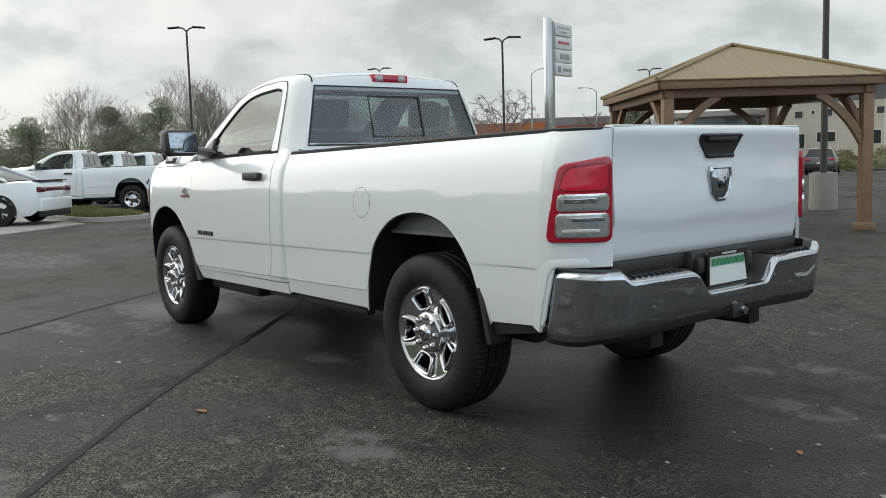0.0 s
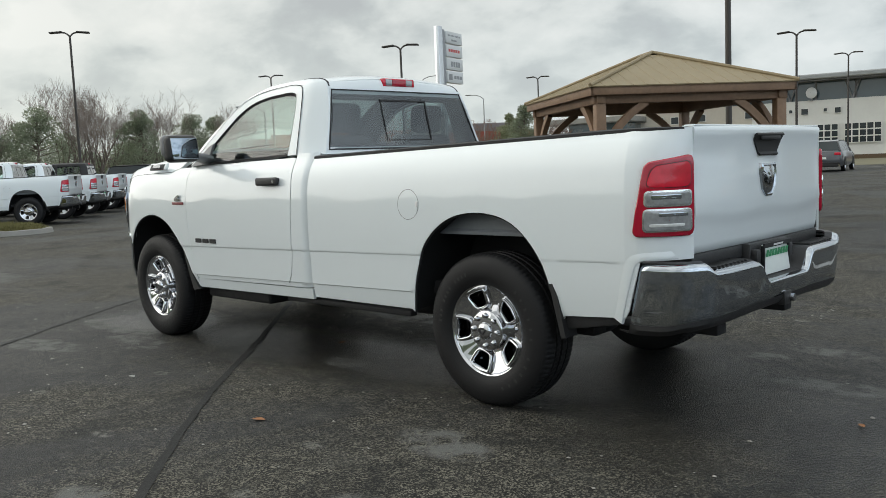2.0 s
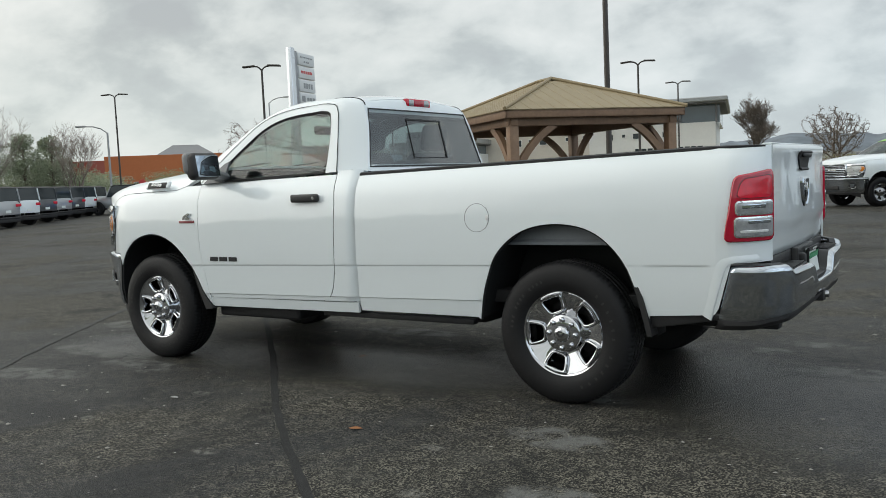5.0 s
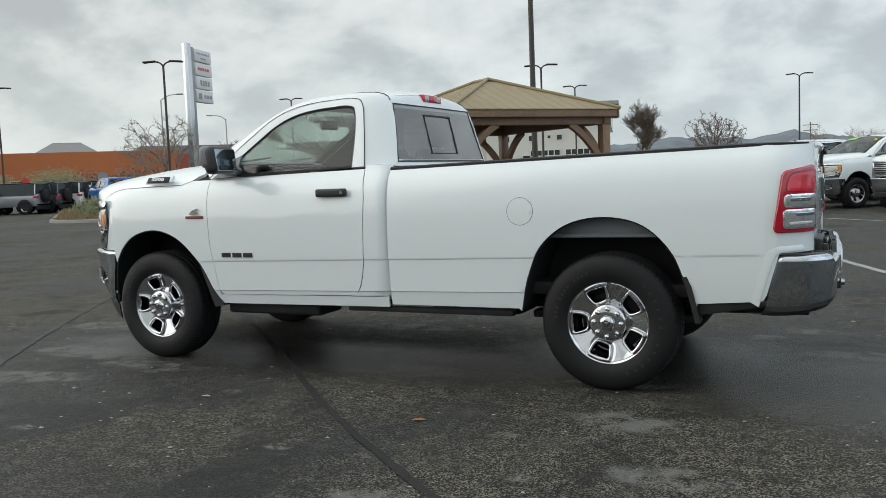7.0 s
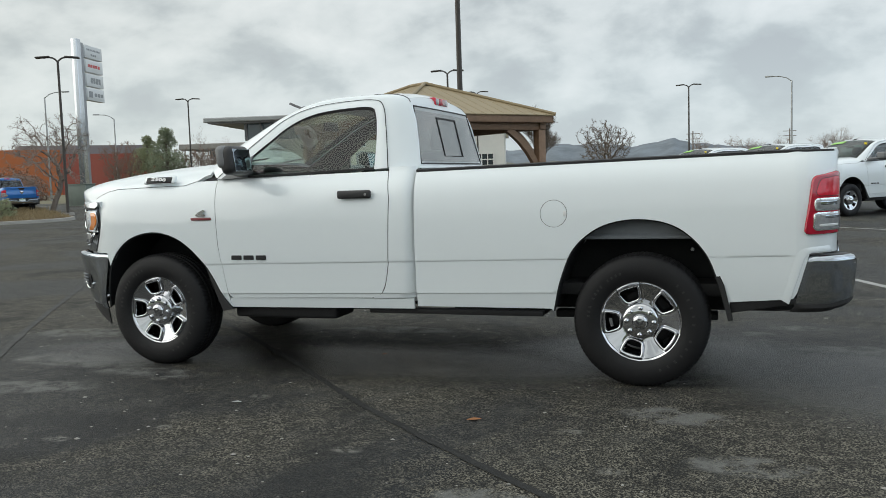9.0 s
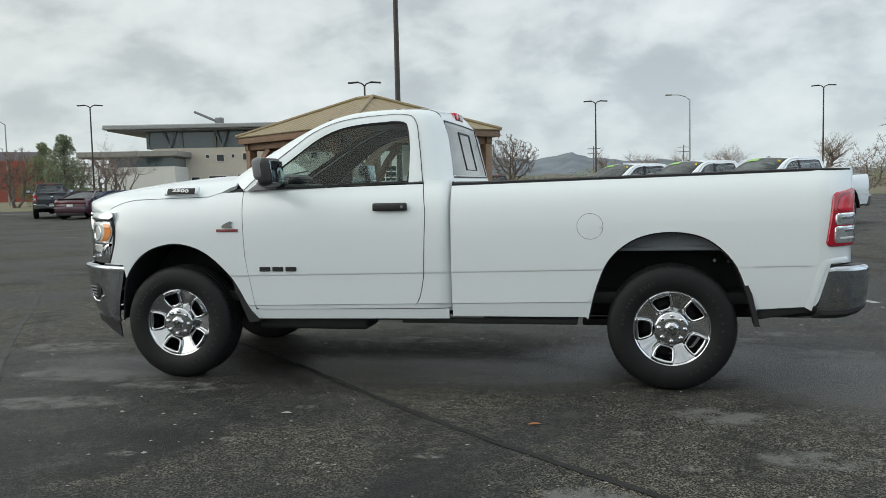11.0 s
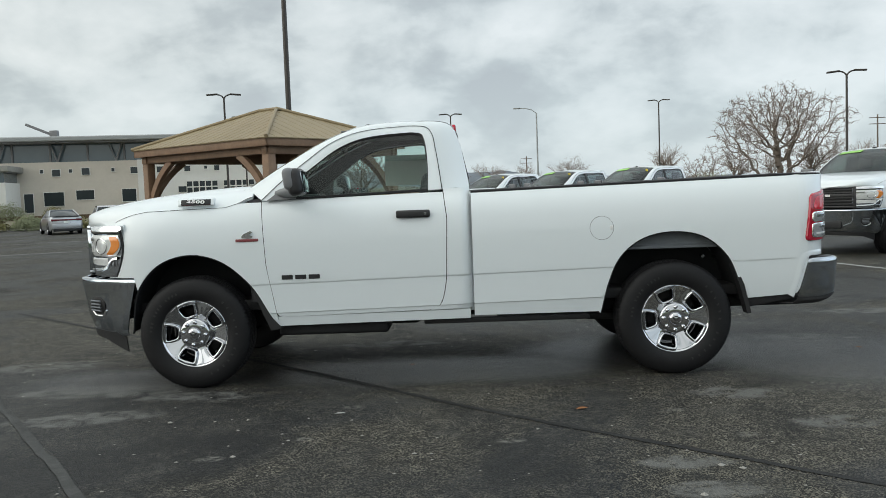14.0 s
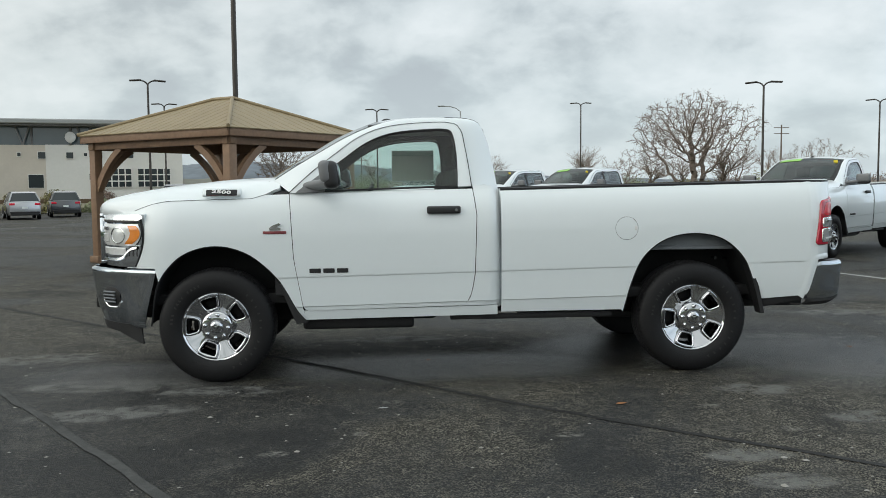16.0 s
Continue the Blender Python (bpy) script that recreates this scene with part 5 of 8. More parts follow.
        part("centre_seat_back", box((sx + 0.12, -0.14, 0.95), (sx + 0.27, 0.14, 1.50), 0.05, 3, rot=Euler((0, radians(12), 0)).to_matrix()), M["cloth"], car)
    part("cabin_mirror", box((-2.53, -0.13, 1.745), (-2.50, 0.11, 1.815), 0.02, 3), M["seal"], car)
    part("rear_shelf", box((-1.74 + e, -0.78, 0.7), (-1.62 + e, 0.78, 1.40), 0.03), M["interior"], car)
    # --- badges ---
    if full:
        for s in (-1, 1):
            x0, x1, w, zc = -3.622, -3.398, 0.899, 1.392
            y0, y1 = sorted((s * (w - 0.012), s * (w + 0.016)))
            tilt = Euler((radians(s * 27), 0, 0)).to_matrix()
            frame_ = part("bonnet_badge", box((x0 - 0.028, y0, zc - 0.034), (x1 + 0.028, y1, zc + 0.034), 0.016, 3, rot=tilt), P, car)
            y0, y1 = sorted((s * (w + 0.010), s * (w + 0.0215)))
            part("badge_plate", box((x0, y0, zc - 0.024), (x1, y1, zc + 0.024), 0.006, 2, rot=tilt), M["seal"], frame_)
            y0, y1 = sorted((s * (w + 0.012), s * (w + 0.0235)))
            part("badge_red_line", box((x0 + 0.008, y0 + s * 0.004, zc - 0.0225), (x1 - 0.008, y1 + s * 0.004, zc - 0.010), 0.002, 1, rot=tilt), M["badge_red"], frame_)
            cu = bpy.data.curves.new("badge_number", "FONT")
            cu.body, cu.size, cu.extrude, cu.align_x, cu.align_y = "2500", 0.034, 0.002, "CENTER", "CENTER"
            cu.space_character, cu.offset = 1.1, 0.0012
            cu.materials.append(M["white_paint"])
            tmp = new("badge_number", cu)
            dg = bpy.context.evaluated_depsgraph_get()
            me = bpy.data.meshes.new_from_object(tmp.evaluated_get(dg))
            bpy.data.objects.remove(tmp)
            o = tagged(new("badge_number", me), kind="stuff")
            o.parent = frame_
            ctr = Vector(((x0 + x1) / 2, s * (w + 0.0172), zc)) + Vector((0, s * 0.0095, 0.0045))
            face = (Matrix.Translation(ctr) @ Euler((radians(s * 27), 0, 0)).to_matrix().to_4x4() @ (pose(0, 0, 0, 90, 0, 0) if s < 0 else pose(0, 0, 0, 90, 0, 180)))
            o.matrix_basis = face @ Matrix(((1.9, 0.25, 0, 0), (0, 1, 0, 0), (0, 0, 1, 0), (0, 0, 0, 1)))
            # wing badge: chrome mark over a red bar
            w = side_w(-3.13, 1.1)
            bx0, bx1 = -3.215, -3.047
            y0, y1 = sorted((s * (w - 0.004), s * (w + 0.008)))
            eb = part("engine_badge", box((bx0, y0, 1.090), (bx1, y1, 1.110), 0.003), M["badge_red"], car, "chrome badge over a red bar")
            bm = bmesh.new()
            pts = [(-3.165, 1.118), (-3.09, 1.118), (-3.085, 1.130), (-3.112, 1.140), (-3.085, 1.158), (-3.10, 1.168), (-3.15, 1.148), (-3.17, 1.130)]
            low_ = [bm.verts.new((x, s * (w - 0.002), z)) for x, z in pts]
            hi_ = [bm.verts.new((x, s * (w + 0.012), z)) for x, z in pts]
            bm.faces.new(hi_)
            for k in range(len(pts)):
                bm.faces.new((low_[k], low_[(k + 1) % 8], hi_[(k + 1) % 8], hi_[k]))
            bmesh.ops.recalc_face_normals(bm, faces=bm.faces)
            part("badge_mark", bm, M["bright_chrome"], eb, smooth=False)
    w = side_w(-2.73, 0.82)
    for s, dr in zip((-1, 1), doors[0]):
        y0, y1 = sorted((s * (w - 0.002), s * (w + 0.008)))
        for x in (-2.885, -2.785, -2.685):
            part("door_badge", box((x, y0, 0.802), (x + 0.082, y1, 0.834), 0.003, 1), M["under"], dr, "dark grey metal bar", smooth=False)
    if sticker:
        rows = []
        for i in range(iw - 4, iw):
            a, fade = r[i], 1 - 0.5 * i / iw
            rows.append([(a[0] - 0.13 * fade * (1 - u * u) - 0.006, u * -a[1], a[2] + (0.01 + 0.03 * i / iw) * (1 - u * u) + 0.006) for u in np.linspace(0.22, 0.90, 6)])
        mesh_part("window_sticker", *sheet(rows), M["sticker"], car, "fluorescent green price sticker", thick=0.002)
        a = r[iw - 4]
        part("price_card", box((a[0] - 0.075, -0.60, a[2] - 0.035), (a[0] - 0.068, -0.52, a[2] + 0.035), 0.0), M["yellow_card"], car, "small yellow card in the windscreen")
    # --- wheels ---
    CENTRE[0] = None
    build_wheel(car, 0, -0.815, 0.415, -1, turns[0], full)
    build_wheel(car, -3.569, -0.815, 0.415, -1, turns[1], full)
    build_wheel(car, 0, 0.815, 0.415, 1, turns[2], full)
    build_wheel(car, -3.569, 0.815, 0.415, 1, turns[3], full)
    return car


# ---- more materials of the place ----
def asphalt_material():
    m = bpy.data.materials.new("asphalt")
    m.use_nodes = True
    t = m.node_tree
    p = t.nodes["Principled BSDF"]
    geo = t.nodes.new("ShaderNodeNewGeometry")
    pos = geo.outputs["Position"]

    def noise_(scale, detail=5.0, rough=0.6, dist=0.0):
        n = node(t, "ShaderNodeTexNoise", Scale=scale, Detail=detail, Roughness=rough, Distortion=dist)
        t.links.new(pos, n.inputs["Vector"])
        return n.outputs["Fac"]

    def ranged(sock, a, b, c, d):
        r = node(t, "ShaderNodeMapRange")
        for k, v in enumerate((a, b, c, d)):
            r.inputs[k + 1].default_value = v
        t.links.new(sock, r.inputs[0])
        return r.outputs[0]

    def math_(op, a, b):
        n = t.nodes.new("ShaderNodeMath"); n.operation = op
        for k, v in enumerate((a, b)):
            if isinstance(v, (int, float)):
                n.inputs[k].default_value = v
            else:
                t.links.new(v, n.inputs[k])
        return n.outputs[0]

    def blend(fac, a, b):
        n = node(t, "ShaderNodeMix"); n.data_type = "RGBA"
        t.links.new(fac, n.inputs[0])
        for k, v in ((6, a), (7, b)):
            if isinstance(v, tuple):
                n.inputs[k].default_value = v
            else:
                t.links.new(v, n.inputs[k])
        return n.outputs[2]
    def spots(places, inner, outer):
        """Greatest of several soft ovals: centre x, y, half axes, turn in degrees."""
        total = None
        for x, y, a, b, deg in places:
            v = t.nodes.new("ShaderNodeVectorMath"); v.operation = "SUBTRACT"; v.inputs[1].default_value = (x, y, 0)
            t.links.new(pos, v.inputs[0])
            tn = t.nodes.new("ShaderNodeVectorRotate"); tn.rotation_type = "Z_AXIS"; tn.inputs["Angle"].default_value = radians(-deg)
            t.links.new(v.outputs[0], tn.inputs["Vector"])
            q = t.nodes.new("ShaderNodeVectorMath"); q.operation = "DIVIDE"; q.inputs[1].default_value = (a, b, 1)
            t.links.new(tn.outputs[0], q.inputs[0])
            ln = t.nodes.new("ShaderNodeVectorMath"); ln.operation = "LENGTH"
            t.links.new(q.outputs[0], ln.inputs[0])
            f = ranged(ln.outputs["Value"], inner, outer, 1.0, 0.0)
            total = f if total is None else math_("MAXIMUM", total, f)
        return total
    # stones of two sizes in tar
    stones = node(t, "ShaderNodeTexVoronoi", Scale=135.0)
    t.links.new(pos, stones.inputs["Vector"])
    chips = node(t, "ShaderNodeTexVoronoi", Scale=46.0)
    t.links.new(pos, chips.inputs["Vector"])
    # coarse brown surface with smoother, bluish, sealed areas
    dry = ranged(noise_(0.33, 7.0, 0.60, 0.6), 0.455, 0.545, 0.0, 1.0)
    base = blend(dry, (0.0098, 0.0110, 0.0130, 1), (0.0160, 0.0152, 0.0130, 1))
    # ovals along the truck: damp ground, with its contact shade put into the colour
    wet_shade = spots(((1.35, -0.55, 1.25, 1.1, 0), (-1.8, -0.55, 2.3, 0.62, 0), (-4.2, -0.6, 0.9, 0.5, 0), (0.1, 0.0, 1.3, 0.9, 0)), 0.55, 1.15)
    dry = math_("MULTIPLY", dry, ranged(wet_shade, 0.0, 1.0, 1.0, 0.0))
    clump = ranged(noise_(9.0, 4.0, 0.65), 0.34, 0.66, 0.35, 1.25)
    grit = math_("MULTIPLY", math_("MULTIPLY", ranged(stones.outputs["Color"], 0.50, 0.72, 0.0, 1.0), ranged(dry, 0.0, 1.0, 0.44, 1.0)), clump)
    col = blend(grit, base, (0.190, 0.176, 0.140, 1))
    speck = math_("MULTIPLY", ranged(chips.outputs["Distance"], 0.24, 0.14, 0.0, 1.0), ranged(chips.outputs["Color"], 0.62, 0.70, 0.0, 1.0))
    col = blend(math_("MULTIPLY", speck, 0.55), col, (0.26, 0.25, 0.21, 1))
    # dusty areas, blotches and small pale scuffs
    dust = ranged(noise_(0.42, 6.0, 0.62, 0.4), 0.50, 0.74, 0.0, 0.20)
    # pale dust and blotches are held back inside the painted shade
    open_ = ranged(wet_shade, 0.0, 1.0, 1.0, 0.15)
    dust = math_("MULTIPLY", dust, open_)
    col = blend(dust, col, (0.060, 0.060, 0.056, 1))
    blot = ranged(noise_(1.7, 8.0, 0.74, 0.6), 0.53, 0.64, 0.0, 0.42)
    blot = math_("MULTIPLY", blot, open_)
    col = blend(blot, col, (0.062, 0.061, 0.055, 1))
    dark_blot = ranged(noise_(0.9, 8.0, 0.72, 0.5), 0.52, 0.60, 0.0, 0.60)
    col = blend(dark_blot, col, (0.0085, 0.0092, 0.0100, 1))
    scuffs = node(t, "ShaderNodeTexVoronoi", Scale=2.1)
    squash = t.nodes.new("ShaderNodeVectorMath"); squash.operation = "MULTIPLY"; squash.inputs[1].default_value = (0.75, 1.25, 1.0)
    t.links.new(pos, squash.inputs[0]); t.links.new(squash.outputs[0], scuffs.inputs["Vector"])
    scuff = math_("MULTIPLY", math_("MULTIPLY", ranged(scuffs.outputs["Distance"], 0.15, 0.09, 0.0, 1.0), ranged(scuffs.outputs["Color"], 0.50, 0.60, 0.0, 1.0)), ranged(noise_(24.0, 5.0, 0.7), 0.44, 0.58, 0.0, 1.0))
    col = blend(math_("MULTIPLY", scuff, 0.75), col, (0.20, 0.195, 0.175, 1))
    # single pale stains
    total = spots(((0.24, -1.55, 0.30, 0.17, -8), (-1.42, 0.10, 0.22, 0.14, 0), (-1.43, -0.72, 0.24, 0.12, 0), (-2.3, 0.72, 0.6, 0.16, 0), (0.74, 0.96, 0.16, 0.10, 0), (1.04, 1.28, 0.30, 0.12, 0), (1.32, 0.45, 0.34, 0.16, 0),
                   (-4.3, -0.95, 0.7, 0.22, 0), (-4.1, -1.75, 0.55, 0.18, 10), (-5.2, 0.1, 0.5, 0.25, 0), (-0.45, -2.95, 0.24, 0.11, 0), (0.62, -2.3, 0.30, 0.14, 0), (-0.42, -3.35, 0.25, 0.12, 0), (-3.5, -1.2, 0.5, 0.14, 0),
                   (-10.4, -0.5, 1.6, 0.7, 0), (0.1, -0.75, 0.25, 0.10, 0), (2.7, 1.8, 0.6, 0.2, 0)), 0.80, 1.08)
    ragged = math_("MULTIPLY", total, ranged(noise_(5.5, 7.0, 0.72), 0.43, 0.56, 0.0, 1.0))
    col = blend(math_("MULTIPLY", ragged, 0.80), col, (0.150, 0.150, 0.142, 1))
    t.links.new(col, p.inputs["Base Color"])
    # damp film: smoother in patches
    rough = math_("SUBTRACT", math_("ADD", ranged(dry, 0.0, 1.0, 0.56, 0.74), math_("MULTIPLY", ragged, 0.15)), math_("MULTIPLY", wet_shade, 0.26))
    t.links.new(rough, p.inputs["Roughness"])
    p.inputs["Specular IOR Level"].default_value = 0.21
    h = math_("ADD", math_("MULTIPLY", stones.outputs["Distance"], 0.8), math_("MULTIPLY", noise_(130.0), 0.4))
    b = node(t, "ShaderNodeBump", Strength=0.6, Distance=0.010)
    t.links.new(h, b.inputs["Height"]); t.links.new(b.outputs[0], p.inputs["Normal"])
    return m


def leaf_material(name, color):
    """Thin leaves: half the light goes through them."""
    m = material(name, color, 0.8, grain=1.8, vary=0.45)
    t = m.node_tree
    p, out = t.nodes["Principled BSDF"], t.nodes["Material Output"]
    thin = node(t, "ShaderNodeBsdfTranslucent", Color=tuple(min(1.0, c * 1.5) for c in color) + (1,))
    both_ = t.nodes.new("ShaderNodeAddShader")
    t.links.new(p.outputs[0], both_.inputs[0]); t.links.new(thin.outputs[0], both_.inputs[1])
    t.links.new(both_.outputs[0], out.inputs["Surface"])
    return m


M["asphalt"] = asphalt_material()
M["field"] = material("dry_field_grass", (0.16, 0.145, 0.085), 0.95, grain=1.5, vary=0.35, bump=0.3, bump_scale=3, stain=0.5, stain_scale=0.03)
M["tar"] = material("tar_seam", (0.025, 0.025, 0.0246), 0.7, grain=45, vary=0.5, spec=0.2, bump=0.4, bump_scale=150, stain=0.5, stain_scale=4)
M["pale_seam"] = material("pale_joint", (0.050, 0.051, 0.049), 0.85, grain=30, vary=0.6, bump=0.4, bump_scale=120, stain=1.0, stain_scale=5)
M["road_paint"] = material("worn_white_road_paint", (0.36, 0.36, 0.35), 0.75, grain=25, vary=0.35, stain=0.8, stain_scale=9)
M["concrete"] = material("concrete", (0.30, 0.29, 0.265), 0.85, grain=40, vary=0.15, bump=0.3, bump_scale=60, stain=0.35, stain_scale=1.5)
M["turf"] = material("patchy_turf", (0.10, 0.115, 0.04), 0.95, grain=14, vary=0.5, bump=0.8, bump_scale=40, stain=0.4, stain_scale=2)
M["mulch"] = material("brown_mulch", (0.11, 0.075, 0.045), 0.95, grain=30, vary=0.5, bump=0.8, bump_scale=25)
M["grass"] = material("grass_blades", (0.17, 0.155, 0.055), 0.8, grain=12, vary=0.4, stain=0.4, stain_scale=3)
M["wood"] = material("stained_cedar", (0.225, 0.136, 0.080), 0.6, grain=14, vary=0.3, bump=0.25, bump_scale=60, stain=0.35, stain_scale=3, random_hue=0.12)
M["roof_tan"] = material("tan_metal_roof", (0.27, 0.21, 0.118), 0.55, grain=9, vary=0.10, metal=0.0, bump=0.1, bump_scale=30, stain=0.22, stain_scale=1.0)
M["pole"] = material("dark_bronze_pole", (0.045, 0.038, 0.032), 0.5, grain=20, vary=0.2)
M["galv"] = material("galvanised_pole", (0.33, 0.34, 0.34), 0.45, metal=0.6, grain=20, vary=0.15)
M["alu"] = material("brushed_aluminium", (0.62, 0.65, 0.68), 0.25, metal=0.9, grain=15, vary=0.08)
M["sign_white"] = material("sign_white", (0.62, 0.63, 0.63), 0.4, grain=10, vary=0.05)
M["sign_grey"] = material("sign_grey", (0.25, 0.26, 0.27), 0.4, grain=10, vary=0.08)
M["sign_red"] = material("sign_red", (0.50, 0.05, 0.05), 0.4, grain=10, vary=0.08)
M["beige"] = material("beige_stucco", (0.58, 0.53, 0.455), 0.9, grain=3, vary=0.08, bump=0.1, bump_scale=20, stain=0.15, stain_scale=0.3)
M["pale_wall"] = material("pale_plaster", (0.70, 0.69, 0.65), 0.85, grain=3, vary=0.06, stain=0.1, stain_scale=0.3)
M["orange"] = material("orange_stucco", (0.42, 0.135, 0.05), 0.9, grain=2, vary=0.1, stain=0.15, stain_scale=0.1)
M["terracotta"] = material("red_stucco", (0.30, 0.085, 0.06), 0.9, grain=2, vary=0.1, stain=0.15, stain_scale=0.1)
M["grey_roof"] = material("grey_roofing", (0.20, 0.20, 0.205), 0.7, grain=2, vary=0.1, stain=0.2, stain_scale=0.2)
M["window_pane"] = material("dark_window_pane", (0.028, 0.036, 0.04), 0.08, grain=1, vary=0.15, coat=0.0, spec=0.45)
M["blue_pane"] = material("blue_grey_glazing", (0.085, 0.115, 0.13), 0.08, grain=0.6, vary=0.2, spec=0.9)
M["bark"] = material("grey_brown_bark", (0.16, 0.13, 0.108), 0.9, grain=14, vary=0.35, bump=0.6, bump_scale=12)
M["twig"] = material("pale_twigs", (0.25, 0.205, 0.175), 0.9, grain=6, vary=0.3)
M["rust_twig"] = material("reddish_twigs", (0.20, 0.14, 0.11), 0.9, grain=6, vary=0.3)
M["needles"] = leaf_material("conifer_needles", (0.115, 0.13, 0.088))
M["olive"] = leaf_material("olive_leaves", (0.11, 0.12, 0.07))
M["dry_grass"] = material("dry_brown_grass", (0.25, 0.19, 0.10), 0.9, grain=12, vary=0.4, stain=0.4, stain_scale=3)
M["dry_leaf"] = material("dry_brown_leaf", (0.30, 0.13, 0.05), 0.75, grain=60, vary=0.3)
# far hills: the blue haze of the air is put into the base colour
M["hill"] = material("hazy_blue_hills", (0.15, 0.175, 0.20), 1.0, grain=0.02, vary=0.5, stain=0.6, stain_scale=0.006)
M["hill_near"] = material("brown_green_hills", (0.14, 0.14, 0.11), 1.0, grain=0.03, vary=0.5, stain=0.7, stain_scale=0.012)
M["cabinet_green"] = material("weathered_green_metal", (0.15, 0.18, 0.155), 0.6, grain=8, vary=0.12, stain=0.3, stain_scale=2)
M["yellow"] = material("yellow_paint", (0.55, 0.36, 0.04), 0.6, grain=10, vary=0.1)

# ---- ground and its seams ----
bm = bmesh.new()
bmesh.ops.create_grid(bm, x_segments=4, y_segments=4, size=4000)
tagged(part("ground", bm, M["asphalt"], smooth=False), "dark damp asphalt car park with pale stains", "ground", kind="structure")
rng = random.Random(4)


def strip(name, points, width, mat, z, jitter=0.0, label="", category="joint"):
    """A flat strip along a line on the ground, with slightly uneven edges."""
    pts = curve_points([(x, y) for x, y in points], max(8, int(6 * math.dist(points[0], points[-1]))))
    d = np.gradient(pts, axis=0)
    n = np.stack([-d[:, 1], d[:, 0]], 1) / (np.linalg.norm(d, axis=1)[:, None] + 1e-9)
    rows = []
    for p, q in zip(pts, n):
        wob = rng.uniform(-jitter, jitter)
        w = width * rng.uniform(0.9, 1.1)
        c = p + q * wob
        rows.append([(*(c - q * w / 2), z), (*(c + q * w / 2), z)])
    return tagged(mesh_part(name, *sheet(rows), mat, smooth=False), label, category, kind="structure")


strip("asphalt_seam", ((-7.5, 3.9), (-2.7, -0.57), (-1.3, -1.95), (-0.28, -2.82), (3.0, -5.6)), 0.048, M["tar"], 0.004, 0.006, "dark tar joint in the asphalt")
strip("asphalt_seam", ((-9.6, 5.6), (-7.8, 2.97), (-5.16, -0.93), (-4.0, -2.45), (-2.2, -5.0)), 0.060, M["pale_seam"], 0.0045, 0.012, "pale worn joint in the asphalt")
for a, b in (((0.9, 7.3), (2.4, 3.3)), ((4.4, 7.6), (5.5, 3.4)), ((-4.2, 14.5), (-2.6, 10.8)), ((-17.5, 17.0), (-13.0, 18.8)), ((-21, 24), (-15, 27)), ((3.6, 12.6), (0.2, 16.1))):
    strip("parking_stripe", (a, ((a[0] + b[0]) / 2, (a[1] + b[1]) / 2), b), 0.10, M["road_paint"], 0.004, 0.004, "worn white parking stripe on asphalt", "parking stripe")


def capsule_outline(a, b, r, n=14):
    a, b = np.array(a, float), np.array(b, float)
    ang = math.atan2(*(b - a)[::-1])
    return [tuple(b + r * np.array((math.cos(ang + t_), math.sin(ang + t_)))) for t_ in np.linspace(-math.pi / 2, math.pi / 2, n)] + \
           [tuple(a + r * np.array((math.cos(ang + t_), math.sin(ang + t_)))) for t_ in np.linspace(math.pi / 2, 3 * math.pi / 2, n)]


def island(a, b, r, soil, label):
    """A planted island with a raised concrete kerb."""
    o = thing("traffic_island", (0, 0, 0), label=label, category="traffic island")
    out, mid, inn = capsule_outline(a, b, r), capsule_outline(a, b, r - 0.03), capsule_outline(a, b, r - 0.16)
    n = len(out)
    rows = [[(*out[k % n], 0), (*mid[k % n], 0.115), (*inn[k % n], 0.125), (*inn[k % n], 0.08)] for k in range(n + 1)]
    mesh_part("kerb", *sheet(rows), M["concrete"], o, smooth=False)
    c = ((a[0] + b[0]) / 2, (a[1] + b[1]) / 2)
    vs = [(*p, 0.10) for p in inn] + [(*c, 0.20)]
    mesh_part("soil", vs, [(k, (k + 1) % n, n) for k in range(n)], soil, o)
    return o, inn


def blades(name, inside, count, height, mat, label, seed, parent=None, base=0.11):
    """Tufts of grass as one heap of thin blades."""
    r_ = random.Random(seed)
    verts, faces = [], []
    poly = np.array(inside)
    lo, hi = poly.min(0), poly.max(0)

    def within(x, y):
        c = False
        j = len(poly) - 1
        for i in range(len(poly)):
            if (poly[i, 1] > y) != (poly[j, 1] > y) and x < (poly[j, 0] - poly[i, 0]) * (y - poly[i, 1]) / (poly[j, 1] - poly[i, 1]) + poly[i, 0]:
                c = not c
            j = i
        return c
    made = 0
    while made < count:
        x, y = r_.uniform(lo[0], hi[0]), r_.uniform(lo[1], hi[1])
        if not within(x, y):
            continue
        h0 = height * (0.35 + 0.65 * abs(noise.noise(Vector((x * 0.9, y * 0.9, seed)))) * 1.8)
        for _ in range(7):
            a, l, w = r_.uniform(0, 6.28), h0 * r_.uniform(0.6, 1.2), r_.uniform(0.006, 0.014)
            dx, dy = r_.uniform(-0.08, 0.08), r_.uniform(-0.08, 0.08)
            bx_, by_ = x + dx, y + dy
            tx, ty = bx_ + math.cos(a) * l * 0.4, by_ + math.sin(a) * l * 0.4
            k = len(verts)
            verts += [(bx_ - w * math.sin(a), by_ + w * math.cos(a), base), (bx_ + w * math.sin(a), by_ - w * math.cos(a), base), (tx, ty, base + l)]
            faces.append((k, k + 1, k + 2))
        made += 1
    o = mesh_part(name, verts, faces, mat, parent, smooth=False)
    return tagged(o, label, "grass", kind="stuff")


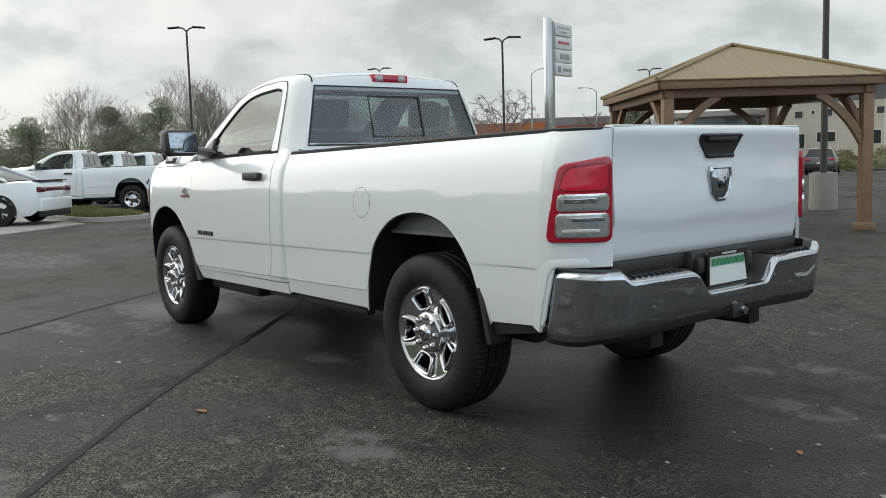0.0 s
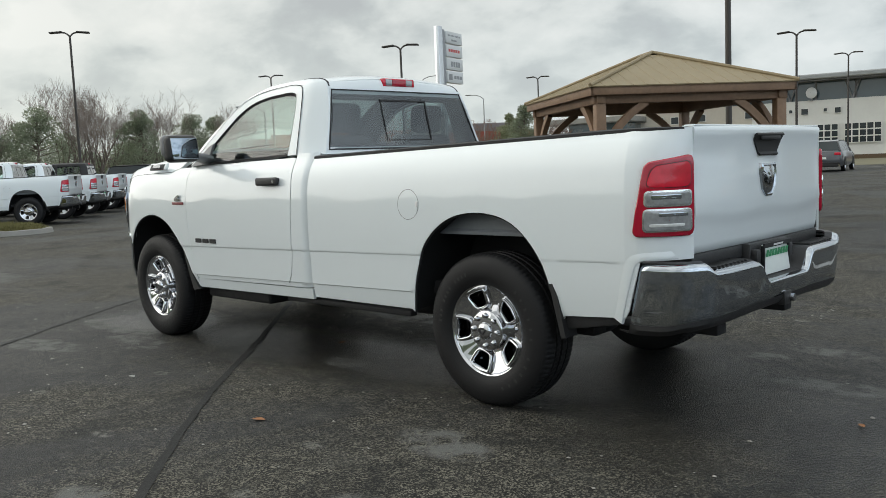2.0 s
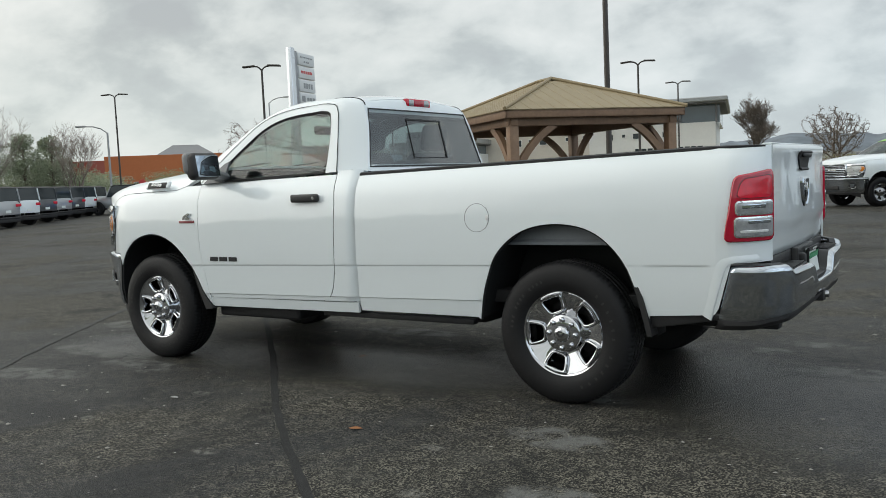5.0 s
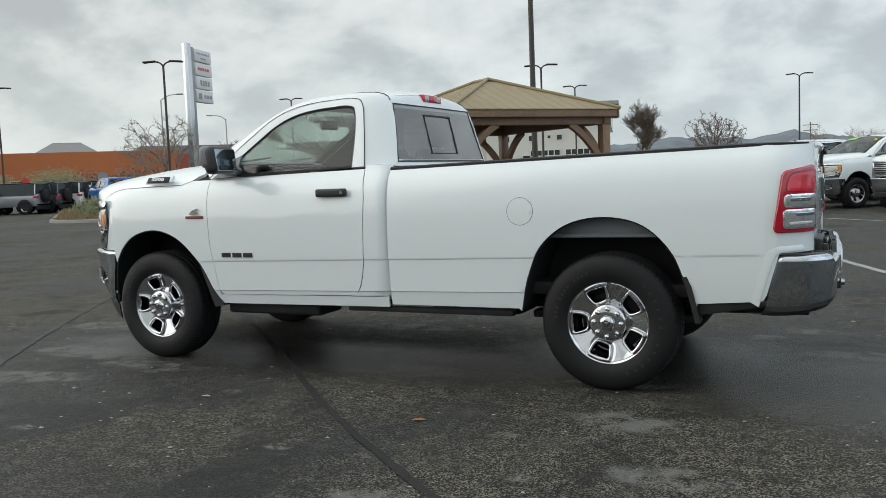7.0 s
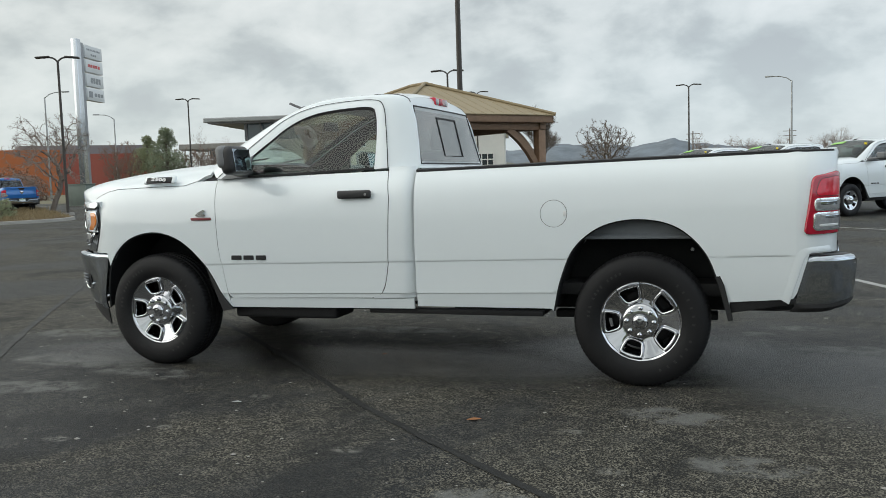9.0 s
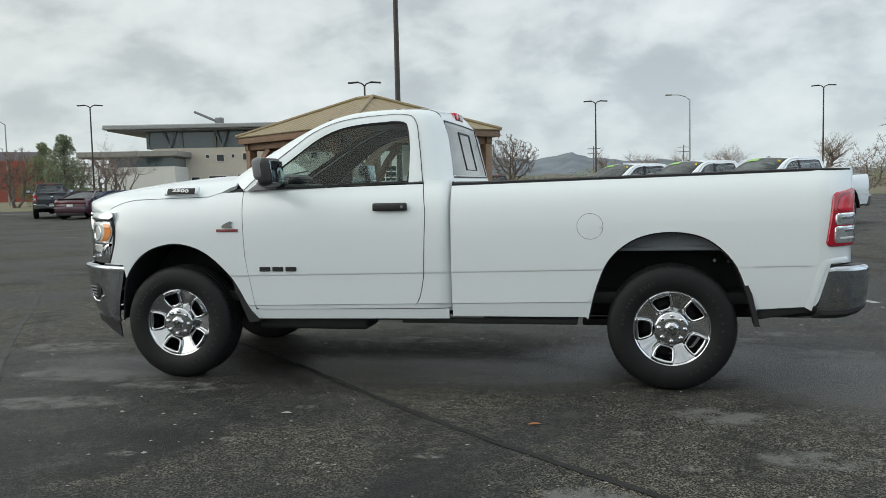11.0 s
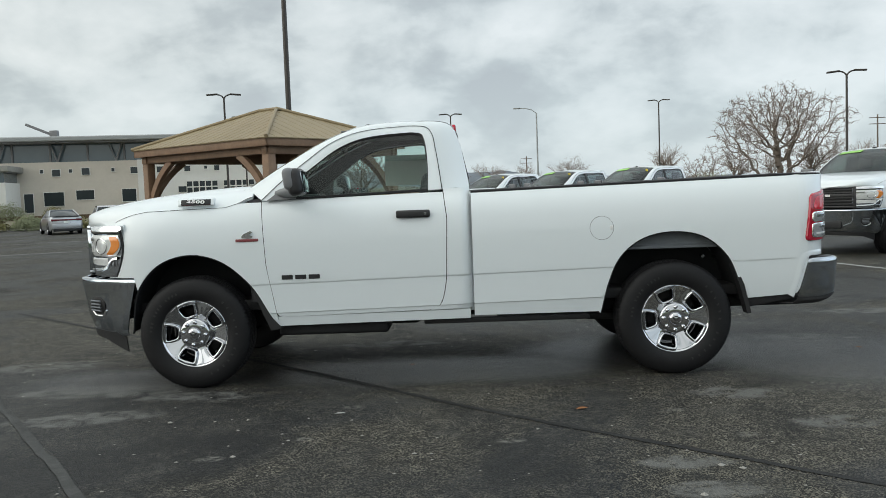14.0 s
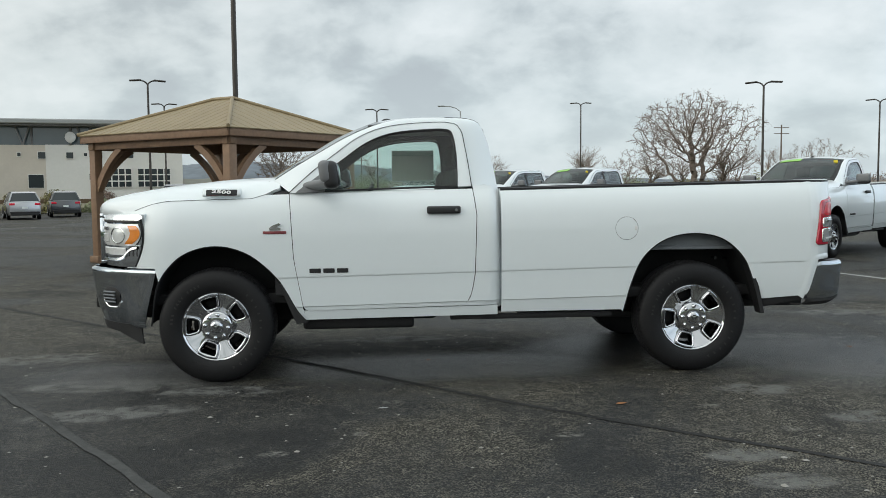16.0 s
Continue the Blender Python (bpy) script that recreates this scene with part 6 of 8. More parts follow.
_, inn = island((-19.8, 3.6), (-26.5, 3.3), 0.98, M["turf"], "kerbed island with patchy green grass beside parked trucks")
blades("grass_tufts", inn, 3200, 0.22, M["grass"], "patchy green and yellow grass on a kerbed island", 3)
_, inn = island((-27.6, 21.2), (-47.0, 38.5), 2.6, M["mulch"], "kerbed island with dry grass under a bare tree")
blades("grass_tufts", inn, 3000, 0.30, M["dry_grass"], "dry yellow grass on a kerbed island", 5)
apron = [(-15.9, -0.3), (-18.4, 2.5), (-26.6, 2.25), (-31, -6), (-27, -10), (-16.2, -2)]
mesh_part("concrete_apron", [(x, y, 0.03) for x, y in apron] + [(x, y, -0.05) for x, y in apron], [tuple(range(6))] + [(k, (k + 1) % 6, 6 + (k + 1) % 6, 6 + k) for k in range(6)], M["concrete"], smooth=False)
tagged(bpy.data.objects["concrete_apron"], "pale concrete apron under a parked car", "pavement", kind="structure")
# far verge and fields
for nm, pts, mt, lab in (("verge", [(-90, 44), (-12, 60), (60, 66), (140, 60), (240, 200), (0, 300), (-200, 220)], "field", "dry grass verge beyond the car park"),):
    n = len(pts)
    o = mesh_part(nm, [(x, y, 0.01) for x, y in pts], [tuple(range(n))], M[mt], smooth=False)
    tagged(o, lab, "verge", kind="structure")
far = [(400 * math.cos(a), 400 * math.sin(a)) for a in np.linspace(0, 2 * math.pi, 48, endpoint=False)]
rim = [(3900 * math.cos(a), 3900 * math.sin(a)) for a in np.linspace(0, 2 * math.pi, 48, endpoint=False)]
mesh_part("field", [(x, y, 0.012) for x, y in far + rim], [(k, (k + 1) % 48, 48 + (k + 1) % 48, 48 + k) for k in range(48)], M["field"], smooth=False)
tagged(bpy.data.objects["field"], "dry fields towards the horizon", "field", kind="structure")


def hill_range(name, dist, az0, az1, crest, mat, seed, label):
    rows = []
    for az in np.linspace(az0, az1, 260):
        a = radians(az)
        h = crest(az) * (0.84 + 0.3 * noise.fractal(Vector((az * 0.22, seed, 0)), 1.0, 2.0, 5) + 0.06 * noise.fractal(Vector((az * 1.1, seed + 5, 0)), 0.9, 2.0, 5)) * dist / 1506.0
        row = []
        for k in range(9):
            f = k / 8
            d = dist * (0.82 + 0.36 * f)
            up = math.sin(math.pi * min(1, f * 1.1)) ** 1.2
            hh = h * up * (1 + 0.35 * noise.fractal(Vector((az * 0.7, f * 4, seed + 3)), 1.0, 2.0, 4) * (1 - up))
            row.append((d * math.sin(a), d * math.cos(a), hh - 2 if k in (0, 8) else hh))
        rows.append(row)
    return tagged(mesh_part(name, *sheet(rows), mat, angle=80), label, "hills", kind="structure")


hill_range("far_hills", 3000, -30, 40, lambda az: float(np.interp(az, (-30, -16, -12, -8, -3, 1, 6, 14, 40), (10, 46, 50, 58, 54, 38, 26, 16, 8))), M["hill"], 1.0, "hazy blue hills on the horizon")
hill_range("near_hills", 1100, -100, 60, lambda az: float(np.interp(az, (-100, -60, -30, -12, 0, 10, 60), (10, 9, 14, 24, 16, 9, 7))), M["hill_near"], 7.0, "low brown and green hills")

# woods behind the lot, out of sight, close the horizon
rows = []
for az in np.linspace(72, 262, 240):
    a, d = radians(az), 85.0
    h = 6.5 + 3.5 * noise.fractal(Vector((az * 0.35, 2.0, 0)), 1.0, 2.0, 5)
    rows.append([((d + o) * math.sin(a), (d + o) * math.cos(a), z) for o, z in ((-3, -0.1), (-2, h * 0.5), (0, h * 0.9), (2, h), (5, h * 0.8), (7, -0.1))])
tagged(mesh_part("treeline", *sheet(rows), M["needles"], angle=80), "dark band of trees along the horizon", "trees", kind="structure")

# ---- the truck ----
truck = pickup("paint", 0.0, "white regular-cab pickup truck with chrome bumpers and wheels, parked on asphalt")
part("window_paper", box((-2.25, 0.775, 1.48), (-1.86, 0.78, 1.76), 0.0), M["paper"], truck, "paper sales sheet behind the far side window")


# ---- pavilion ----
def pavilion(x, y, turn, ha, hb, eave, peak):
    o = thing("pavilion", (x, y, 0), label="open cedar pavilion with a tan metal hip roof", category="pavilion")
    o.rotation_euler.z = radians(turn)
    ia, ib_ = ha - 0.23, hb - 0.23
    for sa in (-1, 1):
        for sb in (-1, 1):
            p = part("post", box((sa * ia - 0.085, sb * ib_ - 0.085, 0.10), (sa * ia + 0.085, sb * ib_ + 0.085, eave - 0.26), 0.008), M["wood"], o)
            part("post_base", box((sa * ia - 0.13, sb * ib_ - 0.13, 0.0), (sa * ia + 0.13, sb * ib_ + 0.13, 0.13), 0.01), M["wood"], p)
            for dx, dy in ((-sa, 0), (0, -sb)):
                rows = []
                for k in range(11):
                    f = k / 10
                    ang = f * math.pi / 2
                    reach, up = 0.76 * (0.62 * f + 0.38 * (1 - math.cos(ang))), 0.80 * (0.62 * f + 0.38 * math.sin(ang))
                    c = Vector((sa * ia + dx * (0.06 + reach), sb * ib_ + dy * (0.06 + reach), eave - 1.06 + up))
                    tilt_ = radians(22 + 46 * f)
                    nrm = Vector((dx * math.cos(tilt_), dy * math.cos(tilt_), -math.sin(tilt_)))
                    side = Vector((dy, dx, 0)) * 0.05
                    rows.append([tuple(c + nrm * 0.06 + side), tuple(c - nrm * 0.06 + side), tuple(c - nrm * 0.06 - side), tuple(c + nrm * 0.06 - side), tuple(c + nrm * 0.06 + side)])
                mesh_part("brace", *sheet(rows), M["wood"], o, "curved wooden knee brace", angle=40)
    for s in (-1, 1):
        part("beam", box((-ha + 0.12, s * ib_ - 0.07, eave - 0.28), (ha - 0.12, s * ib_ + 0.07, eave - 0.02), 0.006), M["wood"], o)
        part("beam", box((s * ia - 0.07, -hb + 0.12, eave - 0.275), (s * ia + 0.07, hb - 0.12, eave - 0.025), 0.006), M["wood"], o)
        part("fascia", box((-ha + 0.03, s * (hb - 0.05) - 0.02, eave - 0.145), (ha - 0.03, s * (hb - 0.05) + 0.02, eave - 0.01), 0.004), M["wood"], o)
        part("fascia", box((s * (ha - 0.05) - 0.02, -hb + 0.03, eave - 0.148), (s * (ha - 0.05) + 0.02, hb - 0.03, eave - 0.013), 0.004), M["wood"], o)
    ridge = hb - ha
    apex = [(0, -ridge, peak), (0, ridge, peak)]
    cor = [(-ha, -hb, eave), (ha, -hb, eave), (ha, hb, eave), (-ha, hb, eave)]
    faces_ = [(cor[0], cor[1], apex[0], apex[0]), (cor[2], cor[3], apex[1], apex[1]), (cor[1], cor[2], apex[1], apex[0]), (cor[3], cor[0], apex[0], apex[1])]
    for a, b, c, d in faces_:
        a, b, c, d = map(Vector, (a, b, c, d))
        roof = None
        rows = []
        # standing ribs up the slope
        along, up = (b - a).normalized(), None
        n = int((b - a).length / 0.23)
        for k in range(n + 1):
            for du, lift in ((-0.014, 0.0), (-0.008, 0.007), (0.008, 0.007), (0.014, 0.0)):
                p = a + (b - a) * min(1.0, max(0.0, k / n + du / (b - a).length))
                s_ = (p - a).dot(along)
                # each rib runs straight up the slope until it meets a hip or the ridge
                sl, sr = (d - a).dot(along), (b - a).length - (c - a).dot(along)
                f = min(1.0, s_ / sl if sl > 0.01 else 1.0, ((b - a).length - s_) / sr if sr > 0.01 else 1.0)
                rise = (d - a) - along * (d - a).dot(along)
                rows.append([tuple(p + rise * f * q + Vector((0, 0, lift))) for q in (0, 0.5, 1)])
        roof = mesh_part("roof_slope", *sheet(rows), M["roof_tan"], o, angle=10, thick=0.02, doubles=0.0005)
    for a, b in ((cor[0], apex[0]), (cor[1], apex[0]), (cor[2], apex[1]), (cor[3], apex[1]), (apex[0], apex[1])):
        if (Vector(a) - Vector(b)).length < 0.05:
            continue
        bm = bmesh.new()
        add_rod(bm, Vector(a) + Vector((0, 0, 0.015)), Vector(b) + Vector((0, 0, 0.02)), 0.035, seg=8)
        part("hip_cap", bm, M["roof_tan"], o)
    return o


pavilion(-5.44, 10.14, 52.8 - 0.0, 1.834, 2.092, 2.47, 3.19)


# ---- lamps, poles and the pylon sign ----
def twin_lamp(x, y, height, turn, reach=0.60, foot=0.75):
    o = thing("street_lamp", (x, y, 0), label="dark twin-arm car park lamp on a concrete foot", category="street lamp", group="twin-arm car park lamps")
    o.rotation_euler.z = radians(turn)
    part("foot", rod((0, 0, 0), (0, 0, foot), 0.30, 0.29, 20), M["concrete"], o)
    part("pole", rod((0, 0, foot), (0, 0, height - 0.12), 0.075, 0.055, 12), M["pole"], o)
    for s in (-1, 1):
        bm = bmesh.new()
        pts = [(0, 0, height - 0.2), (s * 0.10, 0, height - 0.07), (s * 0.24, 0, height + 0.01), (s * 0.45, 0, height + 0.04)]
        for a, b in zip(pts, pts[1:]):
            add_rod(bm, a, b, 0.042, seg=8)
        arm = part("arm", bm, M["pole"], o)
        bm = box((s * (0.42 + reach) / 1 - (0.33 if s > 0 else 0.33), -0.17, height - 0.01), (s * (0.42 + reach) + 0.33, 0.17, height + 0.07), 0.03, 3, rot=Euler((0, radians(4 * s), 0)).to_matrix())
        bmesh.ops.translate(bm, verts=bm.verts, vec=(-s * 0.35, 0, 0))
        part("lamp_head", bm, M["pole"], arm)
    return o


for x, y, h, a in ((-42.5, 55.6, 8.4, 20), (-15.6, 43.5, 7.65, 15), (-19.7, 64.0, 8.3, 10), (-2.5, 67.0, 8.1, 5), (16.75, 72.9, 9.2, -8), (19.4, 40.0, 7.15, -20), (-53.9, 35.9, 8.75, 30), (-42.5, 15.3, 8.95, 55), (36.0, 56.0, 7.8, -25)):
    twin_lamp(x, y, h, a)
twin_lamp(-5.92, 14.6, 9.2, 20, foot=0.8)
twin_lamp(-30.2, 27.5, 7.6, 30, foot=0.12)


def arm_lamp(x, y, height, turn):
    o = thing("street_lamp", (x, y, 0), label="tall galvanised road lamp with a single arm", category="street lamp", group="single-arm road lamps")
    o.rotation_euler.z = radians(turn)
    part("pole", rod((0, 0, 0), (0, 0, height - 0.5), 0.11, 0.07, 12), M["galv"], o)
    bm = bmesh.new()
    pts = [(0, 0, height - 0.55), (-0.5, 0, height - 0.18), (-1.1, 0, height), (-1.8, 0, height + 0.04)]
    for a, b in zip(pts, pts[1:]):
        add_rod(bm, a, b, 0.05, 0.045, seg=8)
    arm = part("arm", bm, M["galv"], o)
    part("lamp_head", box((-2.5, -0.14, height - 0.02), (-1.75, 0.14, height + 0.12), 0.04, 3), M["galv"], arm)


for x, y, h, a in ((6.6, 86.4, 10.2, -5), (-67.3, 66.1, 11.3, 205), (-74.0, 84.8, 10.4, 30), (-56.2, 36.7, 6.6, 30)):
    arm_lamp(x, y, h, a)
for x, y, h in ((66, 134, 11.5), (-6, 170, 8.5), (13, 190, 9.0)):
    o = thing("utility_pole", (x, y, 0), label="wooden utility pole with cross-arms", category="utility pole", group="utility poles")
    part("pole", rod((0, 0, 0), (0, 0, h), 0.16, 0.11, 10), M["bark"], o)
    for k, z in enumerate((h - 0.5, h - 1.5)):
        part("cross_arm", box((-1.3, -0.06, z - 0.06), (1.3, 0.06, z + 0.06), 0.01), M["bark"], o)


def pylon_sign(x, y, turn):
    o = thing("pylon_sign", (x, y, 0), label="tall silver pylon sign with four white panels", category="sign")
    o.rotation_euler.z = radians(turn)
    o.scale = (2.2, 1, 1)
    part("mast", box((-0.16, -0.24, 0.5), (0.16, 0.24, 12.9), 0.05), M["alu"], o)
    part("mast_edge", box((0.19, -0.16, 0.5), (0.40, 0.16, 12.7), 0.04), M["sign_grey"], o)
    part("foot", box((-0.8, -0.6, 0), (0.9, 0.6, 0.5), 0.04), M["concrete"], o)
    for k in range(4):
        z1 = 12.62 - k * 1.12
        pan = part("panel", box((0.44, -0.22, z1 - 1.02), (1.75, 0.22, z1), 0.05), M["sign_white"], o)
        mt = ("sign_grey", "sign_red", "sign_grey", "sign_grey")[k]
        if k == 0:
            bar_letters(pan, "panel_bar", M[mt], (0.58, -0.221, z1 - 0.42), (1, 0, 0), (0, 0, 1), [0.075] * 9, 0.14, 0.038, 0.01, (0, -1, 0), split=True)
            bar_letters(pan, "panel_bar", M[mt], (0.86, -0.221, z1 - 0.80), (1, 0, 0), (0, 0, 1), [0.11] * 3, 0.14, 0.04, 0.01, (0, -1, 0), split=True)
        elif k == 1:
            bar_letters(pan, "panel_bar", M[mt], (0.60, -0.221, z1 - 0.62), (1, 0, 0), (0, 0, 1), [0.145] * 5, 0.24, 0.04, 0.01, (0, -1, 0), split=True)
        elif k == 2:
            bar_letters(pan, "panel_bar", M[mt], (0.75, -0.221, z1 - 0.75), (1, 0, 0), (0, 0, 1), [0.15] * 4, 0.45, 0.045, 0.01, (0, -1, 0), split=True)
        else:
            bar_letters(pan, "panel_bar", M[mt], (0.56, -0.221, z1 - 0.78), (1, 0, 0), (0, 0, 1), [0.27], 0.5, 0.05, 0.01, (0, -1, 0), split=True)
            bar_letters(pan, "panel_bar", M[mt], (0.98, -0.221, z1 - 0.66), (1, 0, 0), (0, 0, 1), [0.18] * 3, 0.28, 0.045, 0.01, (0, -1, 0), split=True)
    return o


pylon_sign(-47.8, 48.9, 104)


# ---- buildings ----
def add_windows(parent, specs, origin, ux, mat, frame_mat, depth=0.25):
    """Recessed panes with frames on a wall: specs are (along, z, width, height)."""
    o, ux = Vector(origin), Vector(ux)
    nrm = Vector((ux.y, -ux.x, 0))
    rot = Matrix((ux, -nrm, Vector((0, 0, 1)))).transposed()
    for a, z, w, h in specs:
        c = o + ux * a + Vector((0, 0, z))
        bm = bmesh.new()
        for da, dz, ww, hh in ((0, h / 2 + 0.035, w + 0.14, 0.07), (0, -h / 2 - 0.035, w + 0.14, 0.07), (-w / 2 - 0.035, 0, 0.07, h), (w / 2 + 0.035, 0, 0.07, h)):
            p_ = c + ux * da + Vector((0, 0, dz)) + nrm * 0.04
            add_box(bm, p_ - Vector((ww / 2, 0.08, hh / 2)), p_ + Vector((ww / 2, 0.08, hh / 2)), rot=rot)
        win = part("window", bm, frame_mat, parent, smooth=False)
        p_ = c + nrm * 0.02
        part("pane", add_box(bmesh.new(), p_ - Vector((w / 2, 0.05, h / 2)), p_ + Vector((w / 2, 0.05, h / 2)), rot=rot), mat, win, smooth=False)


def wall_block(parent, name, origin, ux, length, depth, z0, z1, mat, bevel=0.0):
    o, ux = Vector(origin), Vector(ux)
    back_ = Vector((-ux.y, ux.x, 0))
    c = o + ux * length / 2 + back_ * depth / 2
    rot = Matrix((ux, back_, Vector((0, 0, 1)))).transposed()
    return part(name, add_box(bmesh.new(), (c.x - length / 2, c.y - depth / 2, z0), (c.x + length / 2, c.y + depth / 2, z1), bevel, rot=rot), mat, parent, smooth=False)


def showroom():
    o = thing("showroom_building", (0, 0, 0), label="long beige building with a glazed upper band and thin grey roof", category="building")
    a, b = Vector((-62.0, 90.3, 0)), Vector((-25.3, 99.3, 0))
    ux = (b - a).normalized()
    L = (b - a).length
    back_ = Vector((-ux.y, ux.x, 0))
    wall_block(o, "wall", a + ux * 4, ux, L - 20.2, 24, 0, 6.7, M["beige"])
    wall_block(o, "wall", a + ux * (L - 16.2), ux, 15.2, 24.02, 0, 6.75, M["pale_wall"])
    gl = wall_block(o, "glazing", a + ux * 3 + back_ * 0.8, ux, L - 3.5, 22, 6.7, 9.0, M["blue_pane"])
    for k in range(9):
        wall_block(gl, "mullion", a + ux * (3.2 + k * (L - 4.2) / 8) + back_ * 0.6, ux, 0.22, 0.4, 6.7, 9.0, M["grey_roof"])
    for k in range(5):
        p = a + ux * (6 + k * 6.6) + back_ * 0.2
        for s in (-1, 1):
            bm = bmesh.new()
            add_rod(bm, p + Vector((0, 0, 6.7)), p + ux * s * 0.8 + Vector((0, 0, 9.0)), 0.11, seg=8)
            part("strut", bm, M["grey_roof"], o)
    roof = wall_block(o, "roof", a - back_ * 2.0 - ux * 1.5, ux, L + 2.0, 28, 9.02, 9.60, M["galv"], 0.12)
    wall_block(roof, "roof_underside", a - back_ * 1.6 - ux * 1.0, ux, L + 1.2, 26, 8.86, 9.0, M["grey_roof"])
    fin = bmesh.new()
    p = a + ux * 11.5
    add_box(fin, p + Vector((-2.3, -0.3, 10.1)), p + Vector((2.3, 0.3, 10.4)), 0.05, rot=Euler((0, radians(24), radians(14))).to_matrix())
    add_box(fin, p + Vector((0.6, -0.3, 9.6)), p + Vector((1.5, 0.3, 10.4)), 0.02)
    part("roof_fin", fin, M["grey_roof"], roof)
    # entrance block at the far end
    wall_block(o, "entrance_block", a + ux * 0.0 - back_ * 6, ux, 8.3, 6.2, 0, 4.3, M["pale_wall"])
    can = wall_block(o, "canopy", a - ux * 3 - back_ * 6.6, ux, 11.8, 7, 5.5, 6.15, M["concrete"], 0.05)
    wall_block(can, "canopy_underside", a - ux * 2.8 - back_ * 6.4, ux, 11.4, 6.6, 5.4, 5.49, M["grey_roof"])
    wall_block(o, "clerestory", a + ux * 0.5 - back_ * 5.6, ux, 7.6, 5.4, 4.3, 5.4, M["blue_pane"])
    wall_block(o, "plinth", a - ux * 4 - back_ * 7.5, ux, L + 4, 1.2, 0, 0.45, M["mulch"])
    small = [(10.8, 5.6, 0.35, 0.4), (12.4, 5.4, 0.9, 0.8), (14.0, 5.6, 0.35, 0.4), (15.7, 5.5, 0.9, 0.8), (18.8, 5.6, 0.35, 0.4), (21.2, 5.5, 0.8, 0.75), (24.2, 5.5, 0.75, 0.7), (25.9, 5.6, 0.35, 0.35), (27.4, 5.5, 0.7, 0.65), (29.6, 5.6, 0.35, 0.35), (30.9, 5.5, 0.6, 0.6)]
    add_windows(o, small, a, ux, M["window_pane"], M["pale_wall"])
    add_windows(o, [(9.2, 1.9, 1.0, 2.2), (12.0, 2.3, 2.2, 1.6), (15.5, 2.7, 2.0, 1.1), (20.5, 2.5, 1.6, 1.5), (27.1, 3.0, 1.7, 0.7)], a, ux, M["window_pane"], M["pale_wall"])
    add_windows(o, [(L - 10.2 + c * 0.75, 2.1 + r_ * 0.75, 0.62, 0.62) for c in range(5) for r_ in range(3)], a - back_ * 0.1, ux, M["window_pane"], M["pale_wall"])
    add_windows(o, [(L - 5.8 + c * 0.75, 2.1 + r_ * 0.75, 0.62, 0.62) for c in range(5) for r_ in range(3)], a - back_ * 0.1, ux, M["window_pane"], M["pale_wall"])
    for k, c in enumerate((24.4, 28.2)):
        d = thing("satellite_dish")
        d.parent = o
        q = a + ux * c - back_ * 0.3
        v, f_ = lathe([(0.02, 0.0), (0.3, 0.03), (0.5, 0.09), (0.62, 0.16)], (0, 0, 0), 20)
        mesh_part("dish", [tuple(q + Vector((x, y - 0.3, z + 7.6))) for x, y, z in v], f_, M["sign_white"], d, thick=0.03)
        part("dish_stand", rod(q + Vector((0, 0.1, 6.7)), q + Vector((0, -0.2, 7.6)), 0.06, seg=8), M["grey_roof"], d)
    return o


showroom()


def orange_store():
    o = thing("store_building", (0, 0, 0), label="low orange and red stucco store with a grey roof", category="building")
    a, b = Vector((-139, 88, 0)), Vector((-101, 131, 0))
    ux = (b - a).normalized()
    L = (b - a).length
    back_ = Vector((-ux.y, ux.x, 0))
    wall_block(o, "wall", a, ux, 6, 30, 0, 7.4, M["terracotta"])
    wall_block(o, "wall", a + ux * 6, ux, L - 24, 30, 0, 8.1, M["orange"])
    wall_block(o, "wall", a + ux * (L - 18), ux, 18, 30, 0, 7.3, M["terracotta"])
    wall_block(o, "roof_block", a + ux * (L - 24) + back_ * 8, ux, 24, 20, 7.3, 9.2, M["grey_roof"])
    # low gable behind the front wall
    p = a + ux * 16 + back_ * 10
    e1, e2 = ux * 11, back_ * 12
    vs = [p - e1 * 0.15, p + e1 * 0.9, p + e1 * 0.9 + e2, p - e1 * 0.15 + e2, p + e1 * 0.15 + e2 * 0.5, p + e1 * 0.6 + e2 * 0.5]
    zs = [8.3, 8.3, 8.3, 8.3, 10.6, 10.6]
    mesh_part("gable_roof", [(v.x, v.y, z) for v, z in zip(vs, zs)], [(0, 1, 5, 4), (1, 2, 5), (2, 3, 4, 5), (3, 0, 4)], M["grey_roof"], o, smooth=False, thick=0.3)
    add_windows(o, [(8 + 4 * k, 2.0, 2.2, 2.4) for k in range(3)], a, ux, M["window_pane"], M["pale_wall"])


orange_store()
# low sheds and a fence far down the lot
shed = thing("shed_building", (0, 0, 0), label="low pale industrial shed with a flat roof", category="building")
wall_block(shed, "wall", (-105, 8, 0), Vector((0.35, 0.94, 0)).normalized(), 16, 8, 0, 3.6, M["pale_wall"])
wall_block(shed, "roof", (-105.3, 7.6, 0), Vector((0.35, 0.94, 0)).normalized(), 17, 8.8, 3.6, 3.95, M["grey_roof"])



# ---- trees ----
def limb_tube(verts, faces, pts, radii, seg):
    base = len(verts)
    for i, (p, r_) in enumerate(zip(pts, radii)):
        d = (pts[min(i + 1, len(pts) - 1)] - pts[max(i - 1, 0)]).normalized()
        a = d.orthogonal().normalized()
        b = d.cross(a)
        for k in range(seg):
            t_ = 2 * math.pi * k / seg
            verts.append(tuple(p + (a * math.cos(t_) + b * math.sin(t_)) * r_))
    for i in range(len(pts) - 1):
        for k in range(seg):
            a, b = base + i * seg + k, base + i * seg + (k + 1) % seg
            faces.append((a, b, b + seg, a + seg))


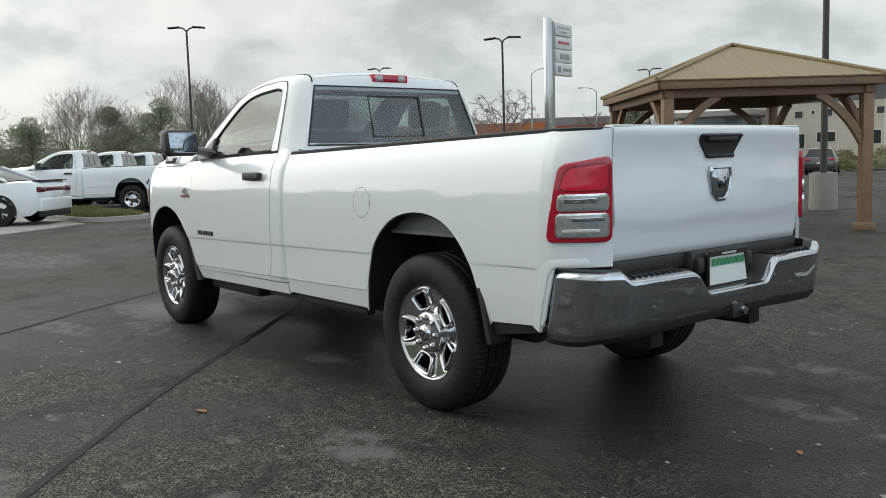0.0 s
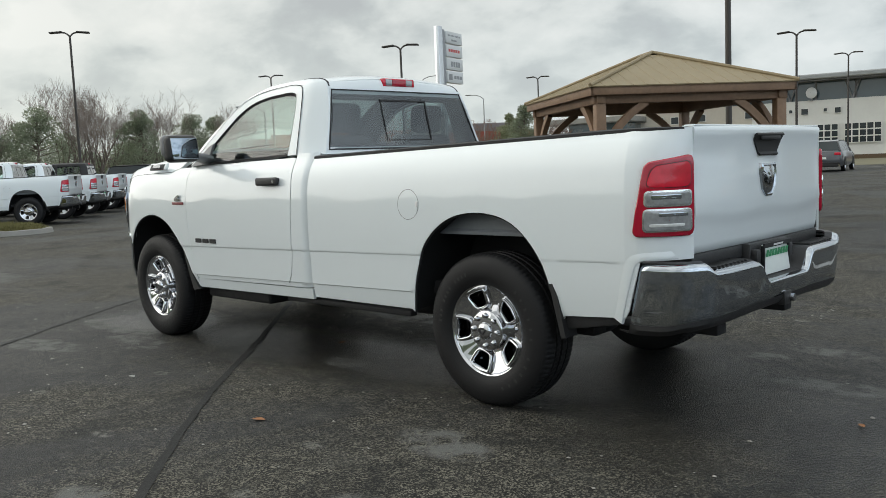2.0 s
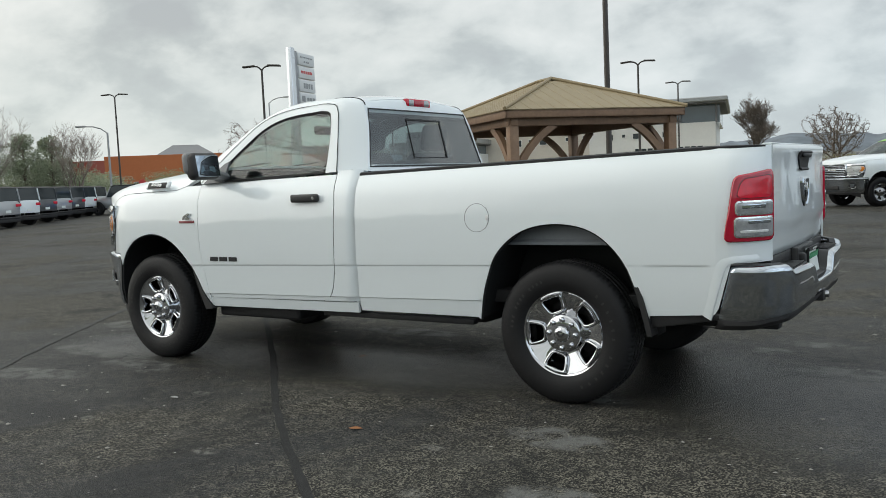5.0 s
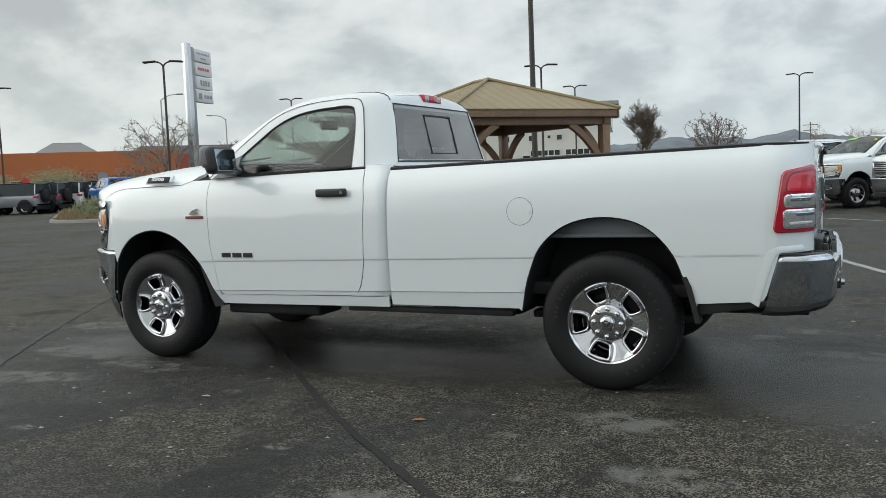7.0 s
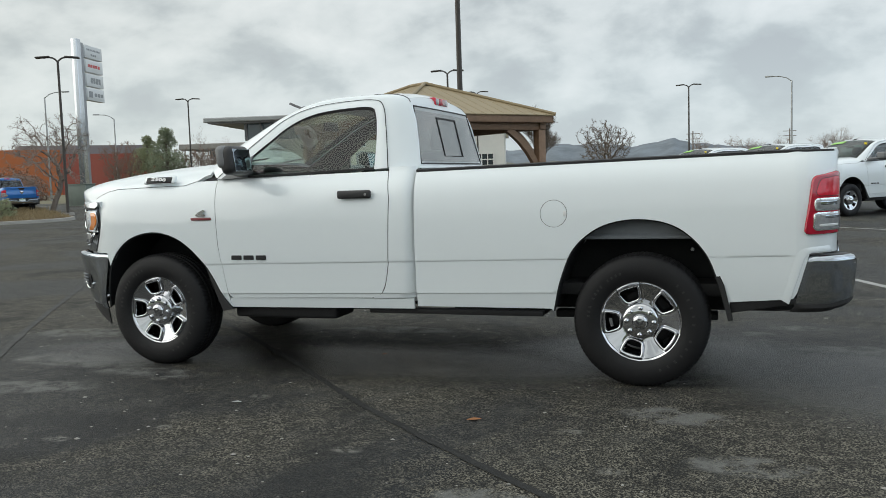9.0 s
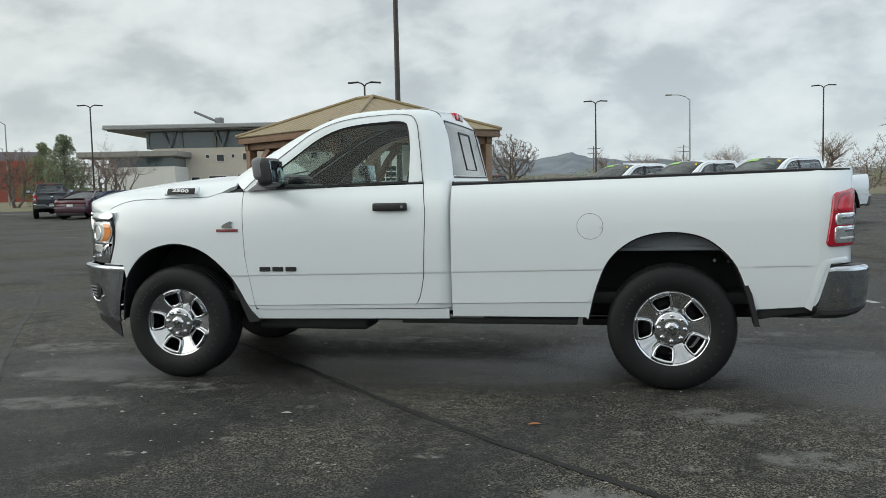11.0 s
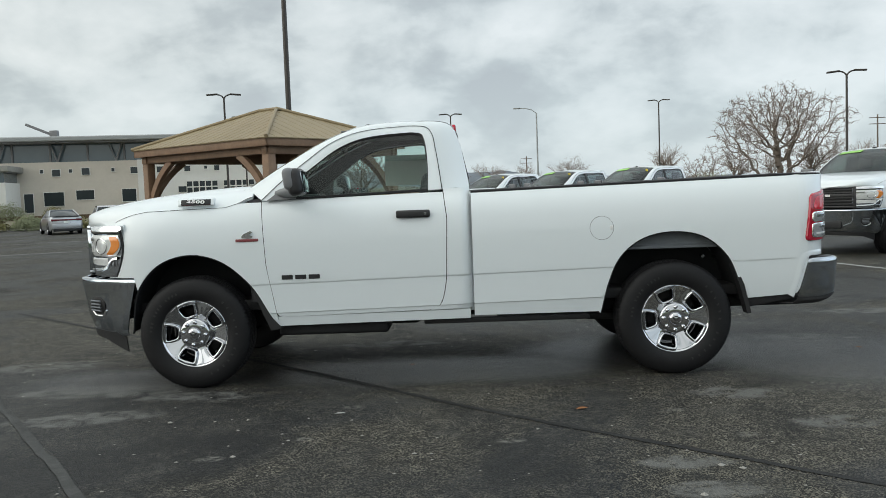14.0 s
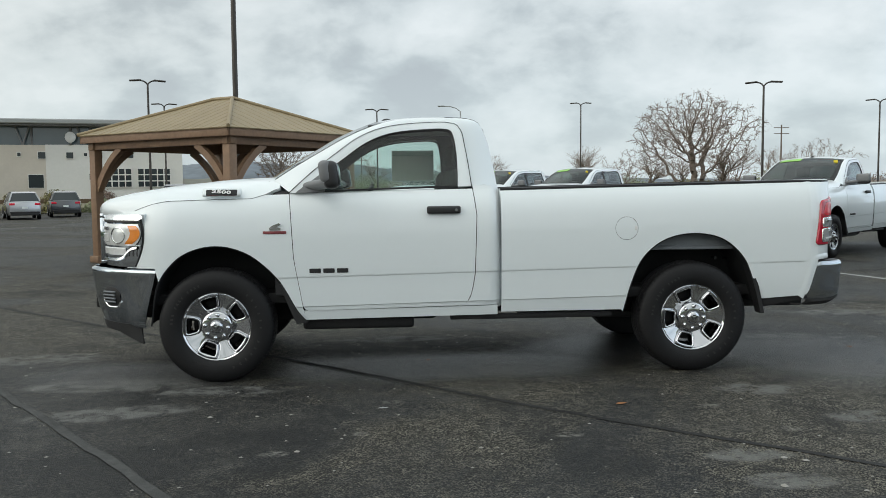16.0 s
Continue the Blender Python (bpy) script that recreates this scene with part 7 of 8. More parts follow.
def bare_tree(x, y, height, spread, seed, label, gnarl=0.25, trunk=0.035, levels=5, kids=4, twig="twig", upright=0.55, fork=0.28, width=0.0, stems=1):
    """A leafless tree: a tapered trunk, crooked limbs and many fine twigs."""
    r_ = random.Random(seed)
    o = thing("tree", (x, y, 0), label=label, category="tree")
    tv, tf, cv, cf = [], [], [], []

    def grow(p, d, length, rad, level):
        n = 5 if level < 3 else 3
        pts, rads = [p.copy()], [rad]
        for k in range(n):
            d = (d + Vector((r_.uniform(-1, 1), r_.uniform(-1, 1), r_.uniform(-0.6, 0.8))) * gnarl).normalized()
            p = p + d * (length / n)
            pts.append(p.copy())
            rads.append(rad * (1 - (0.45 if level < levels else 0.8) * (k + 1) / n))
        big = level <= 2
        limb_tube(tv if big else cv, tf if big else cf, pts, rads, 7 if level <= 1 else (5 if level == 2 else 3))
        if level >= levels:
            return
        count = kids + (1 if level >= 2 else 0)
        for k in range(count):
            at = r_.uniform(0.35, 1.0) if k else 1.0
            i = min(n, max(1, int(round(at * n))))
            out = Vector((r_.gauss(0, 1), r_.gauss(0, 1), r_.gauss(0, 0.35))).normalized()
            nd = (d * (0.55 + upright * 0.4) + out * (spread if level < 2 else 0.75) + Vector((0, 0, upright * 0.35))).normalized()
            grow(pts[i], nd, length * r_.uniform(0.58, 0.80), max(rads[i] * 0.62, 0.006 * height / 9), level + 1)
    if stems == 1:
        grow(Vector((0, 0, -0.05)), Vector((r_.uniform(-0.1, 0.1), r_.uniform(-0.1, 0.1), 1)), height * fork, height * trunk, 0)
    for k in range(stems if stems > 1 else 0):
        a = 6.283 * (k + r_.uniform(-0.2, 0.2)) / stems
        lean = spread * r_.uniform(0.4, 0.9)
        grow(Vector((math.cos(a) * height * trunk * 0.6, math.sin(a) * height * trunk * 0.6, -0.05)), Vector((math.cos(a) * lean, math.sin(a) * lean, 1)).normalized(), height * fork, height * trunk * r_.uniform(0.7, 1.0), 0)
    top = max(v[2] for v in tv + cv)
    k = height / top
    kx, ky, mx, my = k, k, 0.0, 0.0
    if width:
        # an even crown of the given width, drawn over the trunk
        xs, ys = [v[0] for v in cv], [v[1] for v in cv]
        mx, my = (max(xs) + min(xs)) / 2, (max(ys) + min(ys)) / 2
        kx, ky = width / (max(xs) - min(xs)), width / (max(ys) - min(ys))

    def place(v):
        u = min(1.0, max(0.0, v[2] / top / 0.55))
        return ((v[0] - mx * u) * kx, (v[1] - my * u) * ky, v[2] * k)
    tv, cv = [place(v) for v in tv], [place(v) for v in cv]
    mesh_part("trunk", tv, tf, M["bark"], o, angle=70)
    mesh_part("crown", cv, cf, M[twig], o, angle=90)
    return o


def oak_tree(x, y, height, width, seed, label, stems=2, points=1000, base=0.16, twig="twig", thick=1.0):
    """A wide bare oak: crooked limbs that grow towards points scattered through a lumpy crown."""
    r_ = random.Random(seed)
    o = thing("tree", (x, y, 0), label=label, category="tree")
    lumps = []
    for k in range(11):
        a, q = 6.283 * (k * 0.382 + r_.uniform(-0.05, 0.05)), r_.uniform(0.25, 1.0)
        lumps.append((0.30 * width * q * math.cos(a), 0.30 * width * q * math.sin(a), height * (0.55 + 0.26 * r_.uniform(-1, 1) * (1.1 - 0.5 * q)), width * r_.uniform(0.17, 0.26)))
    aim = []
    while len(aim) < points:
        cx, cy, cz, rad = lumps[r_.randrange(len(lumps))]
        v = Vector((r_.gauss(0, 1), r_.gauss(0, 1), r_.gauss(0, 1))).normalized() * rad * r_.uniform(0, 1) ** 0.4
        p = (cx + v.x, cy + v.y, cz + v.z * 0.85)
        if height * base < p[2] < height:
            aim.append(p)
    aim = np.array(aim)
    step = height * 0.030
    nodes, parent = [], []
    for k in range(stems):
        a = 6.283 * k / stems + 0.5
        p, d = Vector((0.12 * math.cos(a), 0.12 * math.sin(a), -0.1)), Vector((0.45 * math.cos(a), 0.45 * math.sin(a), 1)).normalized()
        nodes.append(tuple(p)); parent.append(-1)
        for q in range(int(height * base * 1.5 / step)):
            d = (d + Vector((r_.uniform(-1, 1), r_.uniform(-1, 1), r_.uniform(-0.3, 0.5))) * 0.22).normalized()
            p = p + d * step
            parent.append(len(nodes) - 1); nodes.append(tuple(p))
    alive = np.ones(len(aim), bool)
    near_i, near_d = np.zeros(len(aim), int), np.full(len(aim), 1e9)
    done = 0
    for turn in range(120):
        fresh = np.array(nodes[done:])
        if len(fresh) == 0 or not alive.any():
            break
        d = np.linalg.norm(aim[:, None] - fresh[None], axis=2)
        j = d.argmin(1)
        m = d[np.arange(len(aim)), j]
        better = m < near_d
        near_d[better], near_i[better] = m[better], j[better] + done
        done = len(nodes)
        alive &= near_d > step * 1.25
        pull = {}
        for k in np.nonzero(alive)[0]:
            if near_d[k] < height * 0.42:
                v = aim[k] - np.array(nodes[near_i[k]])
                pull.setdefault(int(near_i[k]), []).append(v / np.linalg.norm(v))
        for k, vs in pull.items():
            v = np.sum(vs, 0)
            n_ = np.linalg.norm(v)
            if n_ < 0.05:
                continue
            v = v / n_ + np.array((r_.uniform(-1, 1), r_.uniform(-1, 1), r_.uniform(-1, 1))) * 0.42
            v /= np.linalg.norm(v)
            parent.append(k); nodes.append(tuple(np.array(nodes[k]) + v * step))
    n = len(nodes)
    load, kids = [0.0] * n, [0] * n
    for k in range(n - 1, -1, -1):
        if kids[k] == 0:
            load[k] = 1.0
        if parent[k] >= 0:
            load[parent[k]] += load[k]; kids[parent[k]] += 1
    unit = 0.0013 * height * thick
    rad = [unit * v ** 0.49 for v in load]
    tv, tf, cv, cf = [], [], [], []
    for k in range(n):
        if parent[k] < 0:
            continue
        a, b = Vector(nodes[parent[k]]), Vector(nodes[k])
        big = load[k] > 14
        limb_tube(tv if big else cv, tf if big else cf, [a, b], [min(rad[parent[k]], rad[k] * 1.25), rad[k]], 6 if big else 3)
        if load[k] < 9:
            for q in range(4):
                d = ((b - a).normalized() * 0.7 + Vector((r_.gauss(0, 0.8), r_.gauss(0, 0.8), r_.gauss(-0.05, 0.7)))).normalized()
                at, l = a + (b - a) * r_.random(), step * r_.uniform(0.5, 1.0)
                pts = [at]
                for g_ in range(3):
                    pts.append(pts[-1] + d * l * 0.6)
                    d = (d + Vector((r_.gauss(0, 0.55), r_.gauss(0, 0.55), r_.gauss(0, 0.55)))).normalized()
                limb_tube(cv, cf, pts, [unit * 0.75, unit * 0.6, unit * 0.45, unit * 0.3], 3)
    mesh_part("trunk", tv, tf, M["bark"], o, angle=80)
    mesh_part("crown", cv, cf, M[twig], o, angle=90)
    return o


def leaf_tree(x, y, height, width, seed, label, leaf="needles", count=2600, conical=0.7, size=0.16):
    """A leafy tree: trunk, limbs, and a ragged crown of many small sprays."""
    r_ = random.Random(seed)
    o = thing("tree", (x, y, 0), label=label, category="tree")
    tv, tf = [], []
    limb_tube(tv, tf, [Vector((0, 0, -0.05)), Vector((0.05, 0, height * 0.5)), Vector((0, 0.05, height * 0.92))], [height * 0.025, height * 0.016, 0.02], 7)
    lobes = []
    for k in range(46):
        z = r_.uniform(0.05, 0.97)
        w = width / 2 * ((1 - z) ** 0.75 * conical * 1.5 + (1 - conical) * math.sin(math.pi * min(1, z * 0.9 + 0.1)))
        a = r_.uniform(0, 6.28)
        rad = w * r_.uniform(0.2, 0.8)
        c = Vector((math.cos(a) * rad, math.sin(a) * rad, z * height))
        lobes.append((c, max(0.09 * width, w * r_.uniform(0.25, 0.5))))
        limb_tube(tv, tf, [Vector((0, 0, c.z * 0.85)), c], [height * 0.008, 0.012], 4)
    cv, cf = [], []
    for k in range(count):
        c, s = lobes[r_.randrange(len(lobes))]
        v = Vector((r_.gauss(0, 1), r_.gauss(0, 1), r_.gauss(0, 1))).normalized() * s * r_.uniform(0.35, 1.15) ** 0.6
        v.z *= 0.8
        p = c + v
        d = (v.normalized() + Vector((r_.uniform(-0.6, 0.6), r_.uniform(-0.6, 0.6), r_.uniform(-0.3, 0.8)))).normalized()
        a = d.orthogonal().normalized()
        a = Matrix.Rotation(r_.uniform(0, 6.28), 3, d) @ a
        l, w = size * r_.uniform(0.7, 1.6), size * r_.uniform(0.3, 0.55)
        n = len(cv)
        cv += [tuple(p - a * w), tuple(p + d * l * 0.5 + a * w * 0.4 - d.cross(a) * w * 0.3), tuple(p + d * l), tuple(p + a * w)]
        cf += [(n, n + 1, n + 2), (n, n + 2, n + 3)]
    mesh_part("trunk", tv, tf, M["bark"], o, angle=70)
    mesh_part("crown", cv, cf, M[leaf], o, smooth=False)
    return o


lab_bare, lab_con = "bare leafless deciduous tree behind the car park", "dark green conifer behind the car park"
for k, (x, y, h) in enumerate(((-71.7, 16.8, 8.9), (-74.3, 27.9, 10.7), (-70.2, 28.4, 9.4), (-72.8, 36.5, 9.7), (-71.0, 43.4, 8.6), (-76.6, 32.5, 9.9), (-73.4, 20.5, 8.7), (-70.0, 9.0, 9.0))):
    bare_tree(x, y, h, 0.50, 10 + k, lab_bare, 0.13, 0.012, 5, 3, "twig", 1.0, 0.28, h * 0.80, 5)
for k, (x, y, h, w) in enumerate(((-74.7, 20.7, 7.0, 5.0), (-71.4, 24.3, 7.8, 5.2), (-71.9, 33.9, 7.5, 4.6), (-74.9, 40.9, 7.5, 4.6), (-75.6, 44.2, 7.4, 4.2), (-77.6, 15.0, 6.0, 5.5), (-80, 30, 5.6, 6.5), (-80, 37, 5.2, 6.5), (-79, 47, 5.2, 6.5), (-80, 24, 5.0, 6.5), (-78, 9, 5.5, 6))):
    leaf_tree(x, y, h * 0.95, w * 1.55, 40 + k, lab_con, "needles", 11000, 0.50, 0.13)
oak_tree(-34.8, 31.2, 6.6, 6.6, 61, "small gnarled bare tree on a planted island", 1, 520, 0.22, "twig", 1.3)
oak_tree(-59.3, 67.5, 6.7, 6.0, 62, "dense brown bare roadside tree", 3, 900, 0.08, "rust_twig", 1.9)
leaf_tree(-55.7, 70.3, 7.2, 5.6, 63, "round dark green roadside tree", "needles", 12000, 0.50, 0.13)
oak_tree(-52.5, 72.2, 6.4, 5.0, 64, "dense brown bare roadside tree", 3, 900, 0.08, "rust_twig", 1.9)
leaf_tree(-62.5, 76.0, 6.8, 5.4, 65, "round olive roadside tree", "olive", 9000, 0.5, 0.13)
oak_tree(-57.6, 74.5, 6.2, 5.6, 66, "dense brown bare roadside tree", 3, 900, 0.08, "rust_twig", 1.9)
bare_tree(-32.6, 43.9, 5.4, 0.8, 67, "small bare tree in front of a building", 0.2, 0.02, 5, 3, "twig", 0.5, 0.28, 4.6, 3)
bare_tree(-23.3, 101.6, 10.0, 0.5, 68, "dense upright bare tree beside a building", 0.14, 0.020, 6, 4, "bark", 1.0, 0.18)
oak_tree(-19.4, 142.5, 10.8, 13.5, 69, "wide bare oak in a field", 2, 900, 0.14, "bark", 1.7)
oak_tree(27.4, 72.3, 12.6, 13.6, 73, "large gnarled bare oak behind parked trucks", 2, 1900, 0.12, "twig", 1.25)
oak_tree(63.0, 116.6, 8.6, 15.0, 75, "wide bare oak in the distance", 3, 600, 0.12, "twig", 1.2)
oak_tree(36.5, 84.0, 6.4, 9.0, 76, "small wide bare tree behind parked trucks", 3, 400, 0.10, "rust_twig", 1.1)
oak_tree(24.9, 88.5, 6.4, 7.0, 77, "small bare tree behind parked trucks", 2, 350, 0.14, "twig", 1.2)
for k, (x, y, h) in enumerate(((22.8, 99.9, 6.8), (58.0, 121, 7.5), (9.1, 142.7, 6.9), (-2.8, 153.0, 7.9), (4.0, 150.0, 7.0), (14, 120, 6.5), (24.0, 76, 5.2), (31, 74, 6.0), (44, 120, 6.0))):
    bare_tree(x, y, h, 0.8, 80 + k, "small bare tree in the distance", 0.22, 0.022, 4, 5, "twig", 0.5, 0.2)


def shrub(x, y, w, h, seed, leaf, label, count=900, size=0.09):
    r_ = random.Random(seed)
    o = thing("shrub", (x, y, 0), label=label, category="shrub")
    tv, tf, cv, cf = [], [], [], []
    for k in range(9):
        a = r_.uniform(0, 6.28)
        limb_tube(tv, tf, [Vector((0, 0, -0.05)), Vector((math.cos(a) * w * 0.2, math.sin(a) * w * 0.2, h * 0.4)), Vector((math.cos(a) * w * 0.4, math.sin(a) * w * 0.4, h * 0.7))], [0.03, 0.02, 0.01], 4)
    for k in range(count):
        d = Vector((r_.gauss(0, 1), r_.gauss(0, 1), abs(r_.gauss(0, 0.9)))).normalized()
        rad = r_.uniform(0.6, 1.0) * (1 + 0.25 * noise.noise(d * 3 + Vector((seed, 0, 0))))
        p = Vector((d.x * w / 2 * rad, d.y * w / 2 * rad, 0.05 + d.z * h * 0.95 * rad))
        n_ = (d + Vector((r_.uniform(-0.7, 0.7), r_.uniform(-0.7, 0.7), r_.uniform(-0.4, 0.7)))).normalized()
        a = Matrix.Rotation(r_.uniform(0, 6.28), 3, n_) @ n_.orthogonal().normalized()
        b = n_.cross(a)
        k_ = len(cv)
        s = size * r_.uniform(0.6, 1.4)
        cv += [tuple(p - a * s), tuple(p + b * s * 0.5), tuple(p + a * s), tuple(p - b * s * 0.5)]
        cf.append((k_, k_ + 1, k_ + 2, k_ + 3))
    mesh_part("stems", tv, tf, M["bark"], o)
    mesh_part("leaves", cv, cf, M[leaf], o, smooth=False)


shrub(-28.6, 21.6, 1.7, 1.15, 1, "olive", "clipped round green shrub on a kerbed island", 2600, 0.05)
for k, (x, w, h, lf) in enumerate(((-30.6, 2.6, 0.9, "grass"), (-28.4, 2.2, 1.0, "olive"), (-26.3, 2.6, 0.85, "grass"), (-24.0, 2.4, 0.8, "rust_twig"), (-22.0, 2.6, 1.0, "grass"), (-19.8, 2.4, 0.85, "olive"))):
    shrub(x, 45.3 + (x + 26.7) * 0.38, w, h, 70 + k, lf, "low dry shrub along the planted verge", 1500, 0.09)
shrub(-33.5, 25.2, 2.2, 0.9, 2, "olive", "low grey-green shrub on a kerbed island", 1300, 0.08)
for k, (x, y, w, h, lf) in enumerate(((-52, 86, 3.5, 2.2, "olive"), (-47.5, 87, 2.6, 1.5, "grass"), (-42, 88.5, 2.4, 1.3, "grass"), (-38, 89.5, 3.0, 1.6, "grass"), (-33, 90.5, 2.8, 1.5, "rust_twig"), (-80, 62, 9, 4.2, "olive"), (-90, 58, 10, 4.4, "olive"), (-72, 66, 7, 3.8, "rust_twig"), (-98, 66, 9, 4.5, "olive"), (-86, 72, 9, 4.0, "rust_twig"))):
    shrub(x, y, w, h, 20 + k, lf, "dense shrub in a planted bed", 1600 if w < 5 else 6000, 0.10 if w < 5 else 0.12)
for k, (x, y) in enumerate(((-84, 4), (-83, 13), (-84, 21), (-83, 29), (-84, 37), (-83, 45), (-82, 53))):
    shrub(x, y, 10.5, 4.0 + 0.5 * (k % 3), 50 + k, ("needles", "rust_twig", "olive")[k % 3], "tall dense brush under trees behind the car park", 7000, 0.13)


for k in range(20):
    az, d = radians(-9 + 2.3 * k), 104 + 9 * ((k * 7) % 5)
    shrub(d * math.sin(az), d * math.cos(az), 8.0 + (k * 3) % 4, 2.0 + 0.5 * ((k * 5) % 4), 120 + k, ("rust_twig", "olive", "twig", "grass")[(k * 3) % 4], "low brown and olive brush beyond the car park", 2600, 0.13)

# ---- other parked vehicles ----
def simple_wheel(parent, x, y, r_, side, rim="dull_chrome"):
    prof = [(r_ * 0.62, -0.08), (r_ * 0.7, -0.105), (r_ * 0.93, -0.105), (r_, -0.085), (r_, 0.085), (r_ * 0.93, 0.10), (r_ * 0.6, 0.1)]
    v, f_ = lathe(prof, (0, 0, 0), 28)
    t_ = mesh_part("wheel", v, f_, M["tyre"], parent)
    t_.matrix_basis = pose(x, y, r_, 0, 0, 0 if side < 0 else 180)
    hub = [(0.0, -0.085), (r_ * 0.16, -0.088), (r_ * 0.22, -0.07), (r_ * 0.55, -0.06), (r_ * 0.62, -0.095), (r_ * 0.64, -0.08)]
    seg = 30
    v, f_ = lathe(hub, (0, 0, 0), seg)
    n = len(hub)
    f_ = [q for q in f_ if not (q[0] % n == 2 and (q[0] // n) % 3 == 0)]
    mesh_part("rim", v, f_, M[rim], t_, angle=30)
    part("brake", rod((0, -0.03, 0), (0, 0.05, 0), r_ * 0.58, seg=20), M["under"], t_)


def car(kind, paint, x, y, heading, label, rim="dull_chrome", z=0.0, size=1.0, spare=True):
    """A parked car; heading is the way of its nose, degrees anticlockwise from +x. Nose towards -x in its own frame."""
    o = thing("car" if kind == "sedan" else "suv", (x, y, z), label=label, category="car")
    o.rotation_euler.z = radians(heading - 180)
    o.scale = (size, size, size)
    P = M[paint]
    if kind == "sedan":
        L, W, R, axles = 4.9, 0.93, 0.35, (-1.5, 1.48)
        body = [(-2.45, 0.45, 0.62, 0.70), (-2.38, 0.25, 0.74, 0.82), (-2.1, 0.20, 0.84, 0.90), (-1.2, 0.20, 0.97, 0.93), (-0.8, 0.20, 1.0, 0.93), (0.9, 0.20, 1.02, 0.93), (1.6, 0.20, 1.06, 0.94), (2.2, 0.24, 1.07, 0.92), (2.36, 0.35, 1.04, 0.88), (2.45, 0.42, 0.95, 0.80)]
        cab = [(-1.0, 0.99), (-0.25, 1.40), (0.2, 1.46), (0.8, 1.44), (1.65, 1.09)]
    elif kind == "suv":
        L, W, R, axles = 4.8, 0.95, 0.37, (-1.45, 1.4)
        body = [(-2.4, 0.5, 0.75, 0.75), (-2.33, 0.32, 0.95, 0.86), (-2.05, 0.26, 1.03, 0.92), (-1.2, 0.26, 1.10, 0.95), (0.9, 0.26, 1.12, 0.95), (1.9, 0.26, 1.14, 0.95), (2.3, 0.30, 1.13, 0.90), (2.4, 0.40, 1.05, 0.84)]
        cab = [(-1.15, 1.08), (-0.45, 1.58), (0.1, 1.70), (1.7, 1.68), (2.0, 1.60), (2.33, 1.12)]
    else:
        L, W, R, axles = 4.4, 0.90, 0.41, (-1.45, 1.35)
        body = [(-2.15, 0.6, 0.95, 0.62), (-2.1, 0.5, 1.08, 0.68), (-1.2, 0.5, 1.14, 0.75), (-0.9, 0.45, 1.16, 0.80), (1.85, 0.45, 1.18, 0.80), (2.0, 0.5, 1.18, 0.78), (2.02, 0.6, 1.10, 0.76)]
        cab = [(-0.85, 1.15), (-0.55, 1.78), (-0.3, 1.83), (1.7, 1.83), (1.98, 1.76), (2.0, 1.17)]
    rows = []
    for bx_, zb, zt, w in body:
        half = [(w * 0.93, zb), (w * 0.985, zb + 0.12), (w, zb + 0.32), (w * 0.985, zt - 0.12), (w * 0.94, zt - 0.02), (w * 0.80, zt + 0.015), (0, zt + 0.03)]
        rows.append([(bx_, -a, b) for a, b in half] + [(bx_, a, b) for a, b in reversed(half[:-1])])
    v, f_ = sheet(rows)
    n = len(rows[0])
    f_ += [tuple(range(n)), tuple(range((len(rows) - 1) * n, len(rows) * n))]
    mesh_part("body", v, f_, P, o, angle=50)
    rows = []
    belt_w, roof_w = W * 0.90, W * (0.70 if kind != "jeep" else 0.78)
    zb = cab[0][1]
    top = max(c[1] for c in cab)
    for cx, cz in cab:
        f = (cz - zb) / (top - zb)
        w = belt_w + (roof_w - belt_w) * max(0, f)
        rows.append([(cx, -belt_w, zb - 0.03), (cx, -w, max(cz - 0.03, zb - 0.03)), (cx, -w * 0.86, cz + 0.005), (cx, 0, cz + 0.025), (cx, w * 0.86, cz + 0.005), (cx, w, max(cz - 0.03, zb - 0.03)), (cx, belt_w, zb - 0.03)])
    mesh_part("glasshouse", *sheet(rows), M["window_pane"], o, angle=35)
    rows = [[(cx, s * roof_w * k_ * 1.01, cz + (0.02 if abs(s * k_) > 0.9 else 0.035)) for s, k_ in ((-1, 1), (-1, 0.86), (1, 0), (1, 0.86), (1, 1))] for cx, cz in cab if cz > top - 0.14]
    mesh_part("roof", *sheet(rows), M["seal"] if kind == "jeep" else P, o, thick=0.03)
    for s in (-1, 1):
        for i in range(len(cab) - 1):
            (x0, z0), (x1, z1) = cab[i], cab[i + 1]
            if abs(z1 - z0) > 0.25:
                bm = bmesh.new()
                w0, w1 = (belt_w if z0 <= zb + 0.1 else roof_w), (belt_w if z1 <= zb + 0.1 else roof_w)
                add_rod(bm, (x0, s * w0, z0), (x1, s * w1, z1), 0.04, seg=6)
                part("pillar", bm, P, o)
        for ax in axles:
            simple_wheel(o, ax, s * (W - 0.09), R, -1 if s < 0 else 1, rim)
            ring_ = [(ax + (R + 0.07) * math.cos(a), s * (W + 0.004), R + (R + 0.07) * math.sin(a)) for a in np.linspace(-0.25, math.pi + 0.25, 17)]
            mesh_part("wheel_arch", ring_ + [(ax, s * (W + 0.004), R)], [(k, k + 1, 17) for k in range(16)], M["seal"], o, smooth=False, thick=0.01)
        rx = body[-1][0]
        y0, y1 = sorted((s * (W - 0.40), s * (W - 0.08)))
        part("tail_light", box((rx - 0.16, y0, body[-2][2] - 0.24), (rx + 0.02, y1, body[-2][2] - 0.10), 0.03), M["smoked_red" if kind == "sedan" else "red_dark"], o)
        part("headlight", box((body[0][0] - 0.005, y0, body[1][2] - 0.16), (body[0][0] + 0.2, y1, body[1][2] - 0.04), 0.02), M["clear_lens"], o)
    rx = body[-1][0]
    low = 0.24 if kind == "sedan" else 0.30
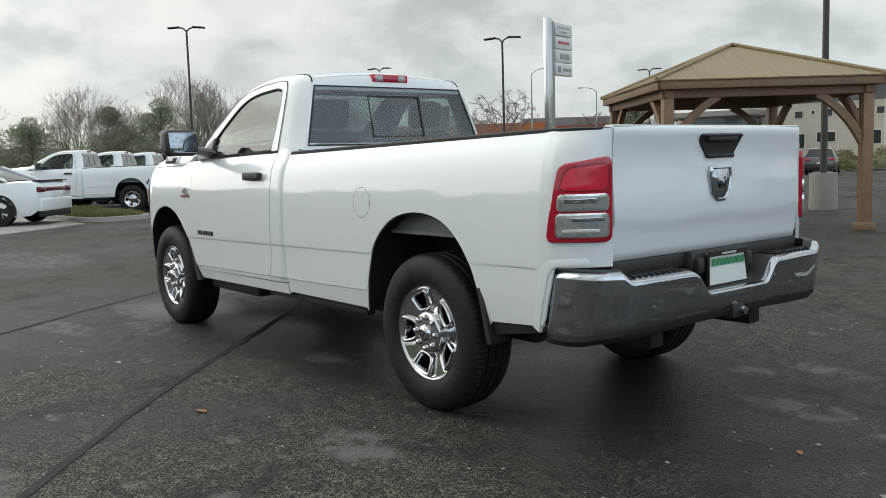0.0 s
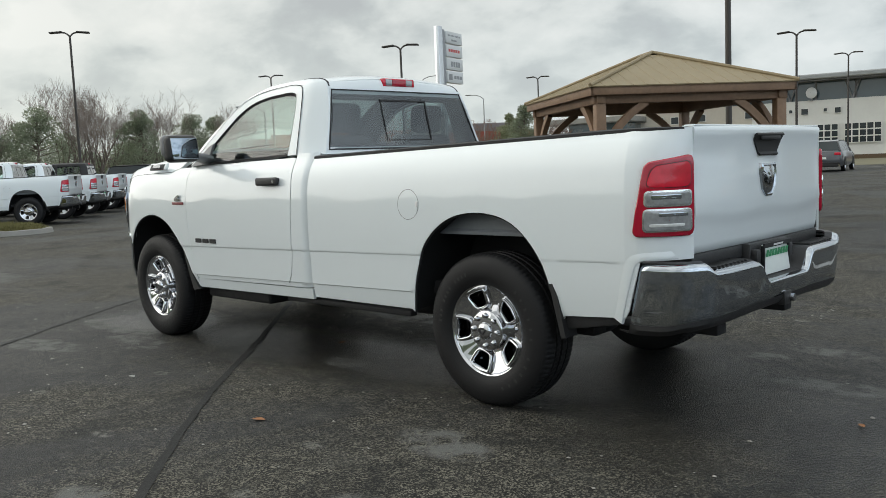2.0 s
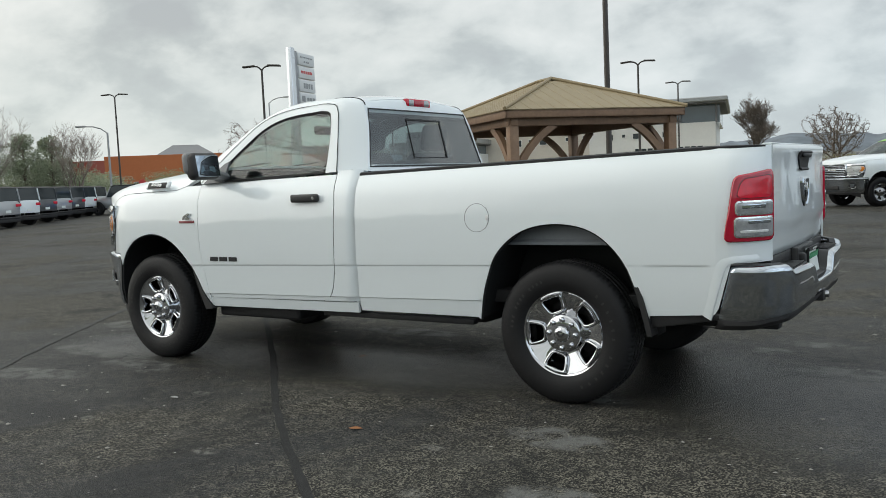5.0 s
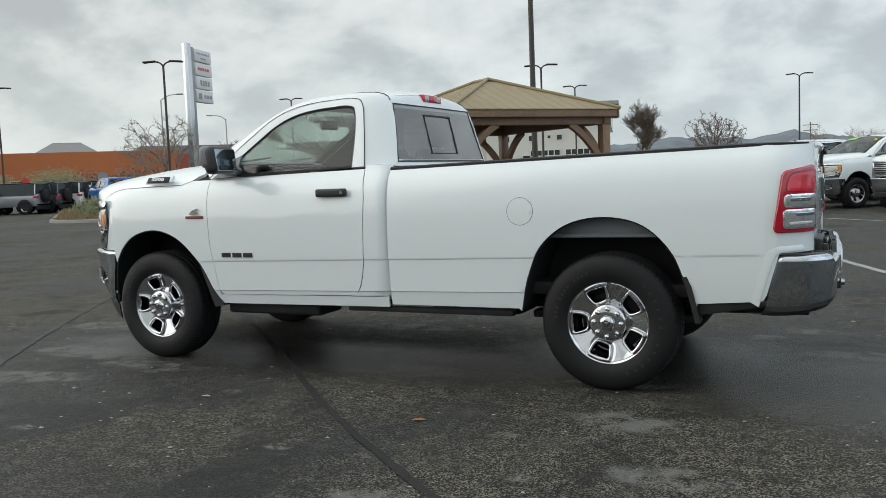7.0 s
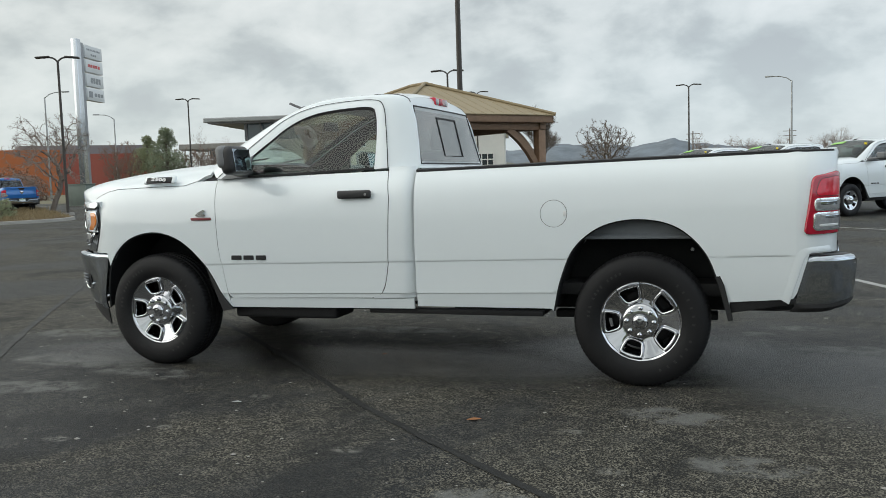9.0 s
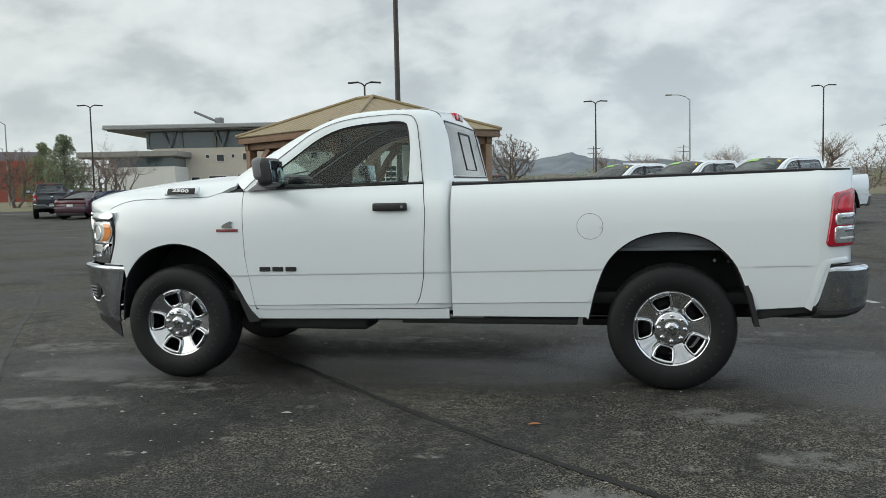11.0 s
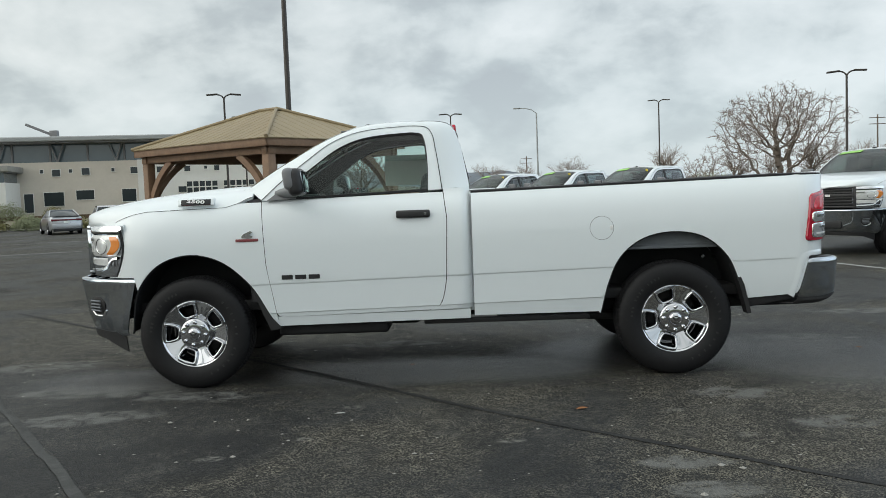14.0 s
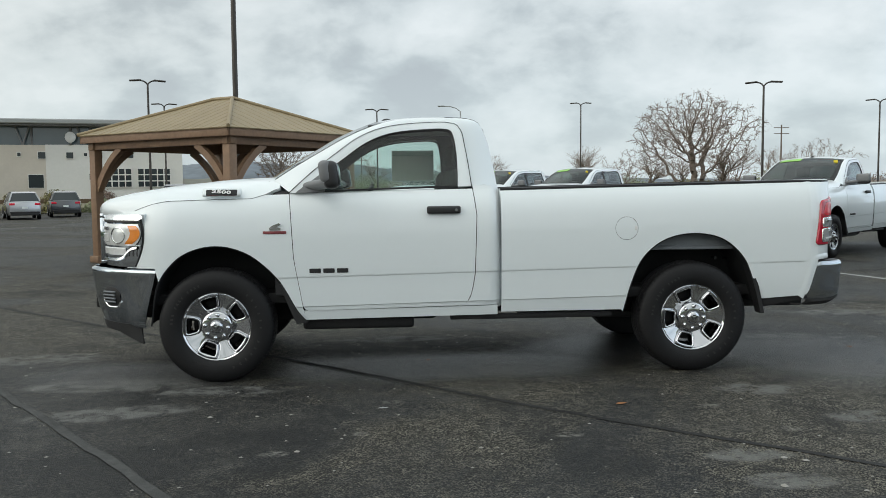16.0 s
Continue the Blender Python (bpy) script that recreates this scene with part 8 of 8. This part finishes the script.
    part("rear_bumper", box((rx - 0.14, -W * 0.88, low + 0.10), (rx + 0.045, W * 0.88, 0.66 if kind == "sedan" else 0.50), 0.045, 3), P if kind == "sedan" else M["seal"], o)
    part("diffuser", box((rx - 0.12, -W * 0.80, low - 0.04), (rx + 0.03, W * 0.80, low + 0.12), 0.03), M["seal"], o)
    part("number_plate", box((rx + 0.02, -0.16, 0.68), (rx + 0.035, 0.16, 0.80), 0.0), M["plate_white"], o)
    if kind == "sedan":
        part("rear_light_bar", box((rx - 0.14, -W * 0.72, 0.82), (rx + 0.016, W * 0.72, 0.93), 0.03), M["smoked_red"], o)
        part("spoiler", box((rx - 0.22, -W * 0.8, 1.075), (rx - 0.02, W * 0.8, 1.10), 0.01), M["seal"], o)
    if kind == "jeep" and spare:
        sp = thing("spare_wheel"); sp.parent = o
        sp.matrix_basis = pose(rx + 0.14, 0.0, 1.05, 0, 0, 90)
        v, f_ = lathe([(0.10, -0.10), (0.36, -0.10), (0.40, -0.07), (0.40, 0.07), (0.36, 0.1), (0.1, 0.1)], (0, 0, 0), 28)
        mesh_part("tyre", v, f_, M["tyre"], sp)
        part("cover", rod((0, -0.11, 0), (0, -0.08, 0), 0.12, seg=20), M["seal"], sp)
    return o


car("sedan", "paint", -20.92, 0.22, 231, "white sports sedan with black wheels and dark tail lights", "seal", 0.03)
car("sedan", "paint_plum", -29.1, 35.4, 100, "dark plum sedan parked in a row")
car("sedan", "paint_navy", -27.6, 36.4, 100, "navy blue sedan parked in a row")
car("sedan", "paint_silver", -22.6, 36.6, 124, "silver sedan parked in front of a planted bed", size=0.84)
car("suv", "paint_silver", -20.55, 37.6, 117, "silver suv parked in front of a planted bed", size=0.80)
car("suv", "paint_grey", -19.6, 40.8, 113, "dark grey suv parked in front of a planted bed", size=0.80)
car("suv", "paint_grey", -14.6, 45.9, 100, "dark grey suv parked near a building")
car("jeep", "paint", -11.2, 52.9, 100, "white boxy off-roader with black top and spare wheel")
for x, y, pt in ((-44.3, 29.1, "paint_silver"), (-44.3, 30.7, "paint_grey"), (-44.3, 32.3, "paint"), (-44.1, 34.0, "paint")):
    car("jeep", pt, x, y, 198, "boxy off-roader with black top and spare wheel, parked in a row")
BLUE = (-36.4, 30.4, 0, 0, 0, 154 - 180)

# pickups in rows: nose bearing in degrees anticlockwise from +x, place of the rear axle


def park(src, x, y, heading):
    return copy_thing(src, pose(x, y, 0, 0, 0, heading - 180))


stock = pickup("paint", 0.0, "white regular-cab pickup parked in a row of trucks", "pickups parked in rows", full=False)
crew = pickup("paint", 0.74, "white crew-cab pickup parked in a row of trucks", "pickups parked in rows", full=False, sticker=True)
dark = pickup("paint_grey", 0.74, "dark grey crew-cab pickup with black top in a row of trucks", "pickups parked in rows", full=False, top_paint="seal")
covered = pickup("paint", 0.74, "white crew-cab pickup with black top in a row of trucks", "pickups parked in rows", full=False, top_paint="seal")
ways = 233.1
left_row = [(-23.9 - 2.85 * k, 5.85 + 2.13 * k) for k in range(4)]
for k, (x, y) in enumerate(left_row):
    if k == 1:
        stock.matrix_basis = pose(x, y, 0, 0, 0, ways - 180)
    elif k == 3:
        covered.matrix_basis = pose(x, y, 0, 0, 0, ways - 180)
    else:
        park(stock, x, y, ways)
for k, pt in enumerate(("paint_silver", "paint", "paint_grey", "paint_silver", "paint_grey", "paint", "paint_silver")):
    car("jeep", pt, -36.4 - 2.1 * k, 15.0 + 2.25 * k, 200, "boxy off-roader with black top, parked in a row", spare=False)
black = pickup("paint", 0.0, "white pickup with a black grille and green window sticker", "pickups parked in rows", grille="black", full=False, sticker=True)
black.matrix_basis = pose(8.35, 11.45, 0, 0, 0, 221 - 180)
park(stock, 10.6, 9.3, 221)
crew.matrix_basis = pose(5.45, 20.6, 0, 0, 0, 223 - 180)
for k in (1, 2):
    park(crew, 5.1 - 2.05 * k + 0.35, 20.6 + 2.1 * k, 223)
blue = pickup("paint_blue", 0.74, "bright blue crew-cab pickup parked beyond an island", full=False)
blue.matrix_basis = pose(*BLUE)
dark.matrix_basis = pose(-8.9, 52.5, 0, 0, 0, 102 - 180)
park(dark, -31.9, 35.9, 128)


# ---- small signs, posts, leaves ----
def road_sign(x, y, h, shape, mat, label):
    o = thing("road_sign", (x, y, 0), label=label, category="sign")
    part("post", rod((0, 0, 0), (0, 0, h), 0.035, seg=8), M["galv"], o)
    bm = bmesh.new()
    bmesh.ops.create_cone(bm, cap_ends=True, segments=shape, radius1=0.32, radius2=0.32, depth=0.03, matrix=Matrix.Translation((0, -0.05, h - 0.3)) @ pose(0, 0, 0, 90, 0, 0) @ pose(0, 0, 0, 0, 0, 22.5))
    part("plate", bm, mat, o, smooth=False)
    o.rotation_euler.z = radians(40)


road_sign(-62.5, 44.5, 2.5, 8, M["sign_red"], "red octagonal road sign on a post")
road_sign(-44.3, 36.1, 2.45, 24, M["sign_grey"], "round grey road sign seen from behind")
cab_box = thing("utility_cabinet", (-43.5, 43.5, 0), label="green metal utility cabinet beside the pylon sign", category="cabinet")
part("body", box((-0.9, -0.5, 0), (0.9, 0.5, 1.5), 0.03), M["cabinet_green"], cab_box)
part("lid", box((-0.95, -0.55, 1.5), (0.95, 0.55, 1.58), 0.02), M["cabinet_green"], cab_box)
for x, y in ((-25.8, 43.2), (-16.5, 46.8)):
    o = thing("bollard", (x, y, 0), label="yellow steel bollard at the edge of the car park", category="bollard", group="yellow bollards")
    part("post", rod((0, 0, 0), (0, 0, 1.1), 0.09, seg=12), M["yellow"], o)
    part("cap", rod((0, 0, 1.1), (0, 0, 1.16), 0.09, 0.05, 12), M["yellow"], o)
kerb = strip("kerb", ((-60, 36.5), (-30, 42.5), (-10, 49.5), (0, 58)), 0.3, M["concrete"], 0.12, 0.0, "pale concrete kerb along the planted verge", "kerb")
fence = thing("fence", (0, 0, 0), label="dark rail fence at the far edge of the lot", category="fence")
for k in range(12):
    x, y = 30 + 2.4 * k, 62 - 0.6 * k
    part("post", box((x - 0.05, y - 0.05, 0), (x + 0.05, y + 0.05, 1.2)), M["pole"], fence)
    if k < 11:
        for z in (0.5, 1.05):
            bm = bmesh.new()
            add_rod(bm, (x, y, z), (x + 2.4, y - 0.6, z), 0.045, seg=6)
            part("rail", bm, M["pole"], fence)


def fallen_leaf(x, y, size, turn, mat, label, cat="leaf"):
    pts = [(0, 0), (0.25, 0.18), (0.5, 0.26), (0.78, 0.16), (1.0, 0.0), (0.78, -0.16), (0.5, -0.24), (0.25, -0.16)]
    vs = [(a * size, b * size, 0.004 + 0.10 * size * abs(b) + 0.02 * size * math.sin(a * 3)) for a, b in pts] + [(0.5 * size, 0, 0.003)]
    o = mesh_part("fallen_leaf" if cat == "leaf" else "paper_scrap", vs, [(k, (k + 1) % 8, 8) for k in range(8)], mat, thick=0.001)
    o.matrix_basis = pose(x, y, 0.004, 0, 0, turn)
    return tagged(o, label, cat)


fallen_leaf(-0.86, -1.88, 0.085, 20, M["dry_leaf"], "dry brown leaf lying on the asphalt")
fallen_leaf(-2.40, -1.82, 0.07, 5, M["road_paint"], "small pale paper scrap lying on the asphalt", "litter")
fallen_leaf(-2.0, -0.35, 0.06, 65, M["dry_leaf"], "dry brown leaf lying on the asphalt")
fallen_leaf(1.7, -0.2, 0.06, 130, M["dry_leaf"], "dry brown leaf lying on the asphalt")
verts, faces = [], []
for k in range(700):
    x, y = rng.uniform(-6.5, 3.5), rng.uniform(-4.5, 3.0)
    s, a = rng.uniform(0.004, 0.012) * (2.0 if rng.random() < 0.06 else 1), rng.uniform(0, 6.28)
    n = len(verts)
    for q in range(5):
        b = a + q * 1.2566
        verts.append((x + s * math.cos(b) * rng.uniform(0.7, 1.5), y + s * math.sin(b) * rng.uniform(0.6, 1.0), 0.002))
    verts.append((x, y, 0.002 + s * 0.5))
    faces += [(n + q, n + (q + 1) % 5, n + 5) for q in range(5)]
tagged(mesh_part("loose_grit", verts, faces, M["concrete"], smooth=False), "loose pale grit on the asphalt", "grit", kind="stuff")
